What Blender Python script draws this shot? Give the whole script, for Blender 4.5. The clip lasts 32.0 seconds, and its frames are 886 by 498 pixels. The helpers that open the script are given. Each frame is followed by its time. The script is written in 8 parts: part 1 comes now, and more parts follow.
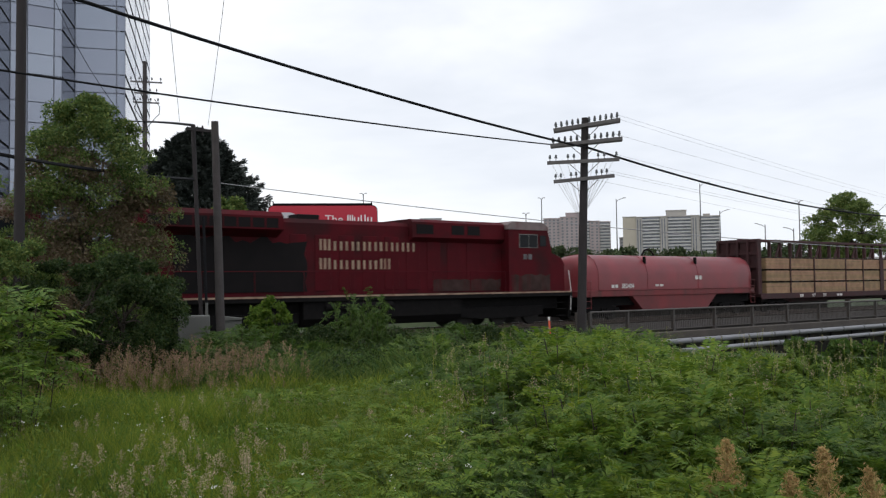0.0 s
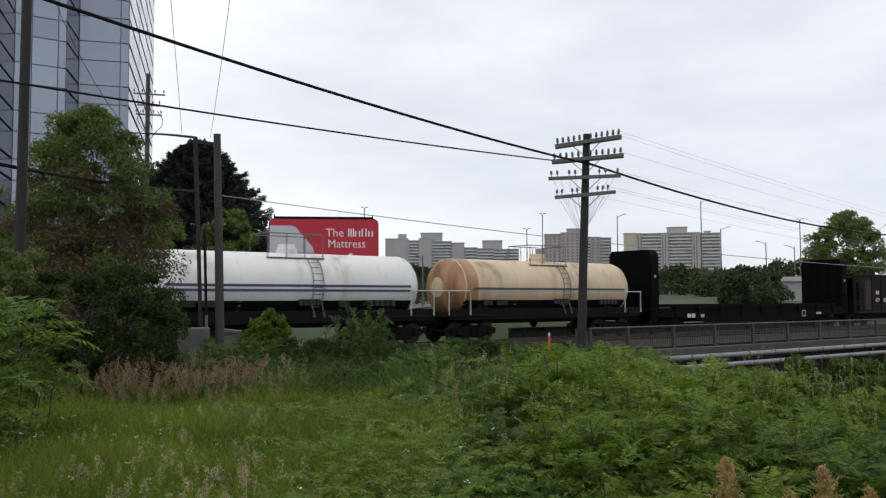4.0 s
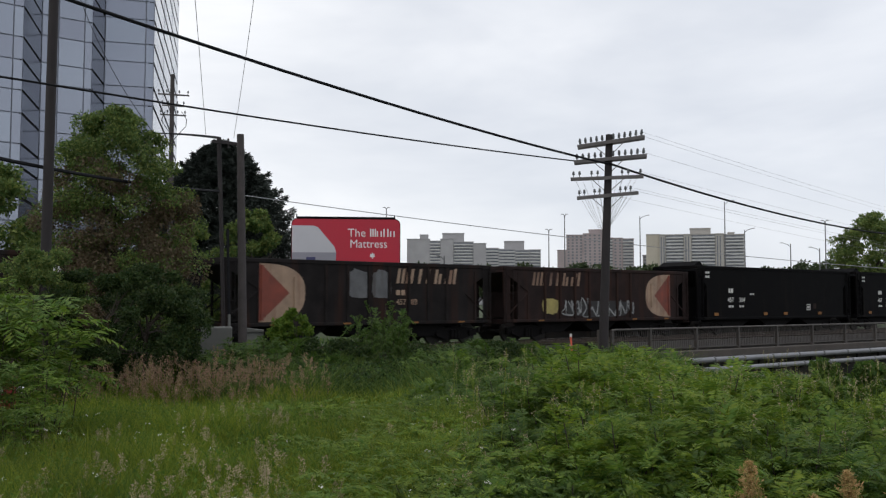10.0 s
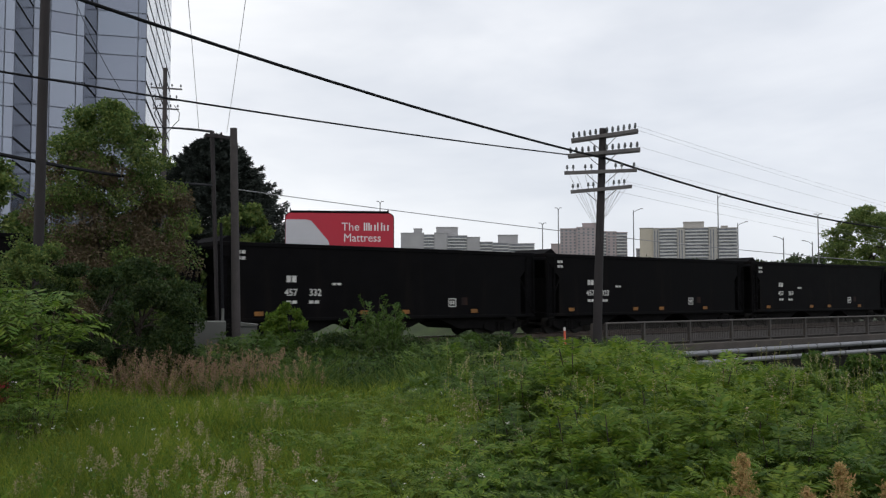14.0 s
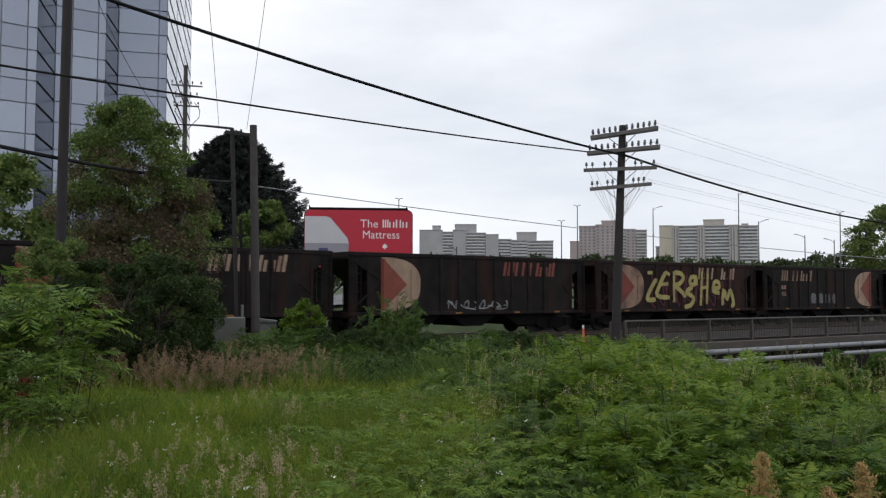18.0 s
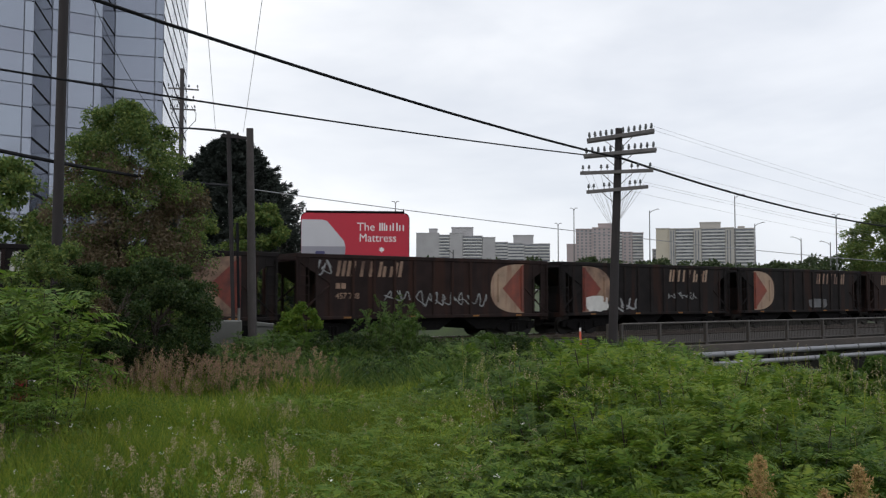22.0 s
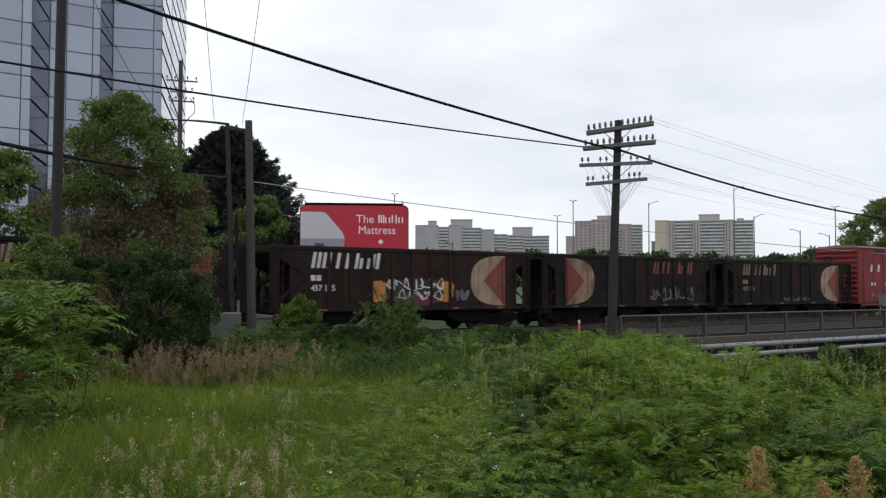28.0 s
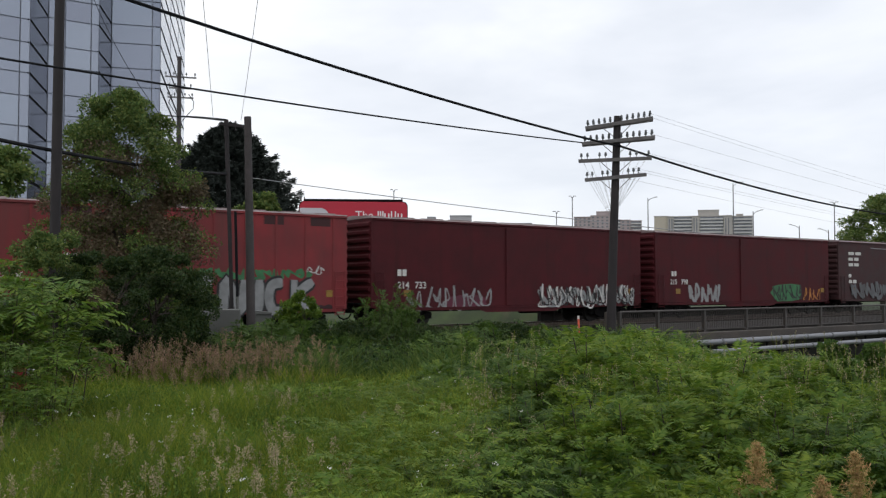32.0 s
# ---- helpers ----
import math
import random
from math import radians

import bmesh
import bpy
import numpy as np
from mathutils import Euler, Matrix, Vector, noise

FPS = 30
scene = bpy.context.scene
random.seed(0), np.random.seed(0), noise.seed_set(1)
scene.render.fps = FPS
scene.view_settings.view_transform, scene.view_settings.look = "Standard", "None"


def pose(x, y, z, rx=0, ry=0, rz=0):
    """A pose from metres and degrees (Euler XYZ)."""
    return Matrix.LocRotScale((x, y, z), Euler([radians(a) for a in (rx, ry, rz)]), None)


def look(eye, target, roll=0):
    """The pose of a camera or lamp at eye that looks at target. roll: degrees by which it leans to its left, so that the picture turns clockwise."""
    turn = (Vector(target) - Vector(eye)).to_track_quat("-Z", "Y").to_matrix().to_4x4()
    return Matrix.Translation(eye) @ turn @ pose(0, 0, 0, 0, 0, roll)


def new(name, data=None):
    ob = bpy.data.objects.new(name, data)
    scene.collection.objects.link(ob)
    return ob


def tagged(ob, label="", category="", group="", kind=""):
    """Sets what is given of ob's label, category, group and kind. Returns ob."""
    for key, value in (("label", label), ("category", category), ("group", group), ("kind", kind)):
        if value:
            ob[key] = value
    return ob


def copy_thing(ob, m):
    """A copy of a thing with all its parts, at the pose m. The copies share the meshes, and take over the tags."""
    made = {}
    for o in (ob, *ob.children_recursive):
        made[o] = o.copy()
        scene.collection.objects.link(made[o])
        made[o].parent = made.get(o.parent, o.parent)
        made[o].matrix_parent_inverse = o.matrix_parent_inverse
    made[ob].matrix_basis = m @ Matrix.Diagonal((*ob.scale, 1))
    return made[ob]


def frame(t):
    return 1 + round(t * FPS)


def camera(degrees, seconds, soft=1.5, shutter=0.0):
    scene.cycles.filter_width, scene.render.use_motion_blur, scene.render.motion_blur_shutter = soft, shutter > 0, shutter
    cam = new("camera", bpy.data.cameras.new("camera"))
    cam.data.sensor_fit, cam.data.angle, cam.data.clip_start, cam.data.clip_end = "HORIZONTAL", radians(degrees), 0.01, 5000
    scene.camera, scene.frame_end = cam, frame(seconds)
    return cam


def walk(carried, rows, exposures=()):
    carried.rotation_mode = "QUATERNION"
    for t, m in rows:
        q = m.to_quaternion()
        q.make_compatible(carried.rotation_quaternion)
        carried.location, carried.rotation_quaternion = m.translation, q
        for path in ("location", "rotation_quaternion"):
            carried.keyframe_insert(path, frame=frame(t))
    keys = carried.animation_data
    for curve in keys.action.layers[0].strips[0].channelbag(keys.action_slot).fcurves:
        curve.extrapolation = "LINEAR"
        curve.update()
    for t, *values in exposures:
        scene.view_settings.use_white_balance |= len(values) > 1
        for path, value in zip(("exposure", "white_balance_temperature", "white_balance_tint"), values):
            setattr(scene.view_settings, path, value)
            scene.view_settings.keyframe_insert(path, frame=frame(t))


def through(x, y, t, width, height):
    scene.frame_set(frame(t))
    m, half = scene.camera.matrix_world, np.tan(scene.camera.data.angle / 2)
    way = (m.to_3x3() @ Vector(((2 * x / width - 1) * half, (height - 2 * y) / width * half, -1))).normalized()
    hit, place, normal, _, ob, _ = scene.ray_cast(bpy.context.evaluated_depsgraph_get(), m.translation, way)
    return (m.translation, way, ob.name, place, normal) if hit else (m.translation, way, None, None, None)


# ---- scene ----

# ---- camera and its path: X runs along the track, Y away from the lens, z = 0 at the rail heads ----
EYE = 1.8
TRACK_C = 31.8
cam = camera(52.21, 32.0, soft=1.25, shutter=0.15)
walk(cam, [
    (0, pose(0, 0, EYE, 92.385, 0.799, -38.164)), (0.5, pose(0, 0, EYE, 92.516, 0.425, -38.297)),
    (1, pose(0, 0, EYE, 92.635, 0.440, -38.382)), (1.5, pose(0, 0, EYE, 92.883, 0.513, -38.448)),
    (2, pose(0, 0, EYE, 93.169, 0.509, -38.558)), (2.5, pose(0, 0, EYE, 93.255, 0.304, -38.415)),
    (3, pose(0, 0, EYE, 93.186, 0.324, -38.301)), (3.5, pose(0, 0, EYE, 93.234, 0.298, -38.261)),
    (5.5, pose(0, 0, EYE, 93.525, 0.106, -37.807)), (6, pose(0, 0, EYE, 93.585, 0.185, -37.861)),
    (6.5, pose(0, 0, EYE, 93.556, -0.076, -37.959)), (7, pose(0, 0, EYE, 93.548, -0.215, -37.807)),
    (7.5, pose(0, 0, EYE, 93.542, -0.308, -37.744)), (8, pose(0, 0, EYE, 93.589, -0.298, -37.590)),
    (8.5, pose(0, 0, EYE, 93.626, -0.035, -37.362)), (9, pose(0, 0, EYE, 93.613, -0.070, -37.138)),
    (9.5, pose(0, 0, EYE, 93.497, -0.121, -36.974)), (10, pose(0, 0, EYE, 93.337, -0.059, -36.794)),
    (10.5, pose(0, 0, EYE, 93.212, -0.246, -36.676)), (11, pose(0, 0, EYE, 93.146, -0.394, -36.659)),
    (11.5, pose(0, 0, EYE, 93.211, -0.214, -36.671)), (12, pose(0, 0, EYE, 93.209, -0.162, -36.665)),
    (12.5, pose(0, 0, EYE, 93.136, -0.096, -36.703)), (13, pose(0, 0, EYE, 93.069, -0.285, -36.874)),
    (13.5, pose(0, 0, EYE, 92.974, -0.142, -37.077)), (14, pose(0, 0, EYE, 92.947, 0.032, -37.182)),
    (14.5, pose(0, 0, EYE, 92.944, 0.075, -37.025)), (16.5, pose(0, 0, EYE, 92.842, -0.120, -36.154)),
    (17, pose(0, 0, EYE, 92.836, -0.167, -36.061)), (17.5, pose(0, 0, EYE, 92.806, -0.308, -36.018)),
    (18, pose(0, 0, EYE, 92.763, -0.189, -36.014)), (18.5, pose(0, 0, EYE, 92.710, -0.072, -36.057)),
    (19, pose(0, 0, EYE, 92.720, -0.002, -36.201)), (19.5, pose(0, 0, EYE, 92.770, 0.175, -36.295)),
    (20, pose(0, 0, EYE, 92.851, 0.067, -36.344)), (20.5, pose(0, 0, EYE, 92.901, -0.102, -36.162)),
    (21, pose(0, 0, EYE, 92.889, -0.122, -36.006)), (21.5, pose(0, 0, EYE, 92.845, -0.138, -35.909)),
    (22, pose(0, 0, EYE, 92.957, -0.097, -36.215)), (22.5, pose(0, 0, EYE, 93.040, -0.284, -36.385)),
    (23, pose(0, 0, EYE, 92.991, -0.119, -36.399)), (23.5, pose(0, 0, EYE, 92.903, -0.062, -36.384)),
    (24, pose(0, 0, EYE, 92.900, -0.106, -36.469)), (24.5, pose(0, 0, EYE, 92.939, -0.101, -36.654)),
    (25, pose(0, 0, EYE, 92.898, -0.135, -36.812)), (25.5, pose(0, 0, EYE, 92.877, 0.112, -36.909)),
    (27.5, pose(0, 0, EYE, 92.554, 0.124, -36.217)), (28, pose(0, 0, EYE, 92.464, -0.100, -36.270)),
    (28.5, pose(0, 0, EYE, 92.333, -0.190, -36.385)), (29, pose(0, 0, EYE, 92.253, -0.032, -36.492)),
    (29.5, pose(0, 0, EYE, 92.152, -0.033, -36.557)), (30, pose(0, 0, EYE, 92.144, -0.042, -36.577)),
    (30.5, pose(0, 0, EYE, 92.206, -0.012, -36.573)), (31, pose(0, 0, EYE, 92.256, -0.137, -36.601)),
    (31.5, pose(0, 0, EYE, 92.262, -0.120, -36.533)), (32, pose(0, 0, EYE, 92.211, -0.003, -36.312)),
], exposures=[(0, 0.20), (3, 0.12), (6, 0.04), (10, 0.02), (14, 0.03), (19, 0.11), (24, 0.10), (28, 0.15), (32, 0.18)])

# ---- world: an even overcast sky, brighter low down, with a thin blue break ----
world = bpy.data.worlds.new("overcast")
scene.world = world
world.use_nodes = True
wt = world.node_tree
wt.nodes.clear()


def wnode(kind, **kw):
    n = wt.nodes.new(kind)
    for key, val in kw.items():
        n.inputs[key].default_value = val
    return n


w_co = wnode("ShaderNodeTexCoord")
w_map = wnode("ShaderNodeMapping")
w_map.inputs["Scale"].default_value = (1.0, 1.0, 3.2)
w_noise = wnode("ShaderNodeTexNoise", Scale=2.1, Detail=5.0, Roughness=0.52, Distortion=0.35)
w_ramp = wnode("ShaderNodeValToRGB")
w_ramp.color_ramp.elements[0].position, w_ramp.color_ramp.elements[0].color = 0.34, (0.80, 0.83, 0.885, 1)
w_ramp.color_ramp.elements[1].position, w_ramp.color_ramp.elements[1].color = 0.62, (1.06, 1.07, 1.09, 1)
w_sky = wnode("ShaderNodeTexSky")
w_sky.sky_type, w_sky.sun_disc = "NISHITA", False
w_sky.sun_elevation, w_sky.sun_rotation = radians(55), radians(200)
w_gain = wnode("ShaderNodeMix")
w_gain.data_type, w_gain.blend_type = "RGBA", "MULTIPLY"
w_gain.inputs[0].default_value = 1.0
w_gain.inputs[7].default_value = (0.10, 0.10, 0.10, 1)
w_mix = wnode("ShaderNodeMix")
w_mix.data_type = "RGBA"
w_mix.inputs[0].default_value = 0.9
w_bg = wnode("ShaderNodeBackground", Strength=1.0)
w_out = wnode("ShaderNodeOutputWorld")
wt.links.new(w_co.outputs["Generated"], w_map.inputs["Vector"])
wt.links.new(w_map.outputs[0], w_noise.inputs["Vector"])
wt.links.new(w_noise.outputs[0], w_ramp.inputs[0])
wt.links.new(w_sky.outputs[0], w_gain.inputs[6])
wt.links.new(w_gain.outputs[2], w_mix.inputs[6])
wt.links.new(w_ramp.outputs[0], w_mix.inputs[7])
w_side = wnode("ShaderNodeVectorMath")
w_side.operation = "DOT_PRODUCT"
w_side.inputs[1].default_value = (-0.58, 0.81, 0.0)
w_lift = wnode("ShaderNodeMapRange")
w_lift.inputs[1].default_value, w_lift.inputs[2].default_value = -0.35, 0.75
w_tone = wnode("ShaderNodeValToRGB")
w_tone.color_ramp.elements[0].color = (0.840, 0.862, 0.905, 1)
w_tone.color_ramp.elements[1].color = (1.045, 1.038, 1.030, 1)
wt.links.new(w_lift.outputs[0], w_tone.inputs[0])
w_veil = wnode("ShaderNodeMix")
w_veil.data_type, w_veil.blend_type = "RGBA", "MULTIPLY"
w_veil.inputs[0].default_value = 1.0
wt.links.new(w_co.outputs["Generated"], w_side.inputs[0])
wt.links.new(w_side.outputs["Value"], w_lift.inputs[0])
wt.links.new(w_mix.outputs[2], w_veil.inputs[6])
wt.links.new(w_tone.outputs[0], w_veil.inputs[7])
wt.links.new(w_veil.outputs[2], w_bg.inputs[0])
wt.links.new(w_bg.outputs[0], w_out.inputs[0])

sun_data = bpy.data.lights.new("sun", "SUN")
sun_data.energy, sun_data.angle, sun_data.color = 0.6, radians(25), (1.0, 0.97, 0.92)
sun = new("sun", sun_data)
sun.matrix_world = look((0, 0, 60), (14, 22, 0))


# ---- materials ----
def mat(name, color, rough=0.7, metal=0.0, vary=0.25, scale=6.0, fine=60.0, bump=0.15, tint=None, tint_amount=0.0,
        streak=False, by="", spread=0.25, spec=0.5):
    """A surface with variation at two scales. tint: a second colour (rust, dirt, moss) laid on in patches, or in
    streaks that run down. by: 'island' or 'object' varies the brightness of alike pieces by spread."""
    m = bpy.data.materials.new(name)
    m.use_nodes = True
    nt = m.node_tree
    b = nt.nodes["Principled BSDF"]
    b.inputs["Roughness"].default_value, b.inputs["Metallic"].default_value = rough, metal
    b.inputs["Specular IOR Level"].default_value = spec
    co = nt.nodes.new("ShaderNodeTexCoord")
    src = co.outputs["Object"]

    def noise_node(s, detail=4.0, stretch=None):
        n = nt.nodes.new("ShaderNodeTexNoise")
        n.inputs["Scale"].default_value, n.inputs["Detail"].default_value = s, detail
        if stretch:
            mp = nt.nodes.new("ShaderNodeMapping")
            mp.inputs["Scale"].default_value = stretch
            nt.links.new(src, mp.inputs[0])
            nt.links.new(mp.outputs[0], n.inputs["Vector"])
        else:
            nt.links.new(src, n.inputs["Vector"])
        return n.outputs[0]

    def mix(kind, fac, a, c):
        n = nt.nodes.new("ShaderNodeMix")
        n.data_type, n.blend_type = "RGBA", kind
        for i, v in ((0, fac), (6, a), (7, c)):
            if isinstance(v, (int, float)):
                n.inputs[i].default_value = v
            elif isinstance(v, tuple):
                n.inputs[i].default_value = (*v, 1)
            else:
                nt.links.new(v, n.inputs[i])
        return n.outputs[2]

    def ramp(v, lo, hi, a=0.0, c=1.0):
        n = nt.nodes.new("ShaderNodeMapRange")
        n.inputs[1].default_value, n.inputs[2].default_value = lo, hi
        n.inputs[3].default_value, n.inputs[4].default_value = a, c
        nt.links.new(v, n.inputs[0])
        return n.outputs[0]

    coarse, grain = noise_node(scale), noise_node(fine, 2.0)
    dark = tuple(c * (1 - vary) for c in color)
    light = tuple(min(1, c * (1 + vary)) for c in color)
    out = mix("MIX", ramp(coarse, 0.3, 0.7), dark, light)
    out = mix("MULTIPLY", 0.5, out, mix("MIX", ramp(grain, 0.3, 0.7), (0.75, 0.75, 0.75), (1.0, 1.0, 1.0)))
    if tint:
        patch = noise_node(scale * 0.6, 6.0, (2.2, 2.2, 0.22) if streak else None)
        out = mix("MIX", ramp(patch, 0.66 - 0.3 * tint_amount, 0.9 - 0.3 * tint_amount), out, tint)
    if by:
        if by == "island":
            g = nt.nodes.new("ShaderNodeNewGeometry")
            rnd = g.outputs["Random Per Island"]
        else:
            g = nt.nodes.new("ShaderNodeObjectInfo")
            rnd = g.outputs["Random"]
        hs = nt.nodes.new("ShaderNodeHueSaturation")
        nt.links.new(ramp(rnd, 0, 1, 1 - spread, 1 + spread), hs.inputs["Value"])
        nt.links.new(ramp(rnd, 0, 1, 0.5 + spread * 0.10, 0.5 - spread * 0.10), hs.inputs["Hue"])
        nt.links.new(out, hs.inputs["Color"])
        out = hs.outputs[0]
    nt.links.new(out, b.inputs["Base Color"])
    nt.links.new(ramp(coarse, 0.2, 0.8, max(0.02, rough - 0.12), min(1, rough + 0.12)), b.inputs["Roughness"])
    if bump:
        bp = nt.nodes.new("ShaderNodeBump")
        bp.inputs["Strength"].default_value, bp.inputs["Distance"].default_value = bump, 0.02
        nt.links.new(grain, bp.inputs["Height"])
        nt.links.new(bp.outputs[0], b.inputs["Normal"])
    return m


def leaf_mat(name, color, spread=0.35, through=0.3):
    """Foliage: varied from leaf to leaf, part of the light passes through."""
    m = mat(name, color, rough=0.6, vary=0.2, scale=0.7, fine=9.0, bump=0, by="island", spread=spread, spec=0.25)
    nt = m.node_tree
    b = nt.nodes["Principled BSDF"]
    tr = nt.nodes.new("ShaderNodeBsdfTranslucent")
    mx = nt.nodes.new("ShaderNodeMixShader")
    mx.inputs[0].default_value = through
    nt.links.new(b.inputs["Base Color"].links[0].from_socket, tr.inputs["Color"])
    nt.links.new(b.outputs[0], mx.inputs[1])
    nt.links.new(tr.outputs[0], mx.inputs[2])
    nt.links.new(mx.outputs[0], nt.nodes["Material Output"].inputs[0])
    return m


M_red = mat("faded_red_paint", (0.16, 0.024, 0.026), 0.6, vary=0.25, scale=1.2, tint=(0.05, 0.025, 0.02), tint_amount=0.35, streak=True, bump=0.08)
M_locored = mat("locomotive_red_paint", (0.078, 0.006, 0.010), 0.65, vary=0.22, scale=0.9, tint=(0.020, 0.010, 0.010), tint_amount=0.6, bump=0.05, spec=0.1)
M_soot = mat("sooty_dark_panel", (0.009, 0.007, 0.0075), 0.75, vary=0.4, scale=1.5, spec=0.15)
M_boxred = mat("bright_boxcar_red_paint", (0.205, 0.021, 0.024), 0.7, vary=0.25, scale=0.8, tint=(0.10, 0.032, 0.028), tint_amount=0.55, streak=True, bump=0.08)
M_maroon = mat("oxide_maroon_paint", (0.068, 0.010, 0.013), 0.65, vary=0.2, scale=1.1, tint=(0.030, 0.010, 0.010), tint_amount=0.35, streak=True, bump=0.08, spec=0.2)
M_coil = mat("pinkish_red_hood_paint", (0.20, 0.030, 0.036), 0.42, vary=0.18, scale=0.9, tint=(0.14, 0.03, 0.03), tint_amount=0.35, streak=True, bump=0.05)
M_black = mat("worn_black_paint", (0.0045, 0.0042, 0.0047), 0.7, vary=0.35, scale=1.3, tint=(0.010, 0.008, 0.007), tint_amount=0.3, streak=True, spec=0.06)
M_hopper = mat("weathered_black_hopper_paint", (0.016, 0.0135, 0.0135), 0.75, vary=0.4, scale=1.4, tint=(0.036, 0.017, 0.012), tint_amount=0.45, streak=True, spec=0.12)
M_brown = mat("brown_stained_steel", (0.024, 0.0155, 0.0145), 0.75, vary=0.35, scale=1.5, tint=(0.042, 0.019, 0.013), tint_amount=0.5, streak=True, spec=0.12)
M_bulk = mat("oxide_brown_bulkhead_paint", (0.044, 0.0125, 0.0135), 0.75, vary=0.3, scale=1.5, tint=(0.03, 0.015, 0.013), tint_amount=0.4, streak=True)
M_wordworn = mat("worn_away_cream_paint", (0.25, 0.155, 0.105), 0.7, vary=0.35, scale=2.5, tint=(0.075, 0.038, 0.028), tint_amount=0.7)
M_redworn = mat("worn_orange_red_paint", (0.165, 0.034, 0.022), 0.7, vary=0.3, scale=2.5, tint=(0.060, 0.022, 0.017), tint_amount=0.6)
M_grime = mat("grey_brown_road_grime", (0.050, 0.030, 0.027), 0.85, vary=0.35, scale=2.5, tint=(0.075, 0.010, 0.013), tint_amount=0.5, streak=True, spec=0.1)
M_cabroof = mat("dusty_grey_cab_roof", (0.20, 0.15, 0.145), 0.7, vary=0.25, scale=2, tint=(0.09, 0.02, 0.02), tint_amount=0.5)
M_under = mat("greasy_dark_running_gear", (0.009, 0.008, 0.008), 0.8, vary=0.4, scale=5, spec=0.1)
M_wheel = mat("worn_steel_wheel", (0.02, 0.017, 0.015), 0.6, metal=0.4, vary=0.3, scale=5)
M_wood = mat("sawn_softwood", (0.33, 0.205, 0.115), 0.75, vary=0.25, scale=2.2, fine=40, tint=(0.22, 0.13, 0.07), tint_amount=0.5, by="object", spread=0.16)
M_tankwhite = mat("white_tank_paint", (0.78, 0.76, 0.73), 0.4, vary=0.06, scale=0.9, tint=(0.36, 0.28, 0.19), tint_amount=0.35, streak=True, bump=0.03)
M_tanktan = mat("yellowed_tank_paint", (0.64, 0.50, 0.33), 0.45, vary=0.1, scale=0.9, tint=(0.25, 0.15, 0.08), tint_amount=0.45, streak=True, bump=0.03)
M_tankrust = mat("rust_stained_tank_paint", (0.42, 0.24, 0.115), 0.5, vary=0.25, scale=1.2, tint=(0.20, 0.085, 0.04), tint_amount=0.6, streak=True, bump=0.05)
M_white = mat("white_lettering", (0.6, 0.58, 0.55), 0.6, vary=0.15, scale=3)
M_cream = mat("faded_cream_paint", (0.33, 0.225, 0.155), 0.65, vary=0.2, scale=2, tint=(0.16, 0.06, 0.035), tint_amount=0.5, streak=True)
M_orange = mat("faded_orange_red_paint", (0.20, 0.044, 0.026), 0.6, vary=0.25, scale=2, tint=(0.07, 0.025, 0.018), tint_amount=0.5, streak=True)
M_yellow = mat("dirty_yellow_marker", (0.24, 0.10, 0.018), 0.7, vary=0.4, scale=2)
M_placard = mat("yellow_placard", (0.26, 0.15, 0.025), 0.6, vary=0.3, scale=4, tint=(0.12, 0.06, 0.03), tint_amount=0.4)
M_blue = mat("blue_band", (0.05, 0.06, 0.12), 0.6)
M_glass = mat("dark_cab_glass", (0.012, 0.013, 0.015), 0.15, vary=0.1, bump=0, spec=0.1)
M_steel = mat("galvanised_steel", (0.15, 0.15, 0.15), 0.5, metal=0.3, vary=0.2, scale=3)
M_railing = mat("brown_grey_railing_steel", (0.075, 0.066, 0.060), 0.6, metal=0.2, vary=0.3, scale=3, tint=(0.05, 0.032, 0.022), tint_amount=0.4)
# Near-black base colour carries the shade under the kerb and in the underpass.
M_girder = mat("shade_dark_girder", (0.022, 0.019, 0.017), 0.85, vary=0.35, scale=1.2, tint=(0.05, 0.035, 0.025), tint_amount=0.4, streak=True, bump=0.3)
M_pipe = mat("aluminium_pipe_jacket", (0.25, 0.25, 0.265), 0.45, metal=0.3, vary=0.12, scale=1.4, tint=(0.2, 0.18, 0.16), tint_amount=0.3)
M_conc = mat("weathered_concrete", (0.072, 0.060, 0.052), 0.85, vary=0.25, scale=1.2, tint=(0.07, 0.06, 0.05), tint_amount=0.45, streak=True, bump=0.4)
M_ballast = mat("grey_brown_ballast", (0.040, 0.035, 0.032), 0.95, vary=0.35, scale=3, fine=25, bump=0.8)
M_rail = mat("rail_steel", (0.12, 0.09, 0.075), 0.4, metal=0.7, vary=0.3, scale=3)
M_tie = mat("creosoted_tie", (0.045, 0.036, 0.03), 0.9, vary=0.3, scale=4, bump=0.4)
M_soil = mat("grassy_soil", (0.045, 0.065, 0.022), 0.95, vary=0.35, scale=0.35, fine=7, tint=(0.085, 0.075, 0.04), tint_amount=0.4, bump=0.5)
M_asphalt = mat("worn_asphalt", (0.16, 0.16, 0.16), 0.9, vary=0.2, scale=0.4, fine=30)
M_pole = mat("grey_weathered_pole_wood", (0.028, 0.023, 0.024), 0.9, vary=0.3, scale=3, fine=50, bump=0.5, tint=(0.028, 0.022, 0.02), tint_amount=0.5, streak=True)
M_palepole = mat("pale_weathered_pole_wood", (0.062, 0.053, 0.052), 0.9, vary=0.25, scale=3, fine=50, bump=0.5)
M_arm = mat("grey_crossarm_wood", (0.13, 0.12, 0.118), 0.85, vary=0.2, scale=4, bump=0.3)
M_insul = mat("dark_glass_insulator", (0.10, 0.105, 0.11), 0.25, vary=0.2, bump=0)
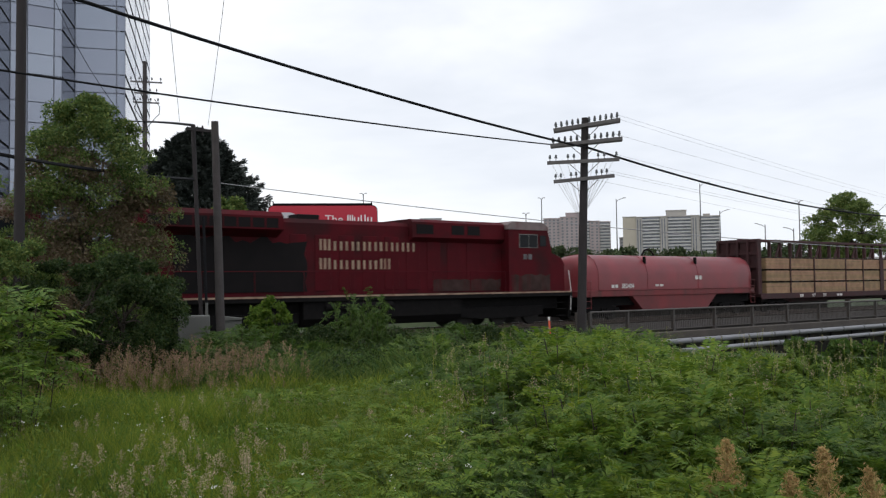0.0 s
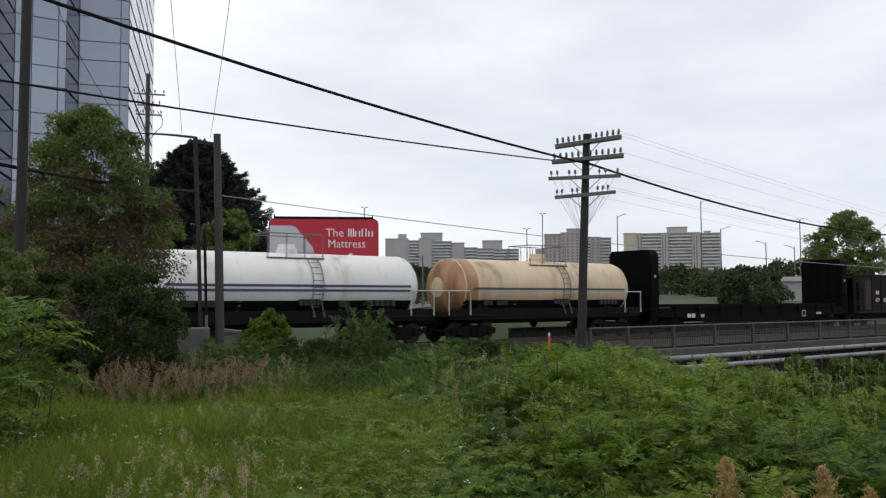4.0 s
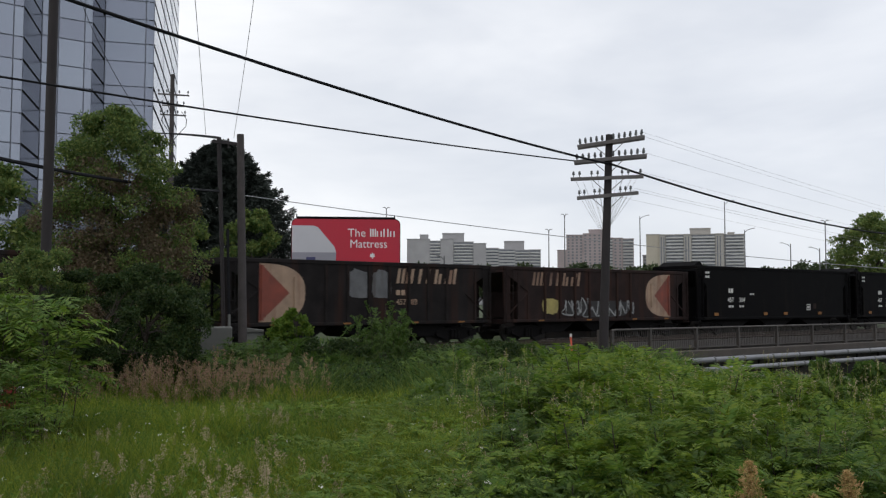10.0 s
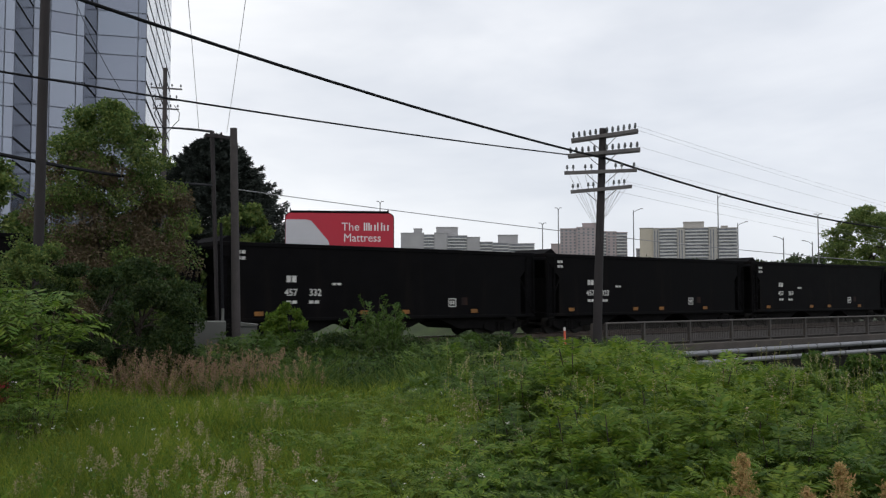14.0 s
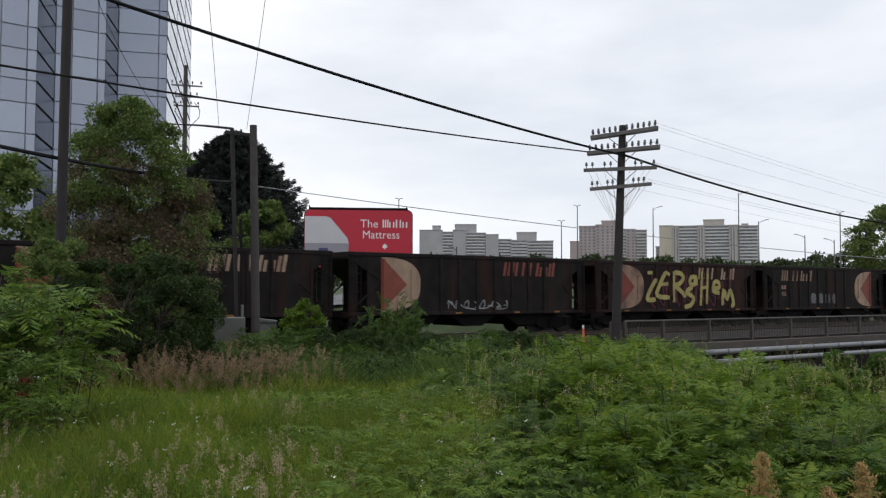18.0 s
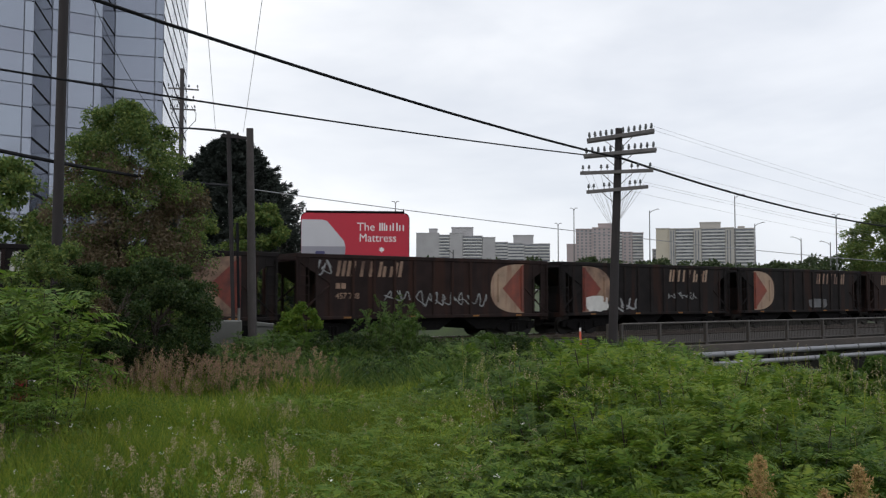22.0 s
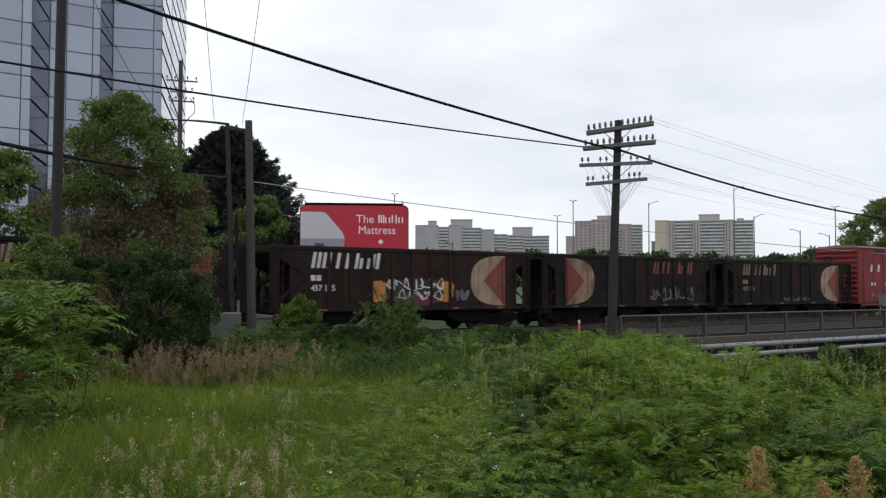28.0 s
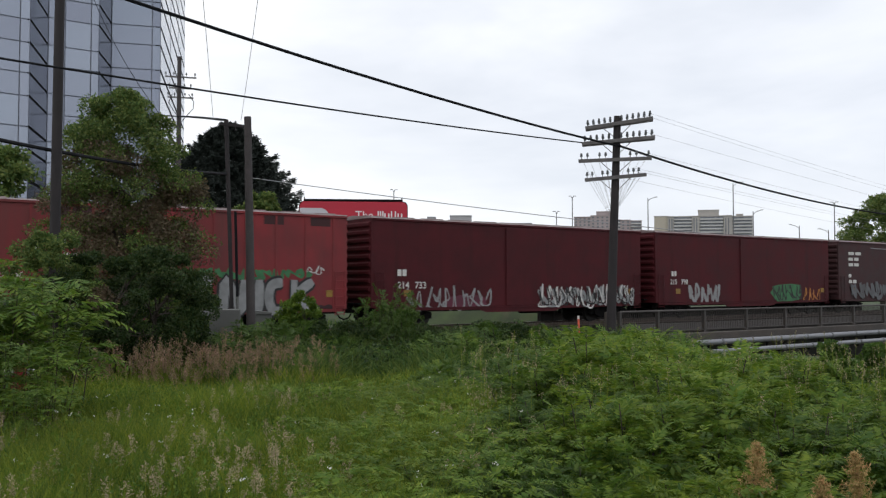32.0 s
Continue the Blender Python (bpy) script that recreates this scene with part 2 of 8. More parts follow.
M_wire = mat("black_cable", (0.012, 0.012, 0.014), 0.7, vary=0.2, bump=0, spec=0.1)
M_line = mat("grey_thin_wire", (0.30, 0.30, 0.31), 0.5, vary=0.1, bump=0)
M_bbred = mat("printed_red_poster", (0.50, 0.022, 0.045), 0.6, vary=0.04, scale=0.6, bump=0)
M_bbpale = mat("printed_pale_grey", (0.56, 0.55, 0.58), 0.6, vary=0.05, scale=0.6, bump=0)
M_bbgrey = mat("printed_mid_grey", (0.30, 0.29, 0.33), 0.6, vary=0.05, scale=0.6, bump=0)
M_bbnavy = mat("printed_navy", (0.05, 0.05, 0.14), 0.6, vary=0.05, scale=0.6, bump=0)
M_bbwhite = mat("printed_white", (0.78, 0.77, 0.76), 0.6, vary=0.03, bump=0)
M_stake = mat("orange_marker_stake", (0.62, 0.10, 0.05), 0.6)
M_hydrant = mat("hydrant_red_paint", (0.24, 0.014, 0.018), 0.5)
M_cab = mat("pale_grey_cabinet", (0.16, 0.16, 0.15), 0.6, vary=0.12, scale=2, tint=(0.15, 0.13, 0.1), tint_amount=0.3)
M_beige = mat("beige_precast", (0.50, 0.45, 0.37), 0.85, vary=0.06, scale=0.1)
M_greyprecast = mat("warm_grey_precast", (0.41, 0.385, 0.355), 0.85, vary=0.06, scale=0.1)
M_greybk = mat("grey_brick", (0.37, 0.36, 0.365), 0.85, vary=0.08, scale=0.1)
M_pinkbk = mat("pinkish_brick", (0.38, 0.32, 0.315), 0.85, vary=0.08, scale=0.1)
M_band = mat("pale_balcony_band", (0.52, 0.51, 0.50), 0.8, vary=0.06, scale=0.1)
M_farwin = mat("far_window_glass", (0.17, 0.18, 0.20), 0.3, vary=0.2, scale=0.3, bump=0)
M_mullion = mat("dark_mullion", (0.19, 0.20, 0.24), 0.5, vary=0.1)
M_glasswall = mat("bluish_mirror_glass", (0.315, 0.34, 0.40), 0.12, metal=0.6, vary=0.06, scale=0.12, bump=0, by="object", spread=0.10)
# Darker copy of the wall glass; shade of the recessed faces is in its colour.
M_glassshade = mat("shaded_blue_glass", (0.15, 0.165, 0.215), 0.15, metal=0.5, vary=0.1, scale=0.15, bump=0, by="object", spread=0.10)
M_bark = mat("bark", (0.055, 0.042, 0.032), 0.95, vary=0.3, scale=8, bump=0.8)
L_tree = leaf_mat("tree_leaf", (0.125, 0.182, 0.048), spread=0.4, through=0.4)
L_brown = leaf_mat("browned_leaf", (0.125, 0.095, 0.055), spread=0.2)
L_bush = leaf_mat("dark_bush_leaf", (0.036, 0.064, 0.016), spread=0.4)
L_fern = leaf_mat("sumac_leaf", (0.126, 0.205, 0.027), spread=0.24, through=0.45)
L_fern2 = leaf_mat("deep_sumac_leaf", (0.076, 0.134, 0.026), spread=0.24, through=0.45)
L_sumac = leaf_mat("light_sumac_leaf", (0.135, 0.215, 0.050), spread=0.25, through=0.45)
L_bank = leaf_mat("bank_grass_blade", (0.084, 0.145, 0.030), spread=0.5, through=0.4)
L_young = leaf_mat("bright_yellow_green_leaf", (0.160, 0.240, 0.027), spread=0.24, through=0.45)
L_spruce = leaf_mat("spruce_needle", (0.034, 0.043, 0.036), spread=0.25, through=0.1)
L_far = leaf_mat("far_tree_leaf", (0.055, 0.080, 0.032), spread=0.3)
L_locust = leaf_mat("light_tree_leaf", (0.155, 0.215, 0.060), through=0.4)
L_grass = leaf_mat("grass_blade", (0.164, 0.226, 0.027), spread=0.4, through=0.45)
L_grass2 = leaf_mat("low_grass_blade", (0.085, 0.155, 0.030), spread=0.4, through=0.4)
L_seed = leaf_mat("dry_seed_head", (0.42, 0.345, 0.22), spread=0.3)
L_reed = leaf_mat("reddish_dry_reed", (0.345, 0.235, 0.15), spread=0.45)
L_plume = leaf_mat("tan_plume", (0.46, 0.325, 0.135), spread=0.3)
L_flower = leaf_mat("white_flower", (0.75, 0.74, 0.68), spread=0.1)
M_carpaint = mat("car_paint", (0.25, 0.26, 0.28), 0.35, vary=0.1, by="object", spread=0.8)


# ---- mesh helpers ----
class Geo:
    """Collects vertices and faces of one part."""

    def __init__(self):
        self.v, self.f = [], []

    def add(self, vs, fs):
        n = len(self.v)
        self.v += [tuple(p) for p in vs]
        self.f += [tuple(i + n for i in f) for f in fs]
        return self

    def box(self, x0, x1, y0, y1, z0, z1, c=0.0):
        if not c:
            vs = [(x, y, z) for x in (x0, x1) for y in (y0, y1) for z in (z0, z1)]
            return self.add(vs, [(0, 1, 3, 2), (4, 6, 7, 5), (0, 4, 5, 1), (2, 3, 7, 6), (0, 2, 6, 4), (1, 5, 7, 3)])
        c = min(c, (x1 - x0) * 0.45, (y1 - y0) * 0.45, (z1 - z0) * 0.45)
        bm = bmesh.new()
        bmesh.ops.create_cube(bm, size=1)
        for p in bm.verts:
            p.co = Vector(((x0 + x1) / 2 + p.co.x * (x1 - x0), (y0 + y1) / 2 + p.co.y * (y1 - y0), (z0 + z1) / 2 + p.co.z * (z1 - z0)))
        bmesh.ops.bevel(bm, geom=bm.edges[:], offset=c, segments=1, affect="EDGES", profile=0.5)
        bm.verts.index_update()
        self.add([p.co[:] for p in bm.verts], [[p.index for p in f.verts] for f in bm.faces])
        bm.free()
        return self

    def prism(self, outline, a, b, axis="y"):
        """An outline of (u, w) pushed from a to b along the axis: y: (x, z), x: (y, z), z: (x, y)."""
        put = {"y": lambda u, w, d: (u, d, w), "x": lambda u, w, d: (d, u, w), "z": lambda u, w, d: (u, w, d)}[axis]
        n = len(outline)
        vs = [put(u, w, a) for u, w in outline] + [put(u, w, b) for u, w in outline]
        fs = [tuple(range(n)), tuple(range(2 * n - 1, n - 1, -1))]
        fs += [(i, i + n, (i + 1) % n + n, (i + 1) % n) for i in range(n)]
        return self.add(vs, fs)

    def tube(self, p0, p1, r0, r1=None, n=10, caps=True):
        r1 = r0 if r1 is None else r1
        p0, p1 = Vector(p0), Vector(p1)
        d = (p1 - p0).normalized()
        a = d.orthogonal().normalized()
        b = d.cross(a)
        ring = lambda p, r: [p + r * (math.cos(2 * math.pi * i / n) * a + math.sin(2 * math.pi * i / n) * b) for i in range(n)]
        fs = [(i, (i + 1) % n, (i + 1) % n + n, i + n) for i in range(n)]
        if caps:
            fs += [tuple(range(n - 1, -1, -1)), tuple(range(n, 2 * n))]
        return self.add(ring(p0, r0) + ring(p1, r1), fs)

    def path(self, pts, r, n=6):
        """A bent round bar: rings joined along the points."""
        pts = [Vector(p) for p in pts]
        vs, fs = [], []
        a = None
        for i, p in enumerate(pts):
            d = (pts[min(i + 1, len(pts) - 1)] - pts[max(i - 1, 0)]).normalized()
            a = d.orthogonal().normalized() if a is None else (a - d * a.dot(d)).normalized()
            b = d.cross(a)
            vs += [p + r * (math.cos(2 * math.pi * k / n) * a + math.sin(2 * math.pi * k / n) * b) for k in range(n)]
        for i in range(len(pts) - 1):
            fs += [(i * n + k, i * n + (k + 1) % n, (i + 1) * n + (k + 1) % n, (i + 1) * n + k) for k in range(n)]
        fs += [tuple(range(n - 1, -1, -1)), tuple(range((len(pts) - 1) * n, len(pts) * n))]
        return self.add(vs, fs)

    def lathe(self, profile, n=20, origin=(0, 0, 0), axis="x"):
        """Turn (position, radius) pairs round an axis."""
        o = Vector(origin)
        vs, fs = [], []
        for d, r in profile:
            for i in range(n):
                c, s = r * math.cos(2 * math.pi * i / n), r * math.sin(2 * math.pi * i / n)
                vs.append(o + Vector({"x": (d, c, s), "y": (c, d, s), "z": (c, s, d)}[axis]))
        for k in range(len(profile) - 1):
            fs += [(k * n + i, k * n + (i + 1) % n, (k + 1) * n + (i + 1) % n, (k + 1) * n + i) for i in range(n)]
        fs += [tuple(range(n)), tuple(range((len(profile) - 1) * n, len(profile) * n))]
        return self.add(vs, fs)

    def mesh(self, name, material=None, smooth=False):
        me = bpy.data.meshes.new(name)
        me.from_pydata(self.v, [], self.f)
        if material:
            me.materials.append(material)
        if len(self.f) < 20000:
            bm = bmesh.new()
            bm.from_mesh(me)
            bmesh.ops.recalc_face_normals(bm, faces=bm.faces[:])
            bm.to_mesh(me)
            bm.free()
        if smooth:
            me.polygons.foreach_set("use_smooth", [True] * len(me.polygons))
            me.set_sharp_from_angle(angle=radians(40))
        me.update()
        return me


def part(name, geo, material, parent, label="", smooth=False, loc=None):
    """Links a Geo (or a ready mesh) as one mesh object under a thing or a part."""
    me = geo.mesh(name, material, smooth) if isinstance(geo, Geo) else geo
    ob = new(name, me)
    ob.parent = parent
    if loc:
        ob.location = loc
    return tagged(ob, label)


def thing(name, label, category, group="", loc=(0, 0, 0), rz=0.0, kind=""):
    """An Empty at a thing's base, to which its parts belong."""
    ob = new(name)
    ob.empty_display_size = 0.2
    ob.matrix_world = pose(*loc, 0, 0, rz)
    return tagged(ob, label, category, group, kind)


def solid(name, geo, material, label, category="", kind="", group="", smooth=False):
    ob = new(name, geo.mesh(name, material, smooth))
    return tagged(ob, label, category, group, kind)


_letters = {}


def letters(text, size, depth=0.004, lean=0.0, bold=0.0):
    """The mesh of a word in Blender's own font, lying in the xz plane and facing -y, its lower left corner at the origin."""
    key = (text, size, lean, bold)
    if key not in _letters:
        cu = bpy.data.curves.new("word", "FONT")
        cu.body, cu.size, cu.shear, cu.extrude, cu.offset = text, size, lean, depth / 2, bold
        cu.resolution_u = 3
        ob = bpy.data.objects.new("word", cu)
        scene.collection.objects.link(ob)
        me = bpy.data.meshes.new_from_object(ob.evaluated_get(bpy.context.evaluated_depsgraph_get()))
        bpy.data.objects.remove(ob)
        g = [(p.co.x, -p.co.z, p.co.y) for p in me.vertices]
        fs = [tuple(p.vertices) for p in me.polygons]
        bpy.data.meshes.remove(me)
        _letters[key] = (g, fs)
    return _letters[key]


def write(geo, text, x, y, z, size, lean=0.0, bold=0.0, step=1.0):
    vs, fs = letters(text, size, 0.004, lean, bold)
    return geo.add([(x + step * a, y + b, z + c) for a, b, c in vs], fs)


def bars(geo, x, y, z, w, h, widths, gap, lean=0.0, t=0.004):
    """A row of upright blocks in place of lettering: widths and heights as shares of h."""
    for share, tall in widths:
        g = w * share
        o = [(x, z), (x + g, z), (x + g + lean * h * tall, z + h * tall), (x + lean * h * tall, z + h * tall)]
        geo.prism(o, y - t, y)
        x += g + gap
    return geo

# ---- ground: one sheet to the horizon, with the cutting that the bridge spans ----
def smooth(a, b, x):
    t = np.clip((x - a) / (b - a), 0, 1)
    return t * t * (3 - 2 * t)


def ground_z(x, y):
    """Height of the ground; the rail heads lie at zero."""
    x, y = np.asarray(x, float), np.asarray(y, float)
    r = np.hypot(x, y)
    z = 0.16 - 0.42 * smooth(3, 22, r) + 0.05 * np.sin(x * 0.9 + 1.3) * np.cos(y * 0.7) + 0.04 * np.sin(x * 0.31 - y * 0.23)
    z = z * (1 - smooth(26, 28.8, y)) + (-0.42) * smooth(26, 28.8, y)
    cut = smooth(24.5, 31.5, x) * (1 - smooth(57, 63, x)) * (1 - smooth(70, 95, y)) * smooth(1, 10, y)
    z = z - 5.2 * cut
    z = z + 3.6 * smooth(60, 230, r) * smooth(36, 50, y)
    return z


gx = np.concatenate([[-1800, -600, -250, -120, -70], np.arange(-45, 75, 1.25), [80, 90, 105, 130, 170, 230, 320, 450, 700, 1100, 2000]])
gy = np.concatenate([[-900, -300, -120, -60, -30, -15], np.arange(-8, 60, 1.25), [62, 66, 72, 80, 95, 110, 130, 170, 220, 300, 420, 600, 900, 1800]])
GX, GY = np.meshgrid(gx, gy)
GZ = ground_z(GX, GY)
gv = np.stack([GX.ravel(), GY.ravel(), GZ.ravel()], 1).tolist()
nx_ = len(gx)
gf = [(j * nx_ + i, j * nx_ + i + 1, (j + 1) * nx_ + i + 1, (j + 1) * nx_ + i) for j in range(len(gy) - 1) for i in range(nx_ - 1)]
solid("ground", Geo().add(gv, gf), M_soil, "grassy uneven soil", kind="structure", smooth=True)


def strip(name, pts, w, z, material, label, kind="structure"):
    """A ribbon along points (x, y), z above the ground."""
    g = Geo()
    pts = [(a[0] + (b[0] - a[0]) * k / 6, a[1] + (b[1] - a[1]) * k / 6) for a, b in zip(pts[:-1], pts[1:]) for k in range(6)] + [pts[-1]]
    vs = []
    for i, p in enumerate(pts):
        a, b = Vector(pts[max(0, i - 1)]), Vector(pts[min(len(pts) - 1, i + 1)])
        d = (b - a).normalized()
        for s in (-1, 1):
            q = (p[0] - s * d.y * w / 2, p[1] + s * d.x * w / 2)
            vs.append((*q, float(ground_z(*q)) + z))
    fs = [(2 * i, 2 * i + 1, 2 * i + 3, 2 * i + 2) for i in range(len(pts) - 1)]
    return solid(name, g.add(vs, fs), material, label, kind=kind)


# track bed with rails and ties, on the ground and over the bridge
bed = [(28.9, -0.62), (29.9, -0.20), (33.7, -0.20), (34.7, -0.62)]
solid("track_bed", Geo().prism(bed, -160, 30.2, "x").prism(bed, 62, 620, "x"), M_ballast, "grey-brown ballast shoulder under the track", kind="structure")
for y in (TRACK_C - 0.7525, TRACK_C + 0.7525):
    prof = [(y - 0.07, -0.17), (y + 0.07, -0.17), (y + 0.07, -0.155), (y + 0.012, -0.13), (y + 0.012, -0.045), (y + 0.036, -0.035), (y + 0.036, 0.0), (y - 0.036, 0.0), (y - 0.036, -0.035), (y - 0.012, -0.045), (y - 0.012, -0.13), (y - 0.07, -0.155)]
    solid("rail", Geo().prism(prof, -160, 620, "x"), M_rail, "worn steel running rail", "rail", group="rails")
ties = tagged(new("railway_ties"), "dark creosoted timber ties under the rails", "railway ties", kind="stuff")
tg = Geo()
for i in range(300):
    x = -40 + i * 0.56
    tg.box(x - 0.11, x + 0.11, TRACK_C - 1.3, TRACK_C + 1.3, -0.30, -0.172)
ties_part = part("tie_row", tg, M_tie, ties)

# ---- bridge: deck edge, railing, pipes, abutment ----
BX0, BX1 = 30.6, 64.0
# Girder drawn deep and dark to stand for the shade below the deck.
solid("bridge_deck", Geo().prism([(28.3, -0.42), (35.6, -0.42), (35.6, -0.8), (34.5, -2.4), (28.75, -2.4), (28.75, -0.62), (28.3, -0.62)], BX0 + 0.5, BX1, "x"), M_girder, "railway bridge girder and deck, underpass shade in its dark colour", kind="structure")
solid("bridge_ballast", Geo().prism([(28.9, -0.418), (29.9, -0.2), (33.7, -0.2), (34.7, -0.418)], BX0 + 0.9, BX1 - 0.5, "x"), M_ballast, "ballast on the bridge deck", kind="structure")
solid("bridge_kerb", Geo().prism([(27.85, -0.88), (28.29, -0.88), (28.29, -0.57), (28.24, -0.55), (27.90, -0.55), (27.85, -0.58)], BX0, BX1, "x"), M_conc, "brownish concrete kerb along the bridge edge", kind="structure")
for x in (BX0 - 0.2, BX1):
    solid("bridge_abutment", Geo().box(x, x + 1.6, 27.6, 36.0, -6.0, -0.96, 0.05), M_conc, "grey concrete bridge abutment", kind="structure")

railing = thing("bridge_railing", "brown-grey steel bridge railing with close upright bars", "railing", loc=(0, 28.2, 0))
part("top_rail", Geo().tube((BX0, 0, 0.53), (BX1, 0, 0.53), 0.05, 0.05, 10), M_railing, railing, "pale worn top rail")
part("bottom_rail", Geo().tube((BX0, 0, -0.43), (BX1, 0, -0.43), 0.03, 0.03, 8), M_railing, railing)
post_me = Geo().box(-0.065, 0.065, -0.08, 0.08, -0.56, 0.52, 0.012).box(-0.14, 0.14, -0.11, 0.11, -0.55, -0.49, 0.01).mesh("post", M_railing)
bar_me = Geo().tube((0, 0, -0.43), (0, 0, 0.51), 0.015, 0.015, 5, caps=False).mesh("bar", M_railing)
for x in [BX0] + [33.19 + 3.40 * i for i in range(9)]:
    part("post", post_me, M_railing, railing, loc=(x, 0, 0))
for i in range(230):
    x = BX0 + 0.14 + i * 0.142
    if x < BX1 - 0.1:
        part("bar", bar_me, M_railing, railing, loc=(x, 0, 0))
# Far parapet is made up: it blocks the bright ground seen under the train.
added_parapet = thing("bridge_parapet", "made-up plate parapet that darkens the view under the train", "parapet", loc=(0, 35.3, 0))
part("plate", Geo().box(BX0 + 1.5, BX1, -0.03, 0.03, -0.42, 0.34), M_girder, added_parapet)
part("top_rail", Geo().box(BX0 + 1.5, BX1, -0.10, 0.10, 0.34, 0.40), M_girder, added_parapet)
for x in [BX0 + 1.6] + [33.19 + 3.40 * i for i in range(9)]:
    part("stiffener", Geo().box(x - 0.05, x + 0.05, -0.10, -0.03, -0.42, 0.34), M_girder, added_parapet)
for k, (y, z, r) in enumerate(((27.35, -0.98, 0.13), (27.05, -1.42, 0.12))):
    pipe = thing("pipe", "pale metal-jacketed pipe hung along the bridge", "pipe", "bridge pipes", loc=(0, y, z))
    part("jacket", Geo().tube((26.5, 0, 0), (BX1 + 3, 0, 0), r, r, 16), M_pipe, pipe, smooth=True)
    ring = Geo().lathe([(-0.05, r), (-0.05, r + 0.025), (0.05, r + 0.025), (0.05, r)], 16).mesh("clamp", M_steel)
    for i in range(16):
        part("clamp", ring, M_steel, pipe, loc=(27.2 + i * 2.4, 0, 0))
for i in range(14):
    x = BX0 + 1 + i * 2.4
    bk = thing("pipe_bracket", "dark steel bracket that carries the pipes", "bracket", "pipe brackets", (x, 27.82, -1.6))
    part("arm", Geo().box(-0.04, 0.04, -0.92, 0.08, -0.02, 0.06), M_under, bk)
    part("upright", Geo().box(-0.04, 0.04, -0.04, 0.04, 0.06, 0.7), M_under, bk)

# ---- far apartment blocks ----
def facing(x, y):
    """Degrees that turn a front (facing -y) at (x, y) towards the field."""
    return math.degrees(math.atan2(y, x)) - 90


FARTHER = 1.65


def apartment(loc, rz, wings, wall, label, rows_h=2.75):
    """wings: (x0, x1, y0, y1, height, balcony) boxes; balcony storeys get bands and dark window strips."""
    k = FARTHER
    b = thing("apartment_block", label, "building", "far apartment blocks", (loc[0] * k, loc[1] * k, loc[2]), rz)
    for x0, x1, y0, y1, h, style in [(k * a, k * c, k * d, k * e, k * g - EYE * (k - 1), st) for a, c, d, e, g, st in wings]:
        w = part("wall", Geo().box(x0, x1, y0, y1, -6, h), wall if style != "light" else M_beige, b)
        part("roof", Geo().box(x0 - 0.3, x1 + 0.3, y0 - 0.3, y1 + 0.3, h, h + 0.7), wall, b)
        n = int(h / rows_h)
        if style == "band":
            for k in range(n):
                z = h - (k + 1) * rows_h
                if z < 4:
                    break
                part("balcony", Geo().box(x0 + 0.4, x1 - 0.4, y0 - 1.1, y0, z, z + 1.15), M_band, b)
                part("window", Geo().box(x0 + 0.5, x1 - 0.5, y0 - 0.06, y0, z + 1.2, z + 2.5), M_farwin, b)
        elif style == "grid":
            m = max(2, int((x1 - x0) / 3.6))
            me = Geo().box(-0.85, 0.85, -0.06, 0, 0, 1.5).mesh("window", M_farwin)
            for k in range(n):
                z = h - (k + 1) * rows_h + 0.6
                if z < 6:
                    break
                for i in range(m):
                    part("window", me, M_farwin, b, loc=(x0 + (i + 0.5) * (x1 - x0) / m, y0, z))
        elif style == "strip":
            for i in range(max(2, int((x1 - x0) / 2.2))):
                x = x0 + 1.0 + i * 2.2
                part("window", Geo().box(x, x + 0.9, y0 - 0.06, y0, 4, h - 1.5), M_farwin, b)
    return b


bx, by = 380.0, 293.0
apartment((bx, by, 0), facing(bx, by), [(-24, -17.3, -3, 12, 36.3, "light"), (-17.3, -14.4, -4, 12, 36.0, "strip"), (-14.4, -5.1, -3, 12, 36.0, "band"), (-5.1, -1.6, -4, 12, 36.0, "strip"),
                                       (-1.6, 10.3, -3, 12, 36.0, "band"), (10.3, 14.2, -4, 12, 36.0, "strip"), (14.2, 24, -3, 12, 35.6, "band"), (-2.2, 8.0, 0, 10, 39.2, ""), (16.5, 19.5, 0, 6, 36.8, "")], M_greyprecast, "beige high-rise apartment block with rows of balconies")
bx, by = 363.0, 344.0
apartment((bx, by, 0), facing(bx, by), [(-22, -17, -2, 10, 29.8, ""), (-17, -8, -3, 12, 38.0, "grid"), (-8, 2, -4, 12, 38.6, "grid"), (2, 8, -3, 12, 36.2, "band"), (8, 13, -4, 12, 36.0, "grid"),
                                       (13, 19, -3, 12, 35.6, "band"), (-5, 4, 0, 10, 41.0, "")], M_pinkbk, "pinkish brick high-rise apartment block")
bx, by = 300.0, 400.0
apartment((bx, by, 0), facing(bx, by), [(-20.5, -8, -3, 12, 36.0, ""), (-13.5, -9, 0, 10, 38.6, ""), (-8, -2.0, -3, 12, 35.0, "band"), (-2, 5, -4, 12, 36.0, ""), (5, 16, -3, 12, 34.5, "band"), (-1, 11, 0, 10, 39.4, ""),
                                       (16, 23, -4, 12, 33.6, "")], M_greybk, "grey brick slab apartment block with white balconies")
bx, by = 330.5, 375.5
apartment((bx, by, 0), facing(bx, by), [(-16, -9, -3, 12, 31.0, "band"), (-9, 0, -4, 12, 30.4, "band"), (0, 8, -3, 12, 30.0, "band"), (8, 14, -4, 12, 30.0, "band"), (-6, 5, 0, 10, 35.0, "")], M_greybk, "lower grey apartment block with white balconies")
bx, by = 385.0, 325.0
apartment((bx, by, 0), facing(bx, by), [(-5, 3, 0, 10, 27.0, "grid"), (3, 8, 2, 10, 23.0, "")], M_greybk, "small dark grey apartment block")

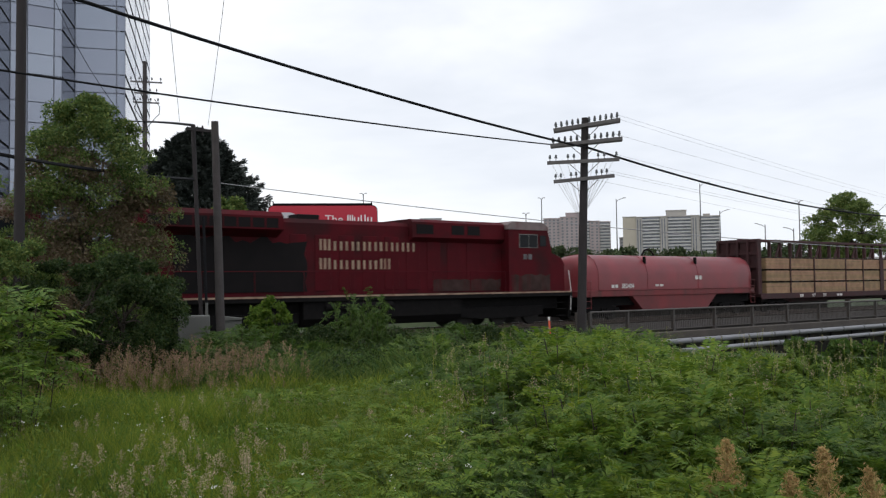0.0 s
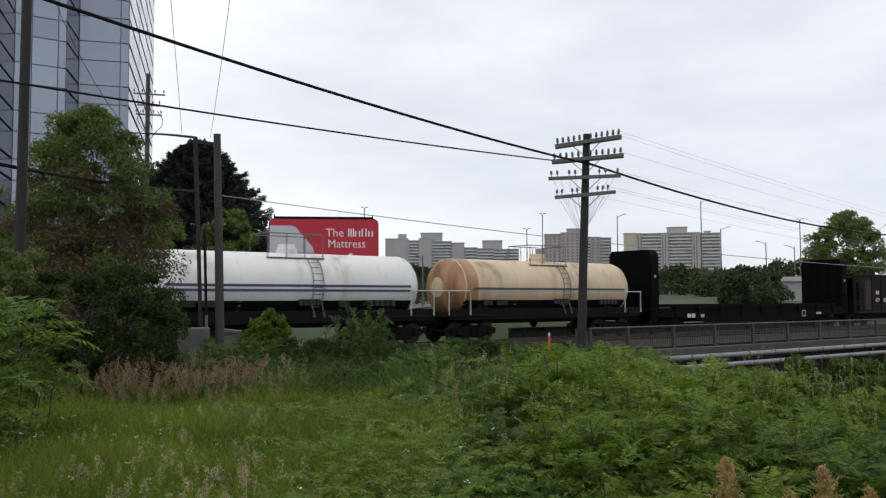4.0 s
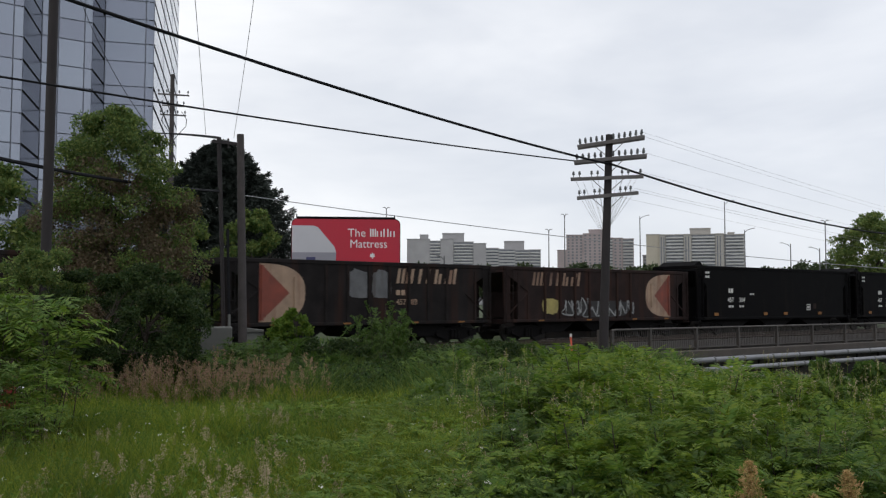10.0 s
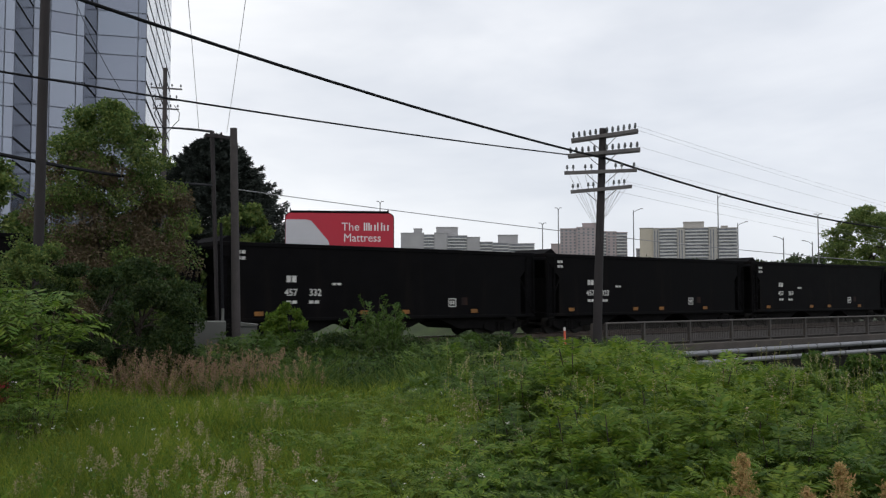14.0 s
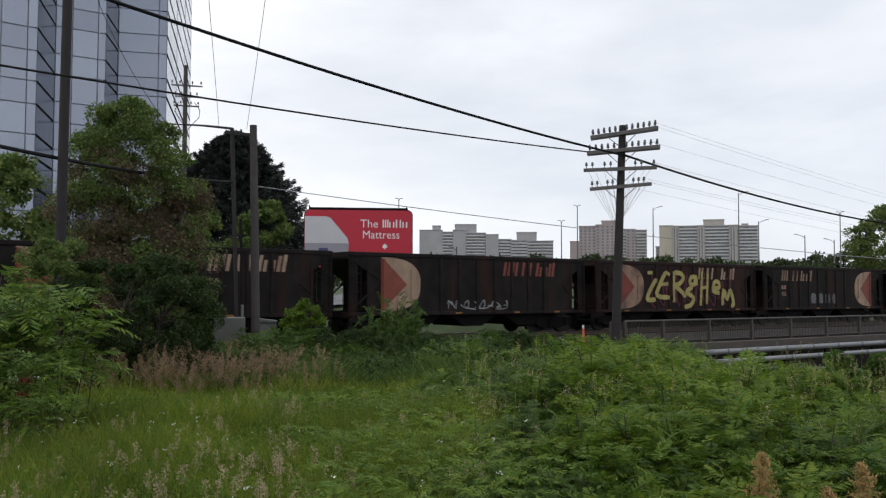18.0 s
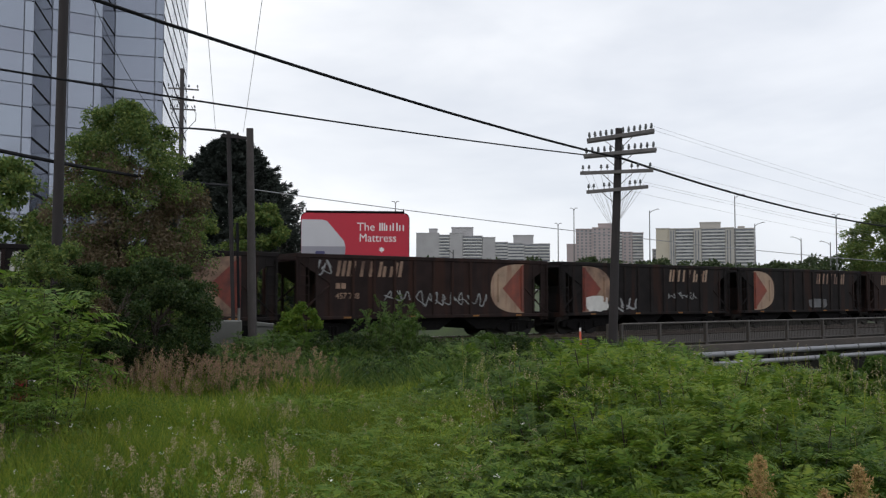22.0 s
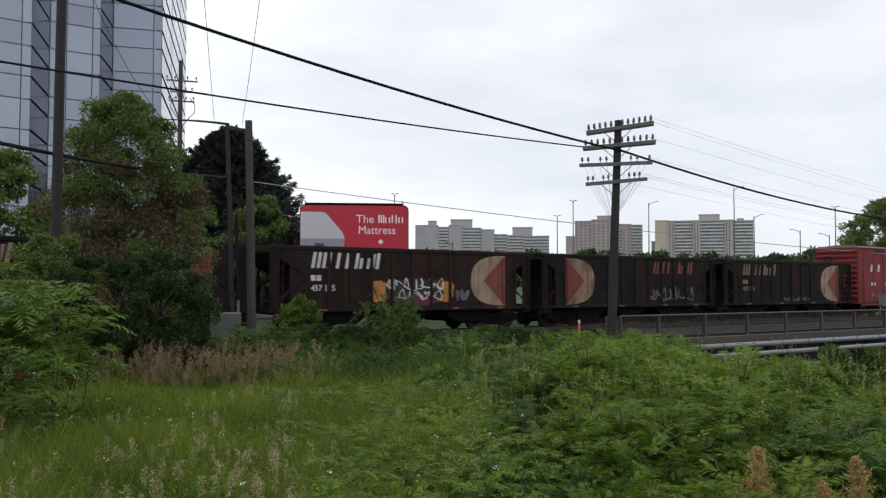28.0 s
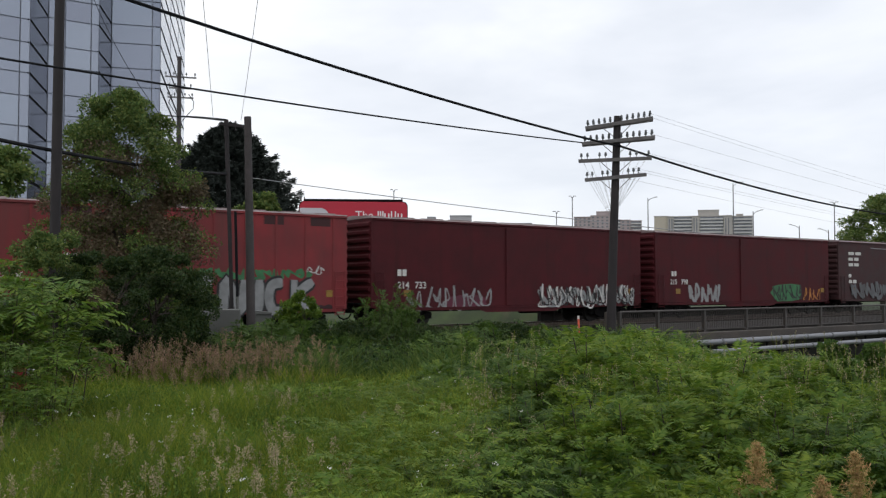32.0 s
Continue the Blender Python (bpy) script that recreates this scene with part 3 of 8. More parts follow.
# ---- glass office tower: stacked bays with a sawtooth plan ----
tower = thing("office_tower", "tall bluish mirror-glass office tower with stepped bays", "building", loc=(0, 0, 0))
TZ = 62.0


def tower_panel(p0, p1, dark, mull=(), gap=0.045, frame_mat=None):
    """A glass bay between two plan points: panes floor by floor between dark frames."""
    d = p1 - p0
    length = d.length
    d.normalize()
    nrm = Vector((d.y, -d.x, 0))
    z, k = -2.0, 0
    cols = [0.0, *mull, 1.0]
    while z < TZ:
        h = 1.49 if k % 2 else 1.98
        for a, b in zip(cols[:-1], cols[1:]):
            q0, q1 = p0 + d * (length * a + gap), p0 + d * (length * b - gap)
            vs = []
            for q in (q0, q1):
                for o in (0, -0.12):
                    for zz in (z + gap, z + h - gap):
                        vs.append((q.x + nrm.x * o, q.y + nrm.y * o, zz))
            part("pane", Geo().add(vs, [(0, 1, 3, 2), (4, 6, 7, 5), (0, 4, 5, 1), (2, 3, 7, 6), (0, 2, 6, 4), (1, 5, 7, 3)]), M_glassshade if dark else M_glasswall, tower)
        z += h
        k += 1
    core = [p0 - nrm * 0.06, p1 - nrm * 0.06, p1 - nrm * 0.4, p0 - nrm * 0.4]
    part("frame", Geo().prism([(q.x, q.y) for q in core], -3, TZ, "z"), frame_mat or M_mullion, tower)


# plan of the stepped front, from the far right corner leftwards
PLAN = [Vector((*q, 0)) for q in ((35.97, 97.58), (24.18, 70.99), (23.57, 71.20), (20.72, 72.29), (18.60, 68.00), (18.05, 68.05), (16.26, 68.09), (15.11, 68.04), (12.72, 62.21), (12.12, 62.23), (10.53, 62.11), (8.30, 61.95))]
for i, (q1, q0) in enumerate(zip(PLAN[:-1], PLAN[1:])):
    # Recessed faces take the darker glass, so their shade sits in the colour.
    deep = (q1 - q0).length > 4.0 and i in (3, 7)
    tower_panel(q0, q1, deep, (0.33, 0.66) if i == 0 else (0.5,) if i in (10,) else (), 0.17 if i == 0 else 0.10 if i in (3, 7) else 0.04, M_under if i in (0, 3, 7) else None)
back_o = [(q.x * 1.012, q.y * 1.012) for q in PLAN] + [(PLAN[-1].x - 4, PLAN[-1].y + 60), (PLAN[0].x - 4, PLAN[0].y + 18)]
part("core", Geo().prism(back_o, -3, TZ - 0.4, "z"), M_glassshade, tower)

# ---- billboard ----
BA, BB = Vector((23.8, 46.24, 0)), Vector((29.14, 43.07, 0))
bb_dir = (BB - BA).normalized()
bb = thing("billboard", "red roadside billboard on steel posts showing a pale mattress", "billboard", loc=((BA + BB) / 2)[:], rz=math.degrees(math.atan2(bb_dir.y, bb_dir.x)))
W = (BB - BA).length / 2
z0, z1 = 3.18, 6.55


def rounded(x0, x1, a, b, r, n=5):
    o = []
    for cx, cz, s in ((x1 - r, b - r, 0), (x0 + r, b - r, 90), (x0 + r, a + r, 180), (x1 - r, a + r, 270)):
        o += [(cx + r * math.cos(radians(s + 90 * i / n)), cz + r * math.sin(radians(s + 90 * i / n))) for i in range(n + 1)]
    return o


def letter_bars(geo, x, z, w, h, t, y, lean=0.0, deep=0.004):
    """Upright bars that fill the place of one letter."""
    n = 1 if w < 2.2 * t else 2 if w < 4.2 * t else 3
    gap = 0.0 if n == 1 else (w - n * t) / (n - 1)
    for k in range(n):
        a = x + k * (t + gap)
        b = a + (w if n == 1 else t)
        geo.prism([(a, z), (b, z), (b + lean * h, z + h), (a + lean * h, z + h)], y - deep, y)
    return geo


part("backing", Geo().prism(rounded(-W, W, z0, z1, 0.32), 0.0, 0.28), M_under, bb)
part("poster", Geo().prism(rounded(-W + 0.04, W - 0.04, z0 + 0.04, z1 - 0.04, 0.30), -0.012, 0.0), M_bbred, bb, "flat red printed poster")
part("mattress_top", Geo().prism([(-W + 0.05, z1 - 0.42), (-W + 1.25, z1 - 0.42), (-W + 1.5, z1 - 0.5), (-W + 2.45, z1 - 1.62), (-W + 2.55, z1 - 1.95), (-W + 0.05, z1 - 1.95)], -0.017, -0.013), M_bbpale, bb, "pale grey mattress shape")
part("mattress_side", Geo().prism([(-W + 0.05, z1 - 1.95), (-W + 2.55, z1 - 1.95), (-W + 2.5, z1 - 2.86), (-W + 0.05, z1 - 2.9)], -0.017, -0.013), M_bbgrey, bb, "mid grey mattress side")
part("mattress_label", Geo().prism(rounded(-W + 0.85, -W + 1.38, z1 - 2.48, z1 - 2.22, 0.06), -0.021, -0.018), M_bbnavy, bb)
part("lettering", write(Geo(), "The", W - 3.02, -0.014, z1 - 1.03, 0.66), M_bbwhite, bb, "white headline word")
for k, (bw, bh) in enumerate(((0.34, 0.46), (0.30, 0.33), (0.30, 0.46), (0.28, 0.33))):
    part("lettering_block", letter_bars(Geo(), W - 1.74 + 0.38 * k, z1 - 1.03, bw, bh, 0.08, -0.014), M_bbwhite, bb)
part("lettering", write(Geo(), "Mattress", W - 2.90, -0.014, z1 - 1.66, 0.66, step=0.93), M_bbwhite, bb, "white headline word")
leaf_o = [(0, 0.18), (0.05, 0.09), (0.13, 0.11), (0.10, 0.02), (0.17, -0.02), (0.07, -0.10), (0.02, -0.09), (0.02, -0.17), (-0.02, -0.17), (-0.02, -0.09), (-0.07, -0.10), (-0.17, -0.02), (-0.10, 0.02), (-0.13, 0.11), (-0.05, 0.09)]
part("leaf_emblem", Geo().prism([(W - 1.60 + a, z1 - 2.12 + b) for a, b in leaf_o], -0.018, -0.014), M_bbwhite, bb)
part("name_panel", Geo().prism(rounded(W - 2.45, W - 0.85, z0 - 0.02, z0 + 0.62, 0.05), -0.03, -0.013), M_bbnavy, bb)
part("name_blocks", bars(Geo(), W - 2.28, -0.031, z0 + 0.15, 1.25, 0.34, [(0.2, 1), (0.2, 1), (0.2, 1), (0.2, 1)], 0.07), M_bbwhite, bb)
part("top_trim", Geo().box(-W + 0.3, W - 0.3, -0.03, 0.3, z1, z1 + 0.10), M_under, bb)
for x in (-W + 0.3, W - 0.35):
    part("bracket", Geo().box(x - 0.03, x + 0.03, -0.03, 0.03, z1, z1 + 0.22), M_under, bb)
part("catwalk", Geo().box(-W - 0.2, W + 0.2, -0.75, 0.0, z0 - 0.22, z0 - 0.14), M_under, bb)
for x in (-W + 0.9, 0.95):
    part("post", Geo().tube((x, 0.35, -1.0), (x, 0.35, z0 + 0.8), 0.15, 0.15, 12), M_under, bb)
sign = thing("small_sign", "small dark sign board with white lettering blocks below the billboard", "sign", loc=(bb.location + bb_dir * 0.85)[:], rz=math.degrees(math.atan2(bb_dir.y, bb_dir.x)))
part("board", Geo().box(-1.3, 1.05, -0.1, -0.04, 2.38, 2.82), M_bbgrey, sign)
part("lettering_blocks", bars(Geo(), -0.75, -0.101, 2.47, 1.6, 0.26, [(0.10, 1)] * 8, 0.05), M_bbwhite, sign)
part("hanger", Geo().box(-1.0, -0.94, -0.1, -0.05, 2.8, 3.02).box(0.74, 0.80, -0.1, -0.05, 2.8, 3.02), M_under, sign)


# ---- poles ----
def wood_pole(name, label, foot, top, r0, r1, material):
    """A tapered pole from foot to top, both (x, y, z)."""
    p = thing(name, label, "utility pole", loc=foot)
    d = Vector(top) - Vector(foot)
    part("shaft", Geo().tube((0, 0, -0.5), d * 0.5, r0, (r0 + r1) / 2, 14).tube(d * 0.5, d, (r0 + r1) / 2, r1, 14), material, p, smooth=True)
    return p


def insulator():
    return Geo().lathe([(0.0, 0.012), (0.09, 0.014), (0.09, 0.045), (0.13, 0.05), (0.14, 0.036), (0.19, 0.04), (0.215, 0.022), (0.22, 0.006)], 8, axis="z")


INS = insulator().mesh("insulator", M_insul, True)
main_pole = wood_pole("telegraph_pole", "dark old telegraph pole with four crossarms of glass insulators", (23.30, 21.92, -0.3), (23.52, 21.70, 7.66), 0.17, 0.125, M_pole)
MP = Vector((23.30, 21.92, -0.3))
LEANV = (Vector((23.52, 21.70, 7.66)) - MP)


def on_pole(z):
    return MP + LEANV * ((z + 0.3) / LEANV.z)


ARM_ENDS = []
for (la, ra, pins, double) in (((22.75, 22.5, 7.24), (24.32, 20.8, 7.52), (0, 1, 2, 3, 4, 6, 7, 8, 9, 10, 11), True), ((22.67, 22.59, 6.70), (24.36, 20.75, 6.86), (0, 1, 2, 3, 4, 6, 7, 8, 9, 10, 11), True),
                               ((22.58, 22.67, 6.09), (24.28, 20.84, 6.13), (0, 1, 3, 4, 8, 9, 11), False), ((22.73, 22.52, 5.42), (24.17, 20.98, 5.57), (0, 1, 3, 4, 8, 9, 10), False)):
    a, b = Vector(la), Vector(ra)
    d = (b - a).normalized()
    side = d.cross(Vector((0, 0, 1))).normalized()
    up = side.cross(d)
    for off in ((-0.16, 0.16) if double else (0.16,)):
        vs = []
        for q in (a, b):
            for s in (-0.045, 0.045):
                for h in (-0.06, 0.06):
                    vs.append(q + side * (off + s) + up * h - MP)
        arm = part("crossarm", Geo().add(vs, [(0, 1, 3, 2), (4, 6, 7, 5), (0, 4, 5, 1), (2, 3, 7, 6), (0, 2, 6, 4), (1, 5, 7, 3)]), M_arm, main_pole)
        for i in pins:
            q = a + (b - a) * (0.04 + 0.92 * i / 11) + side * off + up * 0.06 - MP
            part("insulator", INS, M_insul, arm, loc=q[:])
    mid = on_pole((a.z + b.z) / 2)
    for s in (-0.55, 0.55):
        part("brace", Geo().tube(mid + d * s - side * 0.1 - MP, on_pole(mid.z - 0.52) - MP, 0.014, 0.014, 5), M_steel, main_pole)
    ARM_ENDS.append((a, b, side))
for a, b, side in ARM_ENDS[2:]:
    for f in (0.06, 0.16, 0.28, 0.38, 0.64, 0.72, 0.84, 0.92):
        part("drop_wire", Geo().tube(a + (b - a) * f - MP, on_pole(3.9 + 0.4 * f) - MP, 0.005, 0.005, 4, caps=False), M_line, main_pole)

mid_pole = wood_pole("utility_pole", "bare weathered grey wooden pole stub", (10.75, 23.68, -0.3), (10.59, 23.74, 6.52), 0.13, 0.10, M_palepole)
left_pole = wood_pole("utility_pole", "tall dark wooden pole rising through the tree", (4.50, 19.48, -0.3), (4.56, 19.50, 11.5), 0.108, 0.092, M_pole)
pole3 = wood_pole("utility_pole", "slim wooden pole with a crossarm and a black conduit", (12.15, 28.2, -0.4), (11.98, 28.58, 7.30), 0.06, 0.075, M_pole)
part("crossarm", Geo().box(-0.55, 0.42, -0.04, 0.04, 7.42, 7.52).tube((0, 0, 7.3), (0, 0, 7.62), 0.03, 0.03, 6), M_pole, pole3)
part("conduit", Geo().tube((0.12, -0.1, 0.3), (0.0, -0.06, 4.6), 0.05, 0.05, 8), M_wire, pole3)
far_pole = wood_pole("utility_pole", "far wooden power pole with crossarms and fittings", (17.06, 47.0, -0.6), (17.04, 47.01, 13.95), 0.16, 0.11, M_palepole)
for z, w in ((12.85, 0.75), (12.25, 0.55), (11.75, 0.62)):
    arm = part("crossarm", Geo().box(-w, w * 1.15, -0.04, 0.04, z + 0.57, z + 0.64), M_arm, far_pole)
    arm.rotation_euler = (0, 0, radians(facing(17, 47)))
    for x in (-w * 0.95, -w * 0.4, w * 0.45, w * 1.05):
        part("insulator", INS, M_insul, arm, loc=(x, 0, z + 0.65))
jmp = Geo().path([(0.5, 0, 12.6), (0.75, -0.1, 12.2), (0.72, -0.1, 11.8), (0.45, -0.1, 11.5), (0.05, -0.15, 11.0)], 0.02, 5)
jmp.path([(-0.4, 0, 12.5), (-0.62, -0.1, 12.0), (-0.35, -0.1, 11.6), (-0.05, -0.15, 11.2)], 0.02, 5)
part("jumper_cable", jmp, M_wire, far_pole)


# ---- cables ----
def cable(name, pts, r, material, label, over=(0.0, 1.0), n=26, group="overhead cables"):
    """A hanging line: a parabola through three points, carried on past the ends by over."""
    p0, p1, p2 = (Vector(p) for p in pts)
    k = (p1 - p0).length / ((p1 - p0).length + (p2 - p1).length)
    out = []
    for i in range(n + 1):
        t = over[0] + (over[1] - over[0]) * i / n
        out.append(p0 * ((t - k) * (t - 1) / k) + p1 * (t * (t - 1) / (k * (k - 1))) + p2 * (t * (t - k) / (1 - k)))
    return solid(name, Geo().path(out, r, 6), material, label, "cable", group=group, smooth=True)


cable("overhead_cable", ((4.78, 17.35, 7.31), (11.33, 18.85, 6.91), (23.33, 21.61, 6.60)), 0.036, M_wire, "thick black cable from the pole over the field", (-1.2, 1))
cable("overhead_cable", ((3.25, 18.72, 6.09), (12.40, 20.63, 6.34), (22.99, 22.83, 6.82)), 0.022, M_wire, "black cable from the pole past the tree", (-1.2, 1))
cable("overhead_cable", ((23.38, 21.55, 6.60), (31.02, 22.42, 5.96), (46.07, 24.12, 5.42)), 0.04, M_wire, "thick black cable running off along the track", (0, 1.8))
cable("overhead_cable", ((3.20, 18.22, 4.46), (6.27, 21.80, 4.71), (11.93, 28.40, 5.46)), 0.040, M_wire, "black cable sagging past the tree", (-1.2, 1))
cable("overhead_cable", ((19.71, 39.34, 6.65), (35.42, 35.47, 5.32), (53.71, 30.97, 4.20)), 0.02, M_line, "thin grey cable beyond the track", (-0.05, 1.8))
cable("overhead_cable", ((16.06, 44.17, 10.20), (13.33, 33.69, 8.26), (12.00, 28.58, 7.28)), 0.045, M_wire, "short cable between two wooden poles", (-0.0, 1))
cable("overhead_cable", ((15.06, 49.77, 11.06), (15.64, 46.51, 10.57), (16.06, 44.17, 10.20)), 0.03, M_wire, "short cable beyond the far pole", (-0.5, 1))
cable("overhead_cable", ((7.57, 19.48, 8.41), (9.49, 23.97, 8.21), (12.34, 30.61, 7.70)), 0.008, M_line, "thin grey wire high over the field", (-1.6, 1))
cable("overhead_cable", ((8.72, 18.99, 8.50), (10.23, 22.81, 7.96), (12.43, 28.40, 7.30)), 0.007, M_line, "thin grey wire high over the field", (-1.6, 1))
cable("overhead_cable", ((15.30, 58.02, 20.09), (16.07, 51.74, 13.66), (16.63, 47.15, 10.14)), 0.02, M_wire, "thin grey wire towards the far pole", (-0.8, 1))
for i, (arm, f, dz) in enumerate(((0, 0.85, 0.2), (0, 0.97, 0.2), (1, 0.9, 0.2), (2, 0.95, 0.2), (3, 0.3, 0.2), (3, 0.8, 0.2), (3, 0.93, 0.2))):
    a, b, side = ARM_ENDS[arm]
    p = a + (b - a) * f + Vector((0, 0, dz))
    q = p + Vector((120, 18 - i, -0.5 - 0.25 * arm))
    cable("telegraph_wire", (p, (p + q) / 2 - Vector((0, 0, 1.3)), q), 0.004, M_line, "thin grey telegraph wire on insulators", group="telegraph wires")


# ---- road lamps ----
def lamp_post(x, y, top, arm=1, double=False):
    foot = float(ground_z(x, y))
    p = thing("street_lamp", "tall thin grey street lamp", "street lamp", "street lamps", (x, y, foot), facing(x, y))
    h = top - foot
    part("pole", Geo().tube((0, 0, -0.3), (0, 0, h), 0.16, 0.09, 8), M_steel, p)
    for s in ((-1, 1) if double else (arm,)):
        reach = 0.12 if double else 0.8
        g = Geo().path([(0, 0, h - 0.6), (s * 0.7 * reach, 0, h - 0.1), (s * 2.0 * reach, 0, h + 0.25)], 0.06, 6)
        part("arm", g, M_steel, p)
        part("lamp_head", Geo().box(min(s * 1.8 * reach, s * (1.8 * reach + 0.6)), max(s * 1.8 * reach, s * (1.8 * reach + 0.6)), -0.14, 0.14, h + 0.2, h + 0.32, 0.04), M_arm, p)
    return p


for x, y, z, a, dbl in ((140.1, 142.7, 20.8, 1, True), (137.6, 145.1, 17.5, 1, True), (151.2, 130.9, 20.3, 1, False), (162.1, 117.1, 23.0, 1, False), (164.4, 113.9, 17.0, 1, False),
                        (172.8, 100.7, 18.2, 1, True), (172.2, 101.7, 12.8, -1, False), (169.3, 106.4, 13.8, -1, False), (109.5, 167.4, 22.4, 1, True), (78.0, 104.0, 8.4, -1, False)):
    lamp_post(x, y, z, a, dbl)

# traffic signals at the far crossing
for x, y, z in ((70.5, 101.0, 6.2), (80.0, 110.0, 6.0)):
    fz = float(ground_z(x, y))
    s = thing("traffic_signal", "traffic signal on a mast arm with an orange-lit head", "traffic light", "traffic signals", (x, y, fz), facing(x, y))
    part("mast", Geo().tube((0, 0, -0.3), (0, 0, z - fz), 0.12, 0.09, 8), M_steel, s)
    part("mast_arm", Geo().tube((0, 0, z - fz - 0.3), (-5.5, 0, z - fz + 0.2), 0.07, 0.05, 6), M_steel, s)
    part("signal_head", Geo().box(-5.8, -5.35, -0.18, 0.18, z - fz - 0.6, z - fz + 0.7, 0.04), M_stake, s)

# ---- road and cars beyond ----
strip("road", [(20, 92), (45, 97), (70, 104), (95, 118), (120, 150), (150, 230)], 11.0, 0.16, M_asphalt, "pale worn asphalt road")
strip("road", [(60, 101), (84, 132), (112, 172), (142, 218)], 12.0, 0.20, M_asphalt, "pale worn asphalt side road")


def parked_car(x, y, rz, k):
    c = thing("car", "small far car on the road", "car", "far cars", (x, y, float(ground_z(x, y)) + 0.21), rz)
    body = [(-2.1, 0.25), (-2.15, 0.75), (-1.9, 0.9), (-1.2, 0.95), (-0.6, 1.42), (0.9, 1.45), (1.5, 0.95), (2.1, 0.8), (2.15, 0.3)]
    part("body", Geo().prism(body, -0.85, 0.85), M_carpaint, c)
    part("glazing", Geo().prism([(-1.05, 0.97), (-0.55, 1.36), (0.85, 1.38), (1.3, 0.97)], -0.87, 0.87), M_glass, c)
    for wx in (-1.3, 1.3):
        for wy in (-0.8, 0.8):
            part("wheel", Geo().tube((wx, wy - 0.1, 0.3), (wx, wy + 0.1, 0.3), 0.3, 0.3, 12), M_under, c)
    return c


for i, (az, r) in enumerate(((-4.1, 190), (-3.2, 172), (-2.1, 150), (-3.4, 205), (-9.0, 225), (-8.6, 215), (-8.8, 240), (-2.7, 215), (-8.1, 200))):
    a = radians(53.8 - az)
    parked_car(r * math.cos(a), r * math.sin(a), 53.8 - az + (10 if i % 2 else 4), i)

# low warehouse beyond the bridge
wh = thing("warehouse", "low pale grey warehouse with a white roof edge", "building", loc=(132, 74, 2.0), rz=facing(132, 74))
part("wall", Geo().box(-14, 14, 0, 16, -3, 2.7), M_greybk, wh)
part("roof_edge", Geo().box(-14.3, 14.3, -0.3, 16.3, 2.7, 3.4), M_band, wh)
part("loading_door", Geo().box(2.0, 6.5, -0.1, 0.0, -1.5, 0.6), M_farwin, wh)

# ---- trackside cabinets, stake, fence ----
cb = thing("relay_cabinet", "pale grey metal trackside cabinet with a sloping lid", "cabinet", loc=(11.45, 24.45, -0.3), rz=facing(11.4, 24.4))
part("body", Geo().box(-0.24, 0.24, -0.2, 0.2, 0, 1.22, 0.015), M_cab, cb)
part("lid", Geo().prism([(-0.24, 1.22), (0.24, 1.22), (0.26, 1.27), (-0.26, 1.33)], -0.24, 0.24), M_cab, cb)
part("door", Geo().box(-0.2, 0.2, -0.212, -0.2, 0.1, 1.15, 0.004), M_cab, cb)
pn = thing("relay_cabinet", "low grey corrugated steel box beside the pole", "cabinet", loc=(10.75, 25.6, -0.3), rz=facing(10.7, 25.6))
part("body", Geo().box(-0.45, 0.45, -0.25, 0.25, 0, 1.35, 0.02), M_cab, pn)
for i in range(7):
    part("corrugation", Geo().box(-0.42 + i * 0.13, -0.36 + i * 0.13, -0.28, -0.25, 0.05, 1.3), M_cab, pn)
part("vent_pipe", Geo().tube((0.36, -0.1, 1.3), (0.36, -0.1, 1.72), 0.04, 0.04, 8), M_cab, pn)
stk = thing("marker_stake", "orange-red marker stake leaning by the bridge end", "stake", loc=(19.05, 19.12, -0.3))
part("stake", Geo().box(-0.055, 0.055, -0.03, 0.03, 0, 1.16, 0.01), M_stake, stk)
stk.rotation_euler = (radians(-2), radians(4), radians(45))
part("cap", Geo().box(-0.056, 0.056, -0.031, 0.031, 1.06, 1.162), M_white, stk)
cb2 = thing("concrete_post", "short grey concrete post at the railing end", "post", loc=(29.9, 28.1, -0.5))
part("post", Geo().box(-0.2, 0.2, -0.2, 0.2, 0, 1.05, 0.03), M_conc, cb2)
hy = thing("fire_hydrant", "red hydrant half hidden in the leaves", "hydrant", loc=(2.94, 14.7, 0.0))
part("barrel", Geo().lathe([(0, 0.16), (0.08, 0.16), (0.1, 0.11), (0.62, 0.11), (0.66, 0.15), (0.72, 0.14), (0.84, 0.05), (0.88, 0.03)], 14, axis="z"), M_hydrant, hy, smooth=True)
part("outlet", Geo().tube((-0.2, 0, 0.48), (0.2, 0, 0.48), 0.06, 0.06, 10), M_white, hy)
fence = thing("chain_link_fence", "grey chain-link fence panel behind the leaves", "fence", loc=(1.6, 15.6, 0.0), rz=4)
part("top_rail", Geo().tube((-2.2, 0, 1.3), (0.9, 0, 1.3), 0.025, 0.025, 8), M_steel, fence)
for x in (-2.2, -0.65, 0.9):
    part("post", Geo().tube((x, 0, -0.2), (x, 0, 1.35), 0.03, 0.03, 8), M_steel, fence)
fm = Geo()
for i in range(44):
    x = -2.2 + i * 0.07
    for s in (-1, 1):
        a, b = x, x + s * 1.25
        lo, hi = max(min(a, b), -2.2), min(max(a, b), 0.9)
        za, zb = (lo - a) / (b - a) * 1.25 + 0.03, (hi - a) / (b - a) * 1.25 + 0.03
        fm.tube((lo, 0, za), (hi, 0, zb), 0.003, 0.003, 3, caps=False)
part("mesh", fm, M_steel, fence)

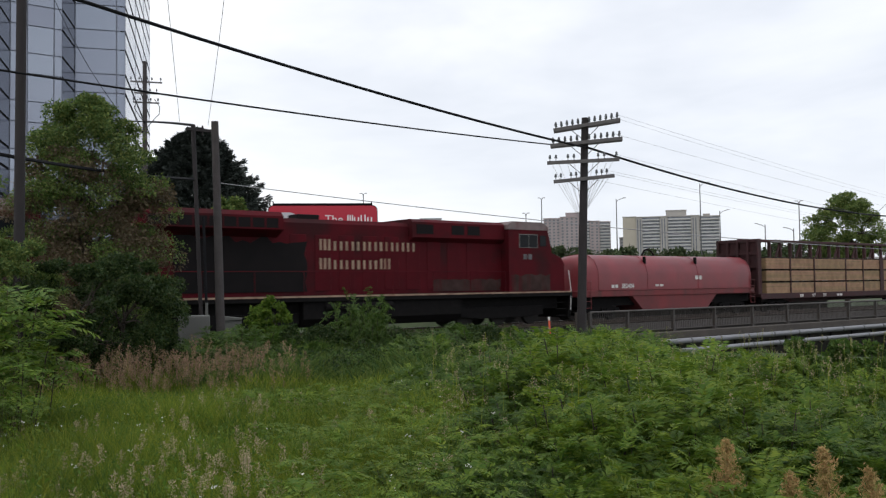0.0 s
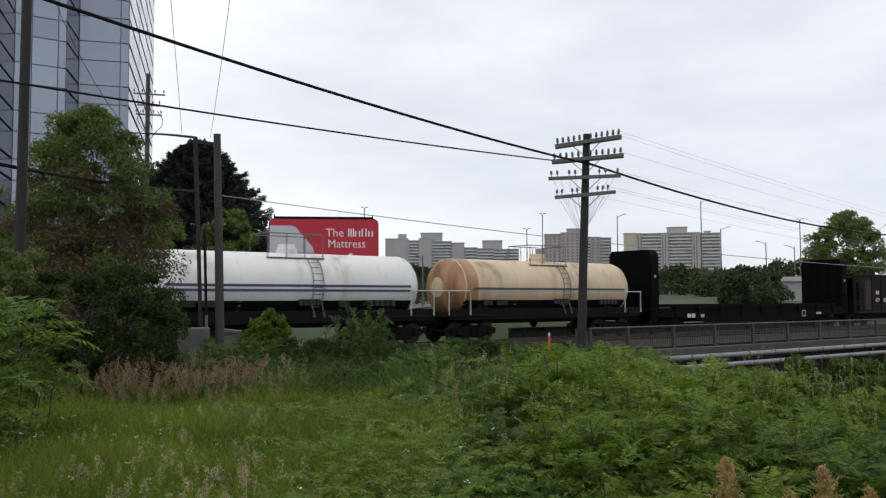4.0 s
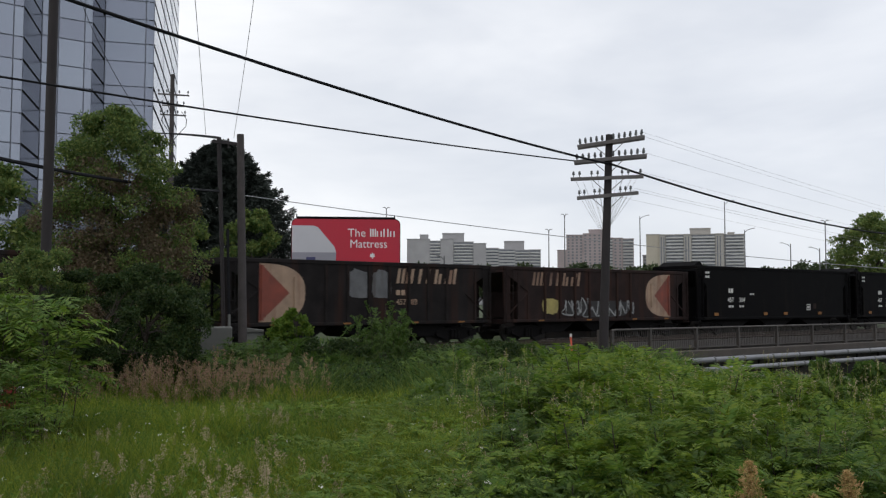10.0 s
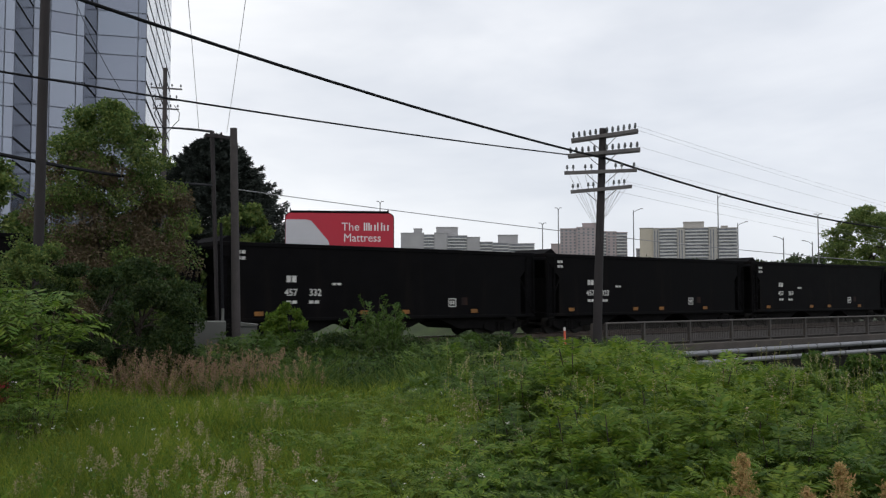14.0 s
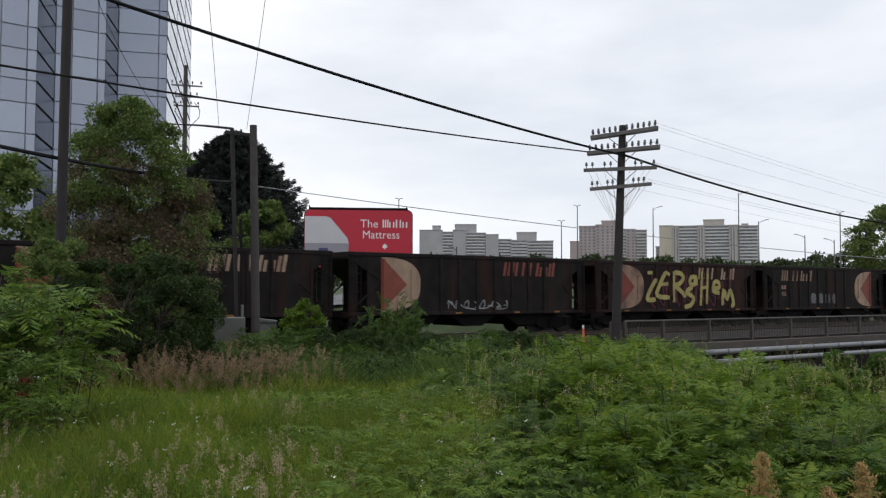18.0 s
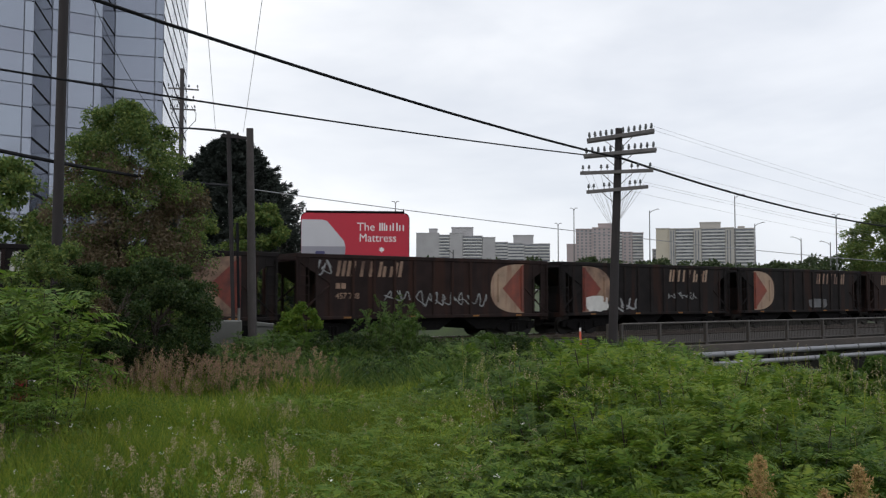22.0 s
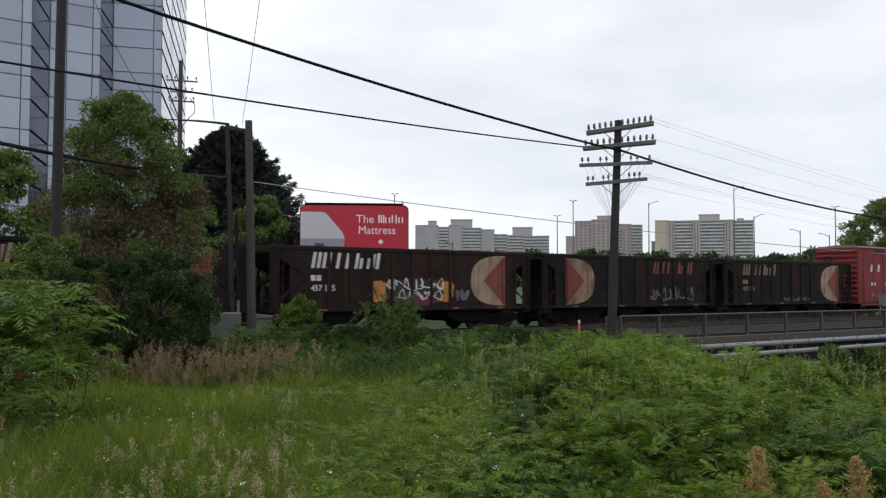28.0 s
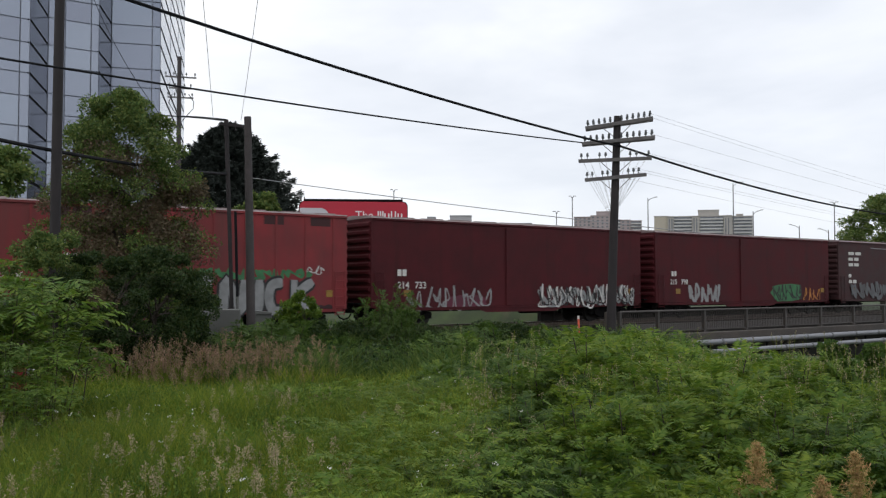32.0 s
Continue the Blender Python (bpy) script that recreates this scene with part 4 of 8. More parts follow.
gp = thing("guard_post", "pale grey weathered post at the thicket's edge", "post", loc=(10.84, 5.15, float(ground_z(10.84, 5.15))))
part("post", Geo().box(-0.05, 0.05, -0.05, 0.05, -0.3, 1.22, 0.01), M_arm, gp)
part("cap", Geo().box(-0.056, 0.056, -0.056, 0.056, 1.22, 1.25), M_arm, gp)

# ---- the train: cars are built round their own centre on the rails, x along the track, the near side at y = -1.5 ----
TRACK_Y = TRACK_C
CARS = []          # (thing, x of its centre at the start)
_cache = {}


def shared(key, make, material, smooth=False):
    if key not in _cache:
        _cache[key] = make().mesh(key, material, smooth)
    return _cache[key]


def g_side_frame():
    g = Geo()
    o = [(-1.22, 0.62), (-0.55, 0.72), (0.55, 0.72), (1.22, 0.62), (1.22, 0.36), (0.95, 0.36), (0.45, 0.20), (-0.45, 0.20), (-0.95, 0.36), (-1.22, 0.36)]
    g.prism(o, -0.09, 0.09)
    for x in (-0.88, 0.88):
        g.tube((x, -0.17, 0.46), (x, 0.0, 0.46), 0.14, 0.14, 10)
    for x in (-0.16, 0.0, 0.16):
        g.tube((x, -0.13, 0.24), (x, -0.13, 0.62), 0.075, 0.075, 8)
    return g


def g_wheel():
    return Geo().lathe([(-0.07, 0.10), (-0.07, 0.36), (-0.065, 0.45), (0.05, 0.46), (0.07, 0.485), (0.075, 0.36), (0.06, 0.14), (0.075, 0.10)], 20, axis="y")


def g_axle():
    return Geo().tube((0, -0.80, 0), (0, 0.80, 0), 0.085, 0.085, 8)


def truck(car, x, axles=(-0.88, 0.88), big=1.0):
    """A bogie: bolster with side frames, wheels and axles."""
    bol = part("truck", shared("truck", lambda: Geo().box(-0.2, 0.2, -1.05, 1.05, 0.40, 0.75, 0.03), M_under), M_under, car)
    bol.location = (x, 0, 0)
    for y, turn in ((-1.02, 0), (1.02, math.pi)):
        sf = part("side_frame", shared("side_frame", g_side_frame, M_under), M_under, bol, loc=(0, y, 0))
        sf.rotation_euler = (0, 0, turn)
        sf.scale = (big, 1, 1)
    for a in axles:
        part("axle", shared("axle", g_axle, M_wheel), M_wheel, bol, loc=(a, 0, 0.46))
        for y, turn in ((-0.76, 0), (0.76, math.pi)):
            w = part("wheel", shared("wheel", g_wheel, M_wheel, True), M_wheel, bol, loc=(a, y, 0.46))
            w.rotation_euler = (0, 0, turn)
    return bol


def couplers(car, half):
    for s in (-1, 1):
        g = Geo().box(min(s * half, s * (half - 0.75)), max(s * half, s * (half - 0.75)), -0.10, 0.10, 0.72, 0.98, 0.03)
        g.box(s * half - 0.12, s * half + 0.12, -0.17, 0.17, 0.70, 1.0, 0.05)
        g.path([(s * (half - 0.5), -0.3, 0.85), (s * (half - 0.2), -0.32, 0.45), (s * half, -0.30, 0.38)], 0.03, 6)
        part("coupler", g, M_under, car)


def ladder(car, x, y, z0, z1, mat_, w=0.40, name="ladder"):
    g = Geo()
    for a in (x - w / 2, x + w / 2):
        g.tube((a, y, z0), (a, y, z1), 0.018, 0.018, 5)
    k = int((z1 - z0) / 0.33)
    for i in range(k + 1):
        z = z0 + 0.05 + i * (z1 - z0 - 0.1) / max(1, k)
        g.tube((x - w / 2, y, z), (x + w / 2, y, z), 0.014, 0.014, 5)
    return part(name, g, mat_, car)


def handbrake(car, x, y, z, r=0.26):
    g = Geo()
    pts = [(x, y + r * math.cos(a), z + r * math.sin(a)) for a in [i * math.pi / 8 for i in range(17)]]
    g.path(pts, 0.02, 5)
    g.tube((x, y - r, z), (x, y + r, z), 0.014, 0.014, 5).tube((x, y, z - r), (x, y, z + r), 0.014, 0.014, 5)
    part("brake_wheel", g, M_under, car)


def add_car(ob, x):
    CARS.append((ob, x))
    return ob


# -- open-top hoppers with ribbed sides --
def hopper_shell(name, label, half, z0, z1, paint, cut, ribs, group, slope_in=1.45):
    """half: half the body's length; cut: how far the slope sheet's foot lies inside it."""
    car = thing(name, label, "hopper car", group)
    top = z1 - 0.16
    knee = top - 0.95
    side = [(-half + 0.05, top), (-half + 0.05, top - 0.12), (-half + cut, knee), (-half + cut, z0), (half - cut, z0), (half - cut, knee),
            (half - 0.05, top - 0.12), (half - 0.05, top)]
    part("side", Geo().prism(side, -1.47, -1.42), paint, car)
    part("side", Geo().prism(side, 1.42, 1.47), paint, car)
    foot = cut + 0.12
    inner = [(-half + 0.12, top - 0.12), (-half + cut + 0.06, knee), (-half + foot, z0 + 0.3), (-half + foot, z0 + 0.02), (half - foot, z0 + 0.02), (half - foot, z0 + 0.3),
             (half - cut - 0.06, knee), (half - 0.12, top - 0.12)]
    part("load", Geo().prism(inner, -1.42, 1.42), paint, car)
    for y in (-1.5, 1.38):
        part("top_chord", Geo().box(-half, half, y, y + 0.12, top, z1, 0.02), paint, car)
        part("side_sill", Geo().box(-half, half, y, y + 0.12, z0 - 0.14, z0, 0.02), paint, car)
    for s in (-1, 1):
        x = s * half
        part("end_chord", Geo().box(min(x, x - s * 0.12), max(x, x - s * 0.12), -1.38, 1.38, top, z1), paint, car)
        part("end_sill", Geo().box(min(x, x - s * 0.25), max(x, x - s * 0.25), -1.38, 1.38, z0 - 0.2, z0 + 0.02), paint, car)
        for y in (-1.44, 1.44):
            for dx in (0.07, cut * 0.62):
                part("end_post", Geo().box(x - s * dx - 0.05, x - s * dx + 0.05, y - 0.05, y + 0.05, z0, top - 0.1), paint, car)
            part("end_brace", Geo().tube((x - s * 0.1, y, z0 + 0.05), (x - s * cut, y, knee - 0.1), 0.035, 0.035, 6), paint, car)
        for da, db in ((0.12, 0.42), (0.86, cut)):
            if db - da > 0.1:
                part("end_panel", Geo().box(min(x - s * da, x - s * db), max(x - s * da, x - s * db), -1.435, -1.405, z0, top - 0.1), paint, car)
        part("bolster_plate", Geo().box(x - s * cut - 0.03, x - s * cut + 0.03, -0.75, 0.75, z0, z0 + 0.85), paint, car)
        ladder(car, x - s * 0.30, -1.53, z0 - 0.3, z1 - 0.1, paint)
    part("centre_sill", Geo().box(-half - 0.15, half + 0.15, -0.22, 0.22, z0 - 0.32, z0 + 0.05), M_under, car)
    n = 3
    w = (2 * (half - cut) - 1.0) / n
    for i in range(n):
        a = -(half - cut) + 0.5 + i * w
        o = [(a, z0 - 0.02), (a + w, z0 - 0.02), (a + w * 0.66, 0.38), (a + w * 0.34, 0.38)]
        part("discharge_bay", Geo().prism(o, -1.15, 1.15), M_under, car)
    rib = shared("rib_%s_%.2f" % (paint.name, z1), lambda: Geo().prism([(-0.07, -1.47), (0.07, -1.47), (0.05, -1.54), (-0.05, -1.54)], z0, top, "z"), paint)
    for x in ribs:
        part("rib", rib, paint, car, loc=(x, 0, 0))
    for s in (-1, 1):
        truck(car, s * (half - 1.75))
    couplers(car, half + 0.36)
    handbrake(car, -half - 0.05, 0.7, z1 - 0.7)
    return car


def roundel(car, x, z0, z1, flip, cream=None, red=None, k=1.0):
    """The painted end mark: a pale half disc with a red wedge, on the near side; x is its straight edge."""
    s = -1 if flip else 1
    r = (z1 - z0) / 2
    zc = (z0 + z1) / 2
    arc = [(x - s * 1.88 * k * math.sin(a) ** 0.75, zc + math.copysign(abs(math.cos(a)) ** 0.75, math.cos(a)) * r) for a in [math.pi * i / 20 for i in range(21)]]
    part("painted_disc", Geo().prism(arc, -1.474, -1.470), cream or M_cream, car, "faded cream half disc")
    wedge = [(x, zc + r * 0.97), (x - s * 0.12 * k, zc + r * 0.93), (x - s * 1.22 * k, zc), (x - s * 0.12 * k, zc - r * 0.93), (x, zc - r * 0.97)]
    for d, share, paint in ((0.12, 0.93, red or M_orange), (1.45, 0.55, cream or M_cream)):
        part("painted_rib", Geo().prism([(x - s * d * k - 0.06, -1.479), (x - s * d * k + 0.06, -1.479), (x - s * d * k + 0.045, -1.535), (x - s * d * k - 0.045, -1.535)], zc - r * share, zc + r * share, "z"), paint, car)
    part("painted_wedge", Geo().prism(wedge, -1.479, -1.475), red or M_orange, car, "faded orange-red wedge")


WORD = [(0.185, 1.0), (0.165, 1.0), (0.04, 0.0), (0.175, 1.0), (0.145, 0.70), (0.045, 0.98), (0.045, 1.06)]


def wordmark(car, x, z, w, h, paint, y=-1.472):
    for share, tall in WORD:
        if tall:
            part("letter_block", letter_bars(Geo(), x, z, w * share, h * tall, 0.135, y, 0.18), paint, car)
        x += w * (share + 0.022)


def numbers(car, words, paint=None, y=-1.472):
    for text, x, z, size in words:
        g = Geo()
        if text.startswith("#"):
            w = float(text[1:])
            bars(g, x, y, z, w, size * 0.72, [(0.42, 1.0), (0.42, 1.0)], w * 0.12)
        else:
            write(g, text, x, y, z, size, bold=0.006)
        part("stencilled_number", g, paint or M_white, car)


def soften(pts, k=4):
    """Points along a smooth curve through the given ones."""
    out = []
    n = len(pts)
    for i in range(n - 1):
        p0, p1, p2, p3 = (pts[max(0, min(n - 1, i + o))] for o in (-1, 0, 1, 2))
        for j in range(k):
            t = j / k
            out.append(tuple(0.5 * (2 * b + (c - a) * t + (2 * a - 5 * b + 4 * c - d) * t * t + (3 * b - a - 3 * c + d) * t ** 3) for a, b, c, d in zip(p0, p1, p2, p3)))
    return out + [tuple(pts[-1])]


def scrawl(car, x0, x1, z0, z1, paint, seed, r=0.035, y=-1.478, outline=None, label="sprayed scrawl"):
    """Loose sprayed strokes that cannot be read, flat on the side."""
    rnd = random.Random(seed)
    n = max(3, int((x1 - x0) / 0.42))
    pts = []
    for i in range(n):
        cx, w = x0 + (i + 0.5) * (x1 - x0) / n, (x1 - x0) / n * 0.46
        qs = [rnd.uniform(0, 0.25), rnd.uniform(0.75, 1.0), rnd.uniform(0.3, 0.6), rnd.uniform(0.0, 0.9)]
        pts += [(cx + rnd.uniform(-w, w), z0 + (z1 - z0) * q) for q in qs]
    pts = soften(pts, 4)
    vs, fs = [], []
    for i, p in enumerate(pts):
        a, b = pts[max(0, i - 1)], pts[min(len(pts) - 1, i + 1)]
        d = math.hypot(b[0] - a[0], b[1] - a[1]) or 1
        ox, oz = -(b[1] - a[1]) / d * r, (b[0] - a[0]) / d * r
        thin = 0.55 + 0.75 * abs(math.sin(i * 0.31))
        yy = y - 0.0008 * (i % 5)
        vs += [(p[0] + ox * thin, yy, p[1] + oz * thin), (p[0] - ox * thin, yy, p[1] - oz * thin)]
    m = len(vs)
    vs += [(vx, vy - 0.002, vz) for vx, vy, vz in vs]
    for i in range(len(pts) - 1):
        k = 2 * i
        fs += [(k, k + 1, k + 3, k + 2), (m + k, m + k + 2, m + k + 3, m + k + 1), (k, k + 2, m + k + 2, m + k), (k + 1, m + k + 1, m + k + 3, k + 3)]
    part("graffiti", Geo().add(vs, fs), paint, car, label)


def strokes(car, lines, r, paint, y=-1.546, label="sprayed letter"):
    """Broad sprayed strokes along lines of (x, z), one letter to a line."""
    for j, pts in enumerate(lines):
        pts = soften(pts, 4) if len(pts) > 2 else pts
        vs, fs = [], []
        for i, p in enumerate(pts):
            a, b = pts[max(0, i - 1)], pts[min(len(pts) - 1, i + 1)]
            d = math.hypot(b[0] - a[0], b[1] - a[1]) or 1
            ox, oz = -(b[1] - a[1]) / d * r, (b[0] - a[0]) / d * r
            k = 0.75 if i in (0, len(pts) - 1) else 1.05
            yy = y - 0.0008 * (i % 3) - 0.0004 * (j % 2)
            vs += [(p[0] + ox * k, yy, p[1] + oz * k), (p[0] - ox * k, yy, p[1] - oz * k)]
        m = len(vs)
        vs += [(vx, vy - 0.002, vz) for vx, vy, vz in vs]
        for i in range(len(pts) - 1):
            k = 2 * i
            fs += [(k, k + 1, k + 3, k + 2), (m + k, m + k + 2, m + k + 3, m + k + 1), (k, k + 2, m + k + 2, m + k), (k + 1, m + k + 1, m + k + 3, k + 3)]
        part("graffiti", Geo().add(vs, fs), paint, car, label)


def blot(car, x0, x1, z0, z1, paint, seed, y=-1.4725, label="patch of sprayed paint"):
    """An uneven sprayed patch."""
    rnd = random.Random(seed)
    cx, cz, n = (x0 + x1) / 2, (z0 + z1) / 2, 22
    o = []
    for i in range(n):
        a = 2 * math.pi * i / n
        k = rnd.uniform(0.82, 1.0)
        sx, sz = math.copysign(abs(math.cos(a)) ** 0.6, math.cos(a)), math.copysign(abs(math.sin(a)) ** 0.6, math.sin(a))
        o.append((cx + (x1 - x0) / 2 * k * sx, cz + (z1 - z0) / 2 * k * sz))
    part("graffiti", Geo().prism(o, y - 0.002, y), paint, car, label)


G_silver = mat("silver_spray", (0.25, 0.25, 0.25), 0.5, vary=0.2, scale=3)
G_yellow = mat("dull_yellow_spray", (0.34, 0.28, 0.09), 0.6, vary=0.25, scale=3)
G_green = mat("green_spray", (0.04, 0.16, 0.06), 0.6, vary=0.3, scale=3)
G_dark = mat("black_spray", (0.014, 0.012, 0.012), 0.6, vary=0.3, scale=3)
G_plum = mat("plum_spray", (0.10, 0.012, 0.03), 0.6, vary=0.3, scale=3)
G_orange = mat("orange_spray", (0.42, 0.17, 0.03), 0.6, vary=0.3, scale=3)
G_blue = mat("pale_blue_spray", (0.18, 0.27, 0.32), 0.6, vary=0.3, scale=3)
G_grey = mat("grey_paint_out", (0.12, 0.12, 0.125), 0.7, vary=0.3, scale=2, tint=(0.05, 0.04, 0.035), tint_amount=0.4, streak=True)

HOP_Z0, HOP_Z1 = 1.02, 3.38


def hopper(x0, x1, flip, seed, num="", fade=None, paint=None):
    """A ribbed hopper between two couplings; flip: the round mark stands at its left end."""
    half = (x1 - x0) / 2 - 0.36
    paint = paint or (M_hopper if seed % 3 else M_brown)
    ribs = [x for x in [-3.9 + 0.96 * i for i in range(9)] if not (flip and x < -2.8) and not (not flip and x > 2.8)]
    car = hopper_shell("hopper_car", "dirty black ribbed open hopper car with faded end mark", half, HOP_Z0, HOP_Z1, paint, 1.42, ribs, "ribbed hopper cars")
    e = half + 0.36 - 1.83
    white = fade or (M_wordworn if seed % 2 else M_cream)
    disc, wedge = (M_wordworn, M_redworn) if seed in (1, 6, 8, 10, 16) else (M_cream, M_orange)
    if flip:
        roundel(car, -e, 1.04, 3.2, True, disc, wedge)
        wx = x1 - (x0 + x1) / 2 - 5.33
    else:
        roundel(car, e, 1.04, 3.2, False, disc, wedge)
        wx = -(half + 0.36) + 2.05
    wordmark(car, wx, 2.54, 3.2, 0.60, white)
    if num:
        numbers(car, [("#0.45", wx, 2.06, 0.30), (num, wx, 1.68, 0.32)], white)
    g = Geo()
    for x in (-4.3, -1.2, 2.0, 4.4):
        g.box(x, x + 0.32, -1.506, -1.502, 0.92, 0.99)
    part("reflector_strip", g, M_yellow, car)
    return add_car(car, (x0 + x1) / 2), wx


def black_hopper(x0, x1, num):
    half = (x1 - x0) / 2 - 0.36
    car = hopper_shell("coal_hopper_car", "tall plain black open hopper car with white stencilled numbers", half, 0.98, 3.74, M_black, 0.85, [], "black hopper cars")
    q = -(half + 0.36) + 3.1
    numbers(car, [("#0.42", q, 2.30, 0.34), (num[:3], q - 0.08, 1.80, 0.36), (num[3:], q + 0.95, 1.80, 0.36), ("#0.45", q, 1.50, 0.16), ("#0.45", q + 0.95, 1.50, 0.16),
                  ("#0.34", -half + 0.75, 3.32, 0.16), ("#0.34", -half + 0.75, 3.10, 0.16), ("#0.42", q + 1.95, 2.2, 0.12)])
    frame_g = Geo()
    for bx in (q + 7.6,):
        for a in ((bx, bx + 0.40, 1.32, 1.36), (bx, bx + 0.40, 1.64, 1.68), (bx, bx + 0.04, 1.36, 1.64), (bx + 0.36, bx + 0.40, 1.36, 1.64)):
            frame_g.box(a[0], a[1], -1.476, -1.471, a[2], a[3])
        bars(frame_g, bx + 0.09, -1.471, 1.42, 0.22, 0.16, [(0.4, 1), (0.4, 1)], 0.04)
    part("stencilled_frame", frame_g, M_white, car)
    tags = Geo()
    for x in (q - 1.3, q + 3.2, q + 5.2, q + 8.8):
        tags.box(x, x + 0.36, -1.506, -1.502, 1.06, 1.22)
    part("reflector_strip", tags, M_yellow, car)
    part("stencilled_box", Geo().box(q + 8.3, q + 8.62, -1.476, -1.472, 1.40, 1.72), M_brown, car)
    gable = [(-0.42, 3.74), (0.42, 3.74), (0.08, 3.98), (-0.02, 3.98)]
    g = Geo().prism([(x - half + 0.55, z) for x, z in gable], -1.2, 1.2)
    part("end_gable", g, M_black, car)
    return add_car(car, (x0 + x1) / 2)


# -- boxcars --
def boxcar(x0, x1, paint, label, num, plain, door_side=0.0):
    half = (x1 - x0) / 2 - 0.55
    z0, z1 = 0.84, 4.42
    car = thing("boxcar", label, "boxcar", "boxcars")
    part("body", Geo().box(-half, half, -1.46, 1.46, z0, z1 - 0.02, 0.02), paint, car)
    sill = [(-half + 0.2, z0), (half - 0.2, z0), (half - 0.2, z0 - 0.10), (2.4, z0 - 0.14), (2.0, z0 - 0.26), (-2.0, z0 - 0.26), (-2.4, z0 - 0.14), (-half + 0.2, z0 - 0.10)]
    for y in (-1.49, 1.43):
        part("side_sill", Geo().prism(sill, y, y + 0.06), paint, car)
        part("roof_eave", Geo().box(-half, half, y - 0.01, y + 0.08, z1 - 0.10, z1, 0.015), paint, car)
    roof = [(-1.50, z1 - 0.01), (-1.45, z1 + 0.04), (0, z1 + 0.16), (1.45, z1 + 0.04), (1.50, z1 - 0.01)]
    part("roof", Geo().prism(roof, -half, half, "x"), M_roof, car)
    seam = shared("roof_seam", lambda: Geo().prism([(-1.50, z1 + 0.01), (-1.45, z1 + 0.075), (0, z1 + 0.195), (1.45, z1 + 0.075), (1.50, z1 + 0.01), (0, z1 + 0.15)], -0.04, 0.04, "x"), M_roof)
    for i in range(11):
        part("roof_seam", seam, M_roof, car, loc=(-half + 0.55 + i * (2 * half - 1.1) / 10, 0, 0))
    post = shared("side_post_" + paint.name, lambda: Geo().box(-0.035, 0.035, -1.485, -1.46, z0, z1 - 0.1), paint)
    for i in range(0 if plain else 13):
        x = -half + 0.6 + i * (2 * half - 1.2) / 12
        if abs(x - door_side) > 1.75:
            for r in (0, math.pi):
                p = part("side_post", post, paint, car)
                p.location, p.rotation_euler = (x, 0, 0) if not r else (x, 0, 0), (0, 0, r)
    for y, s in ((-1.46, -1), (1.46, 1)):
        a, b = sorted((y + s * 0.02, y + s * 0.055))
        door = part("door", Geo().box(door_side - 1.52, door_side + 1.52, a, b, z0 + 0.02, z1 - 0.16, 0.01), paint, car)
        rib = shared("door_rib_" + paint.name, lambda: Geo().prism([(-0.06, -0.085), (0, 0.0), (-0.0, 0.085), (-0.06, 0.06)], -1.40, 1.40, "x"), paint)
        for i in range(0 if plain else 12):
            r_ = part("corrugation", rib, paint, door, loc=(door_side, y + s * 0.055 + (0 if s < 0 else 0.06), 1.75 + i * 0.195))
        part("door_track", Geo().box(door_side - 3.2, door_side + 1.6, a, b + 0.02, z0 - 0.06, z0 + 0.01), paint, car)
    bar = shared("end_rib_" + paint.name, lambda: Geo().prism([(0, -0.12), (0.07, -0.05), (0.07, 0.05), (0, 0.12)], -1.38, 1.38, "y"), paint)
    for s in (-1, 1):
        for i in range(10):
            e = part("end_rib", bar, paint, car, loc=(s * half, 0, 1.28 + i * 0.32))
            e.rotation_euler = (0, 0, 0 if s > 0 else math.pi)
        part("end_platform", Geo().box(min(s * half, s * (half + 0.25)), max(s * half, s * (half + 0.25)), -0.9, 0.9, 0.98, 1.03), M_under, car)
        ladder(car, s * (half - 0.35), -1.53, 0.6, 2.3, paint)
        ladder(car, s * (half - 0.35), 1.53, 0.6, 2.3, paint)
        truck(car, s * (half - 1.95))
    part("centre_sill", Geo().box(-half - 0.2, half + 0.2, -0.25, 0.25, 0.62, z0 + 0.01), M_under, car)
    part("brake_reservoir", Geo().lathe([(-0.6, 0.05), (-0.55, 0.2), (0.55, 0.2), (0.6, 0.05)], 12, (1.2, -0.6, 0.66)), M_under, car)
    couplers(car, half + 0.55)
    for px_ in (-half + 1.55, half - 0.9):
        part("placard", Geo().box(px_, px_ + 0.34, -1.478, -1.462, 1.30, 1.56, 0.004), M_placard, car, "small yellow placard")
    handbrake(car, -half - 0.12, 0.5, 3.6, 0.28)
    numbers(car, num, M_white, y=-1.4625)
    return add_car(car, (x0 + x1) / 2)


M_roof = mat("galvanised_boxcar_roof", (0.27, 0.215, 0.21), 0.6, metal=0.1, vary=0.25, scale=1.5, tint=(0.14, 0.05, 0.045), tint_amount=0.5)


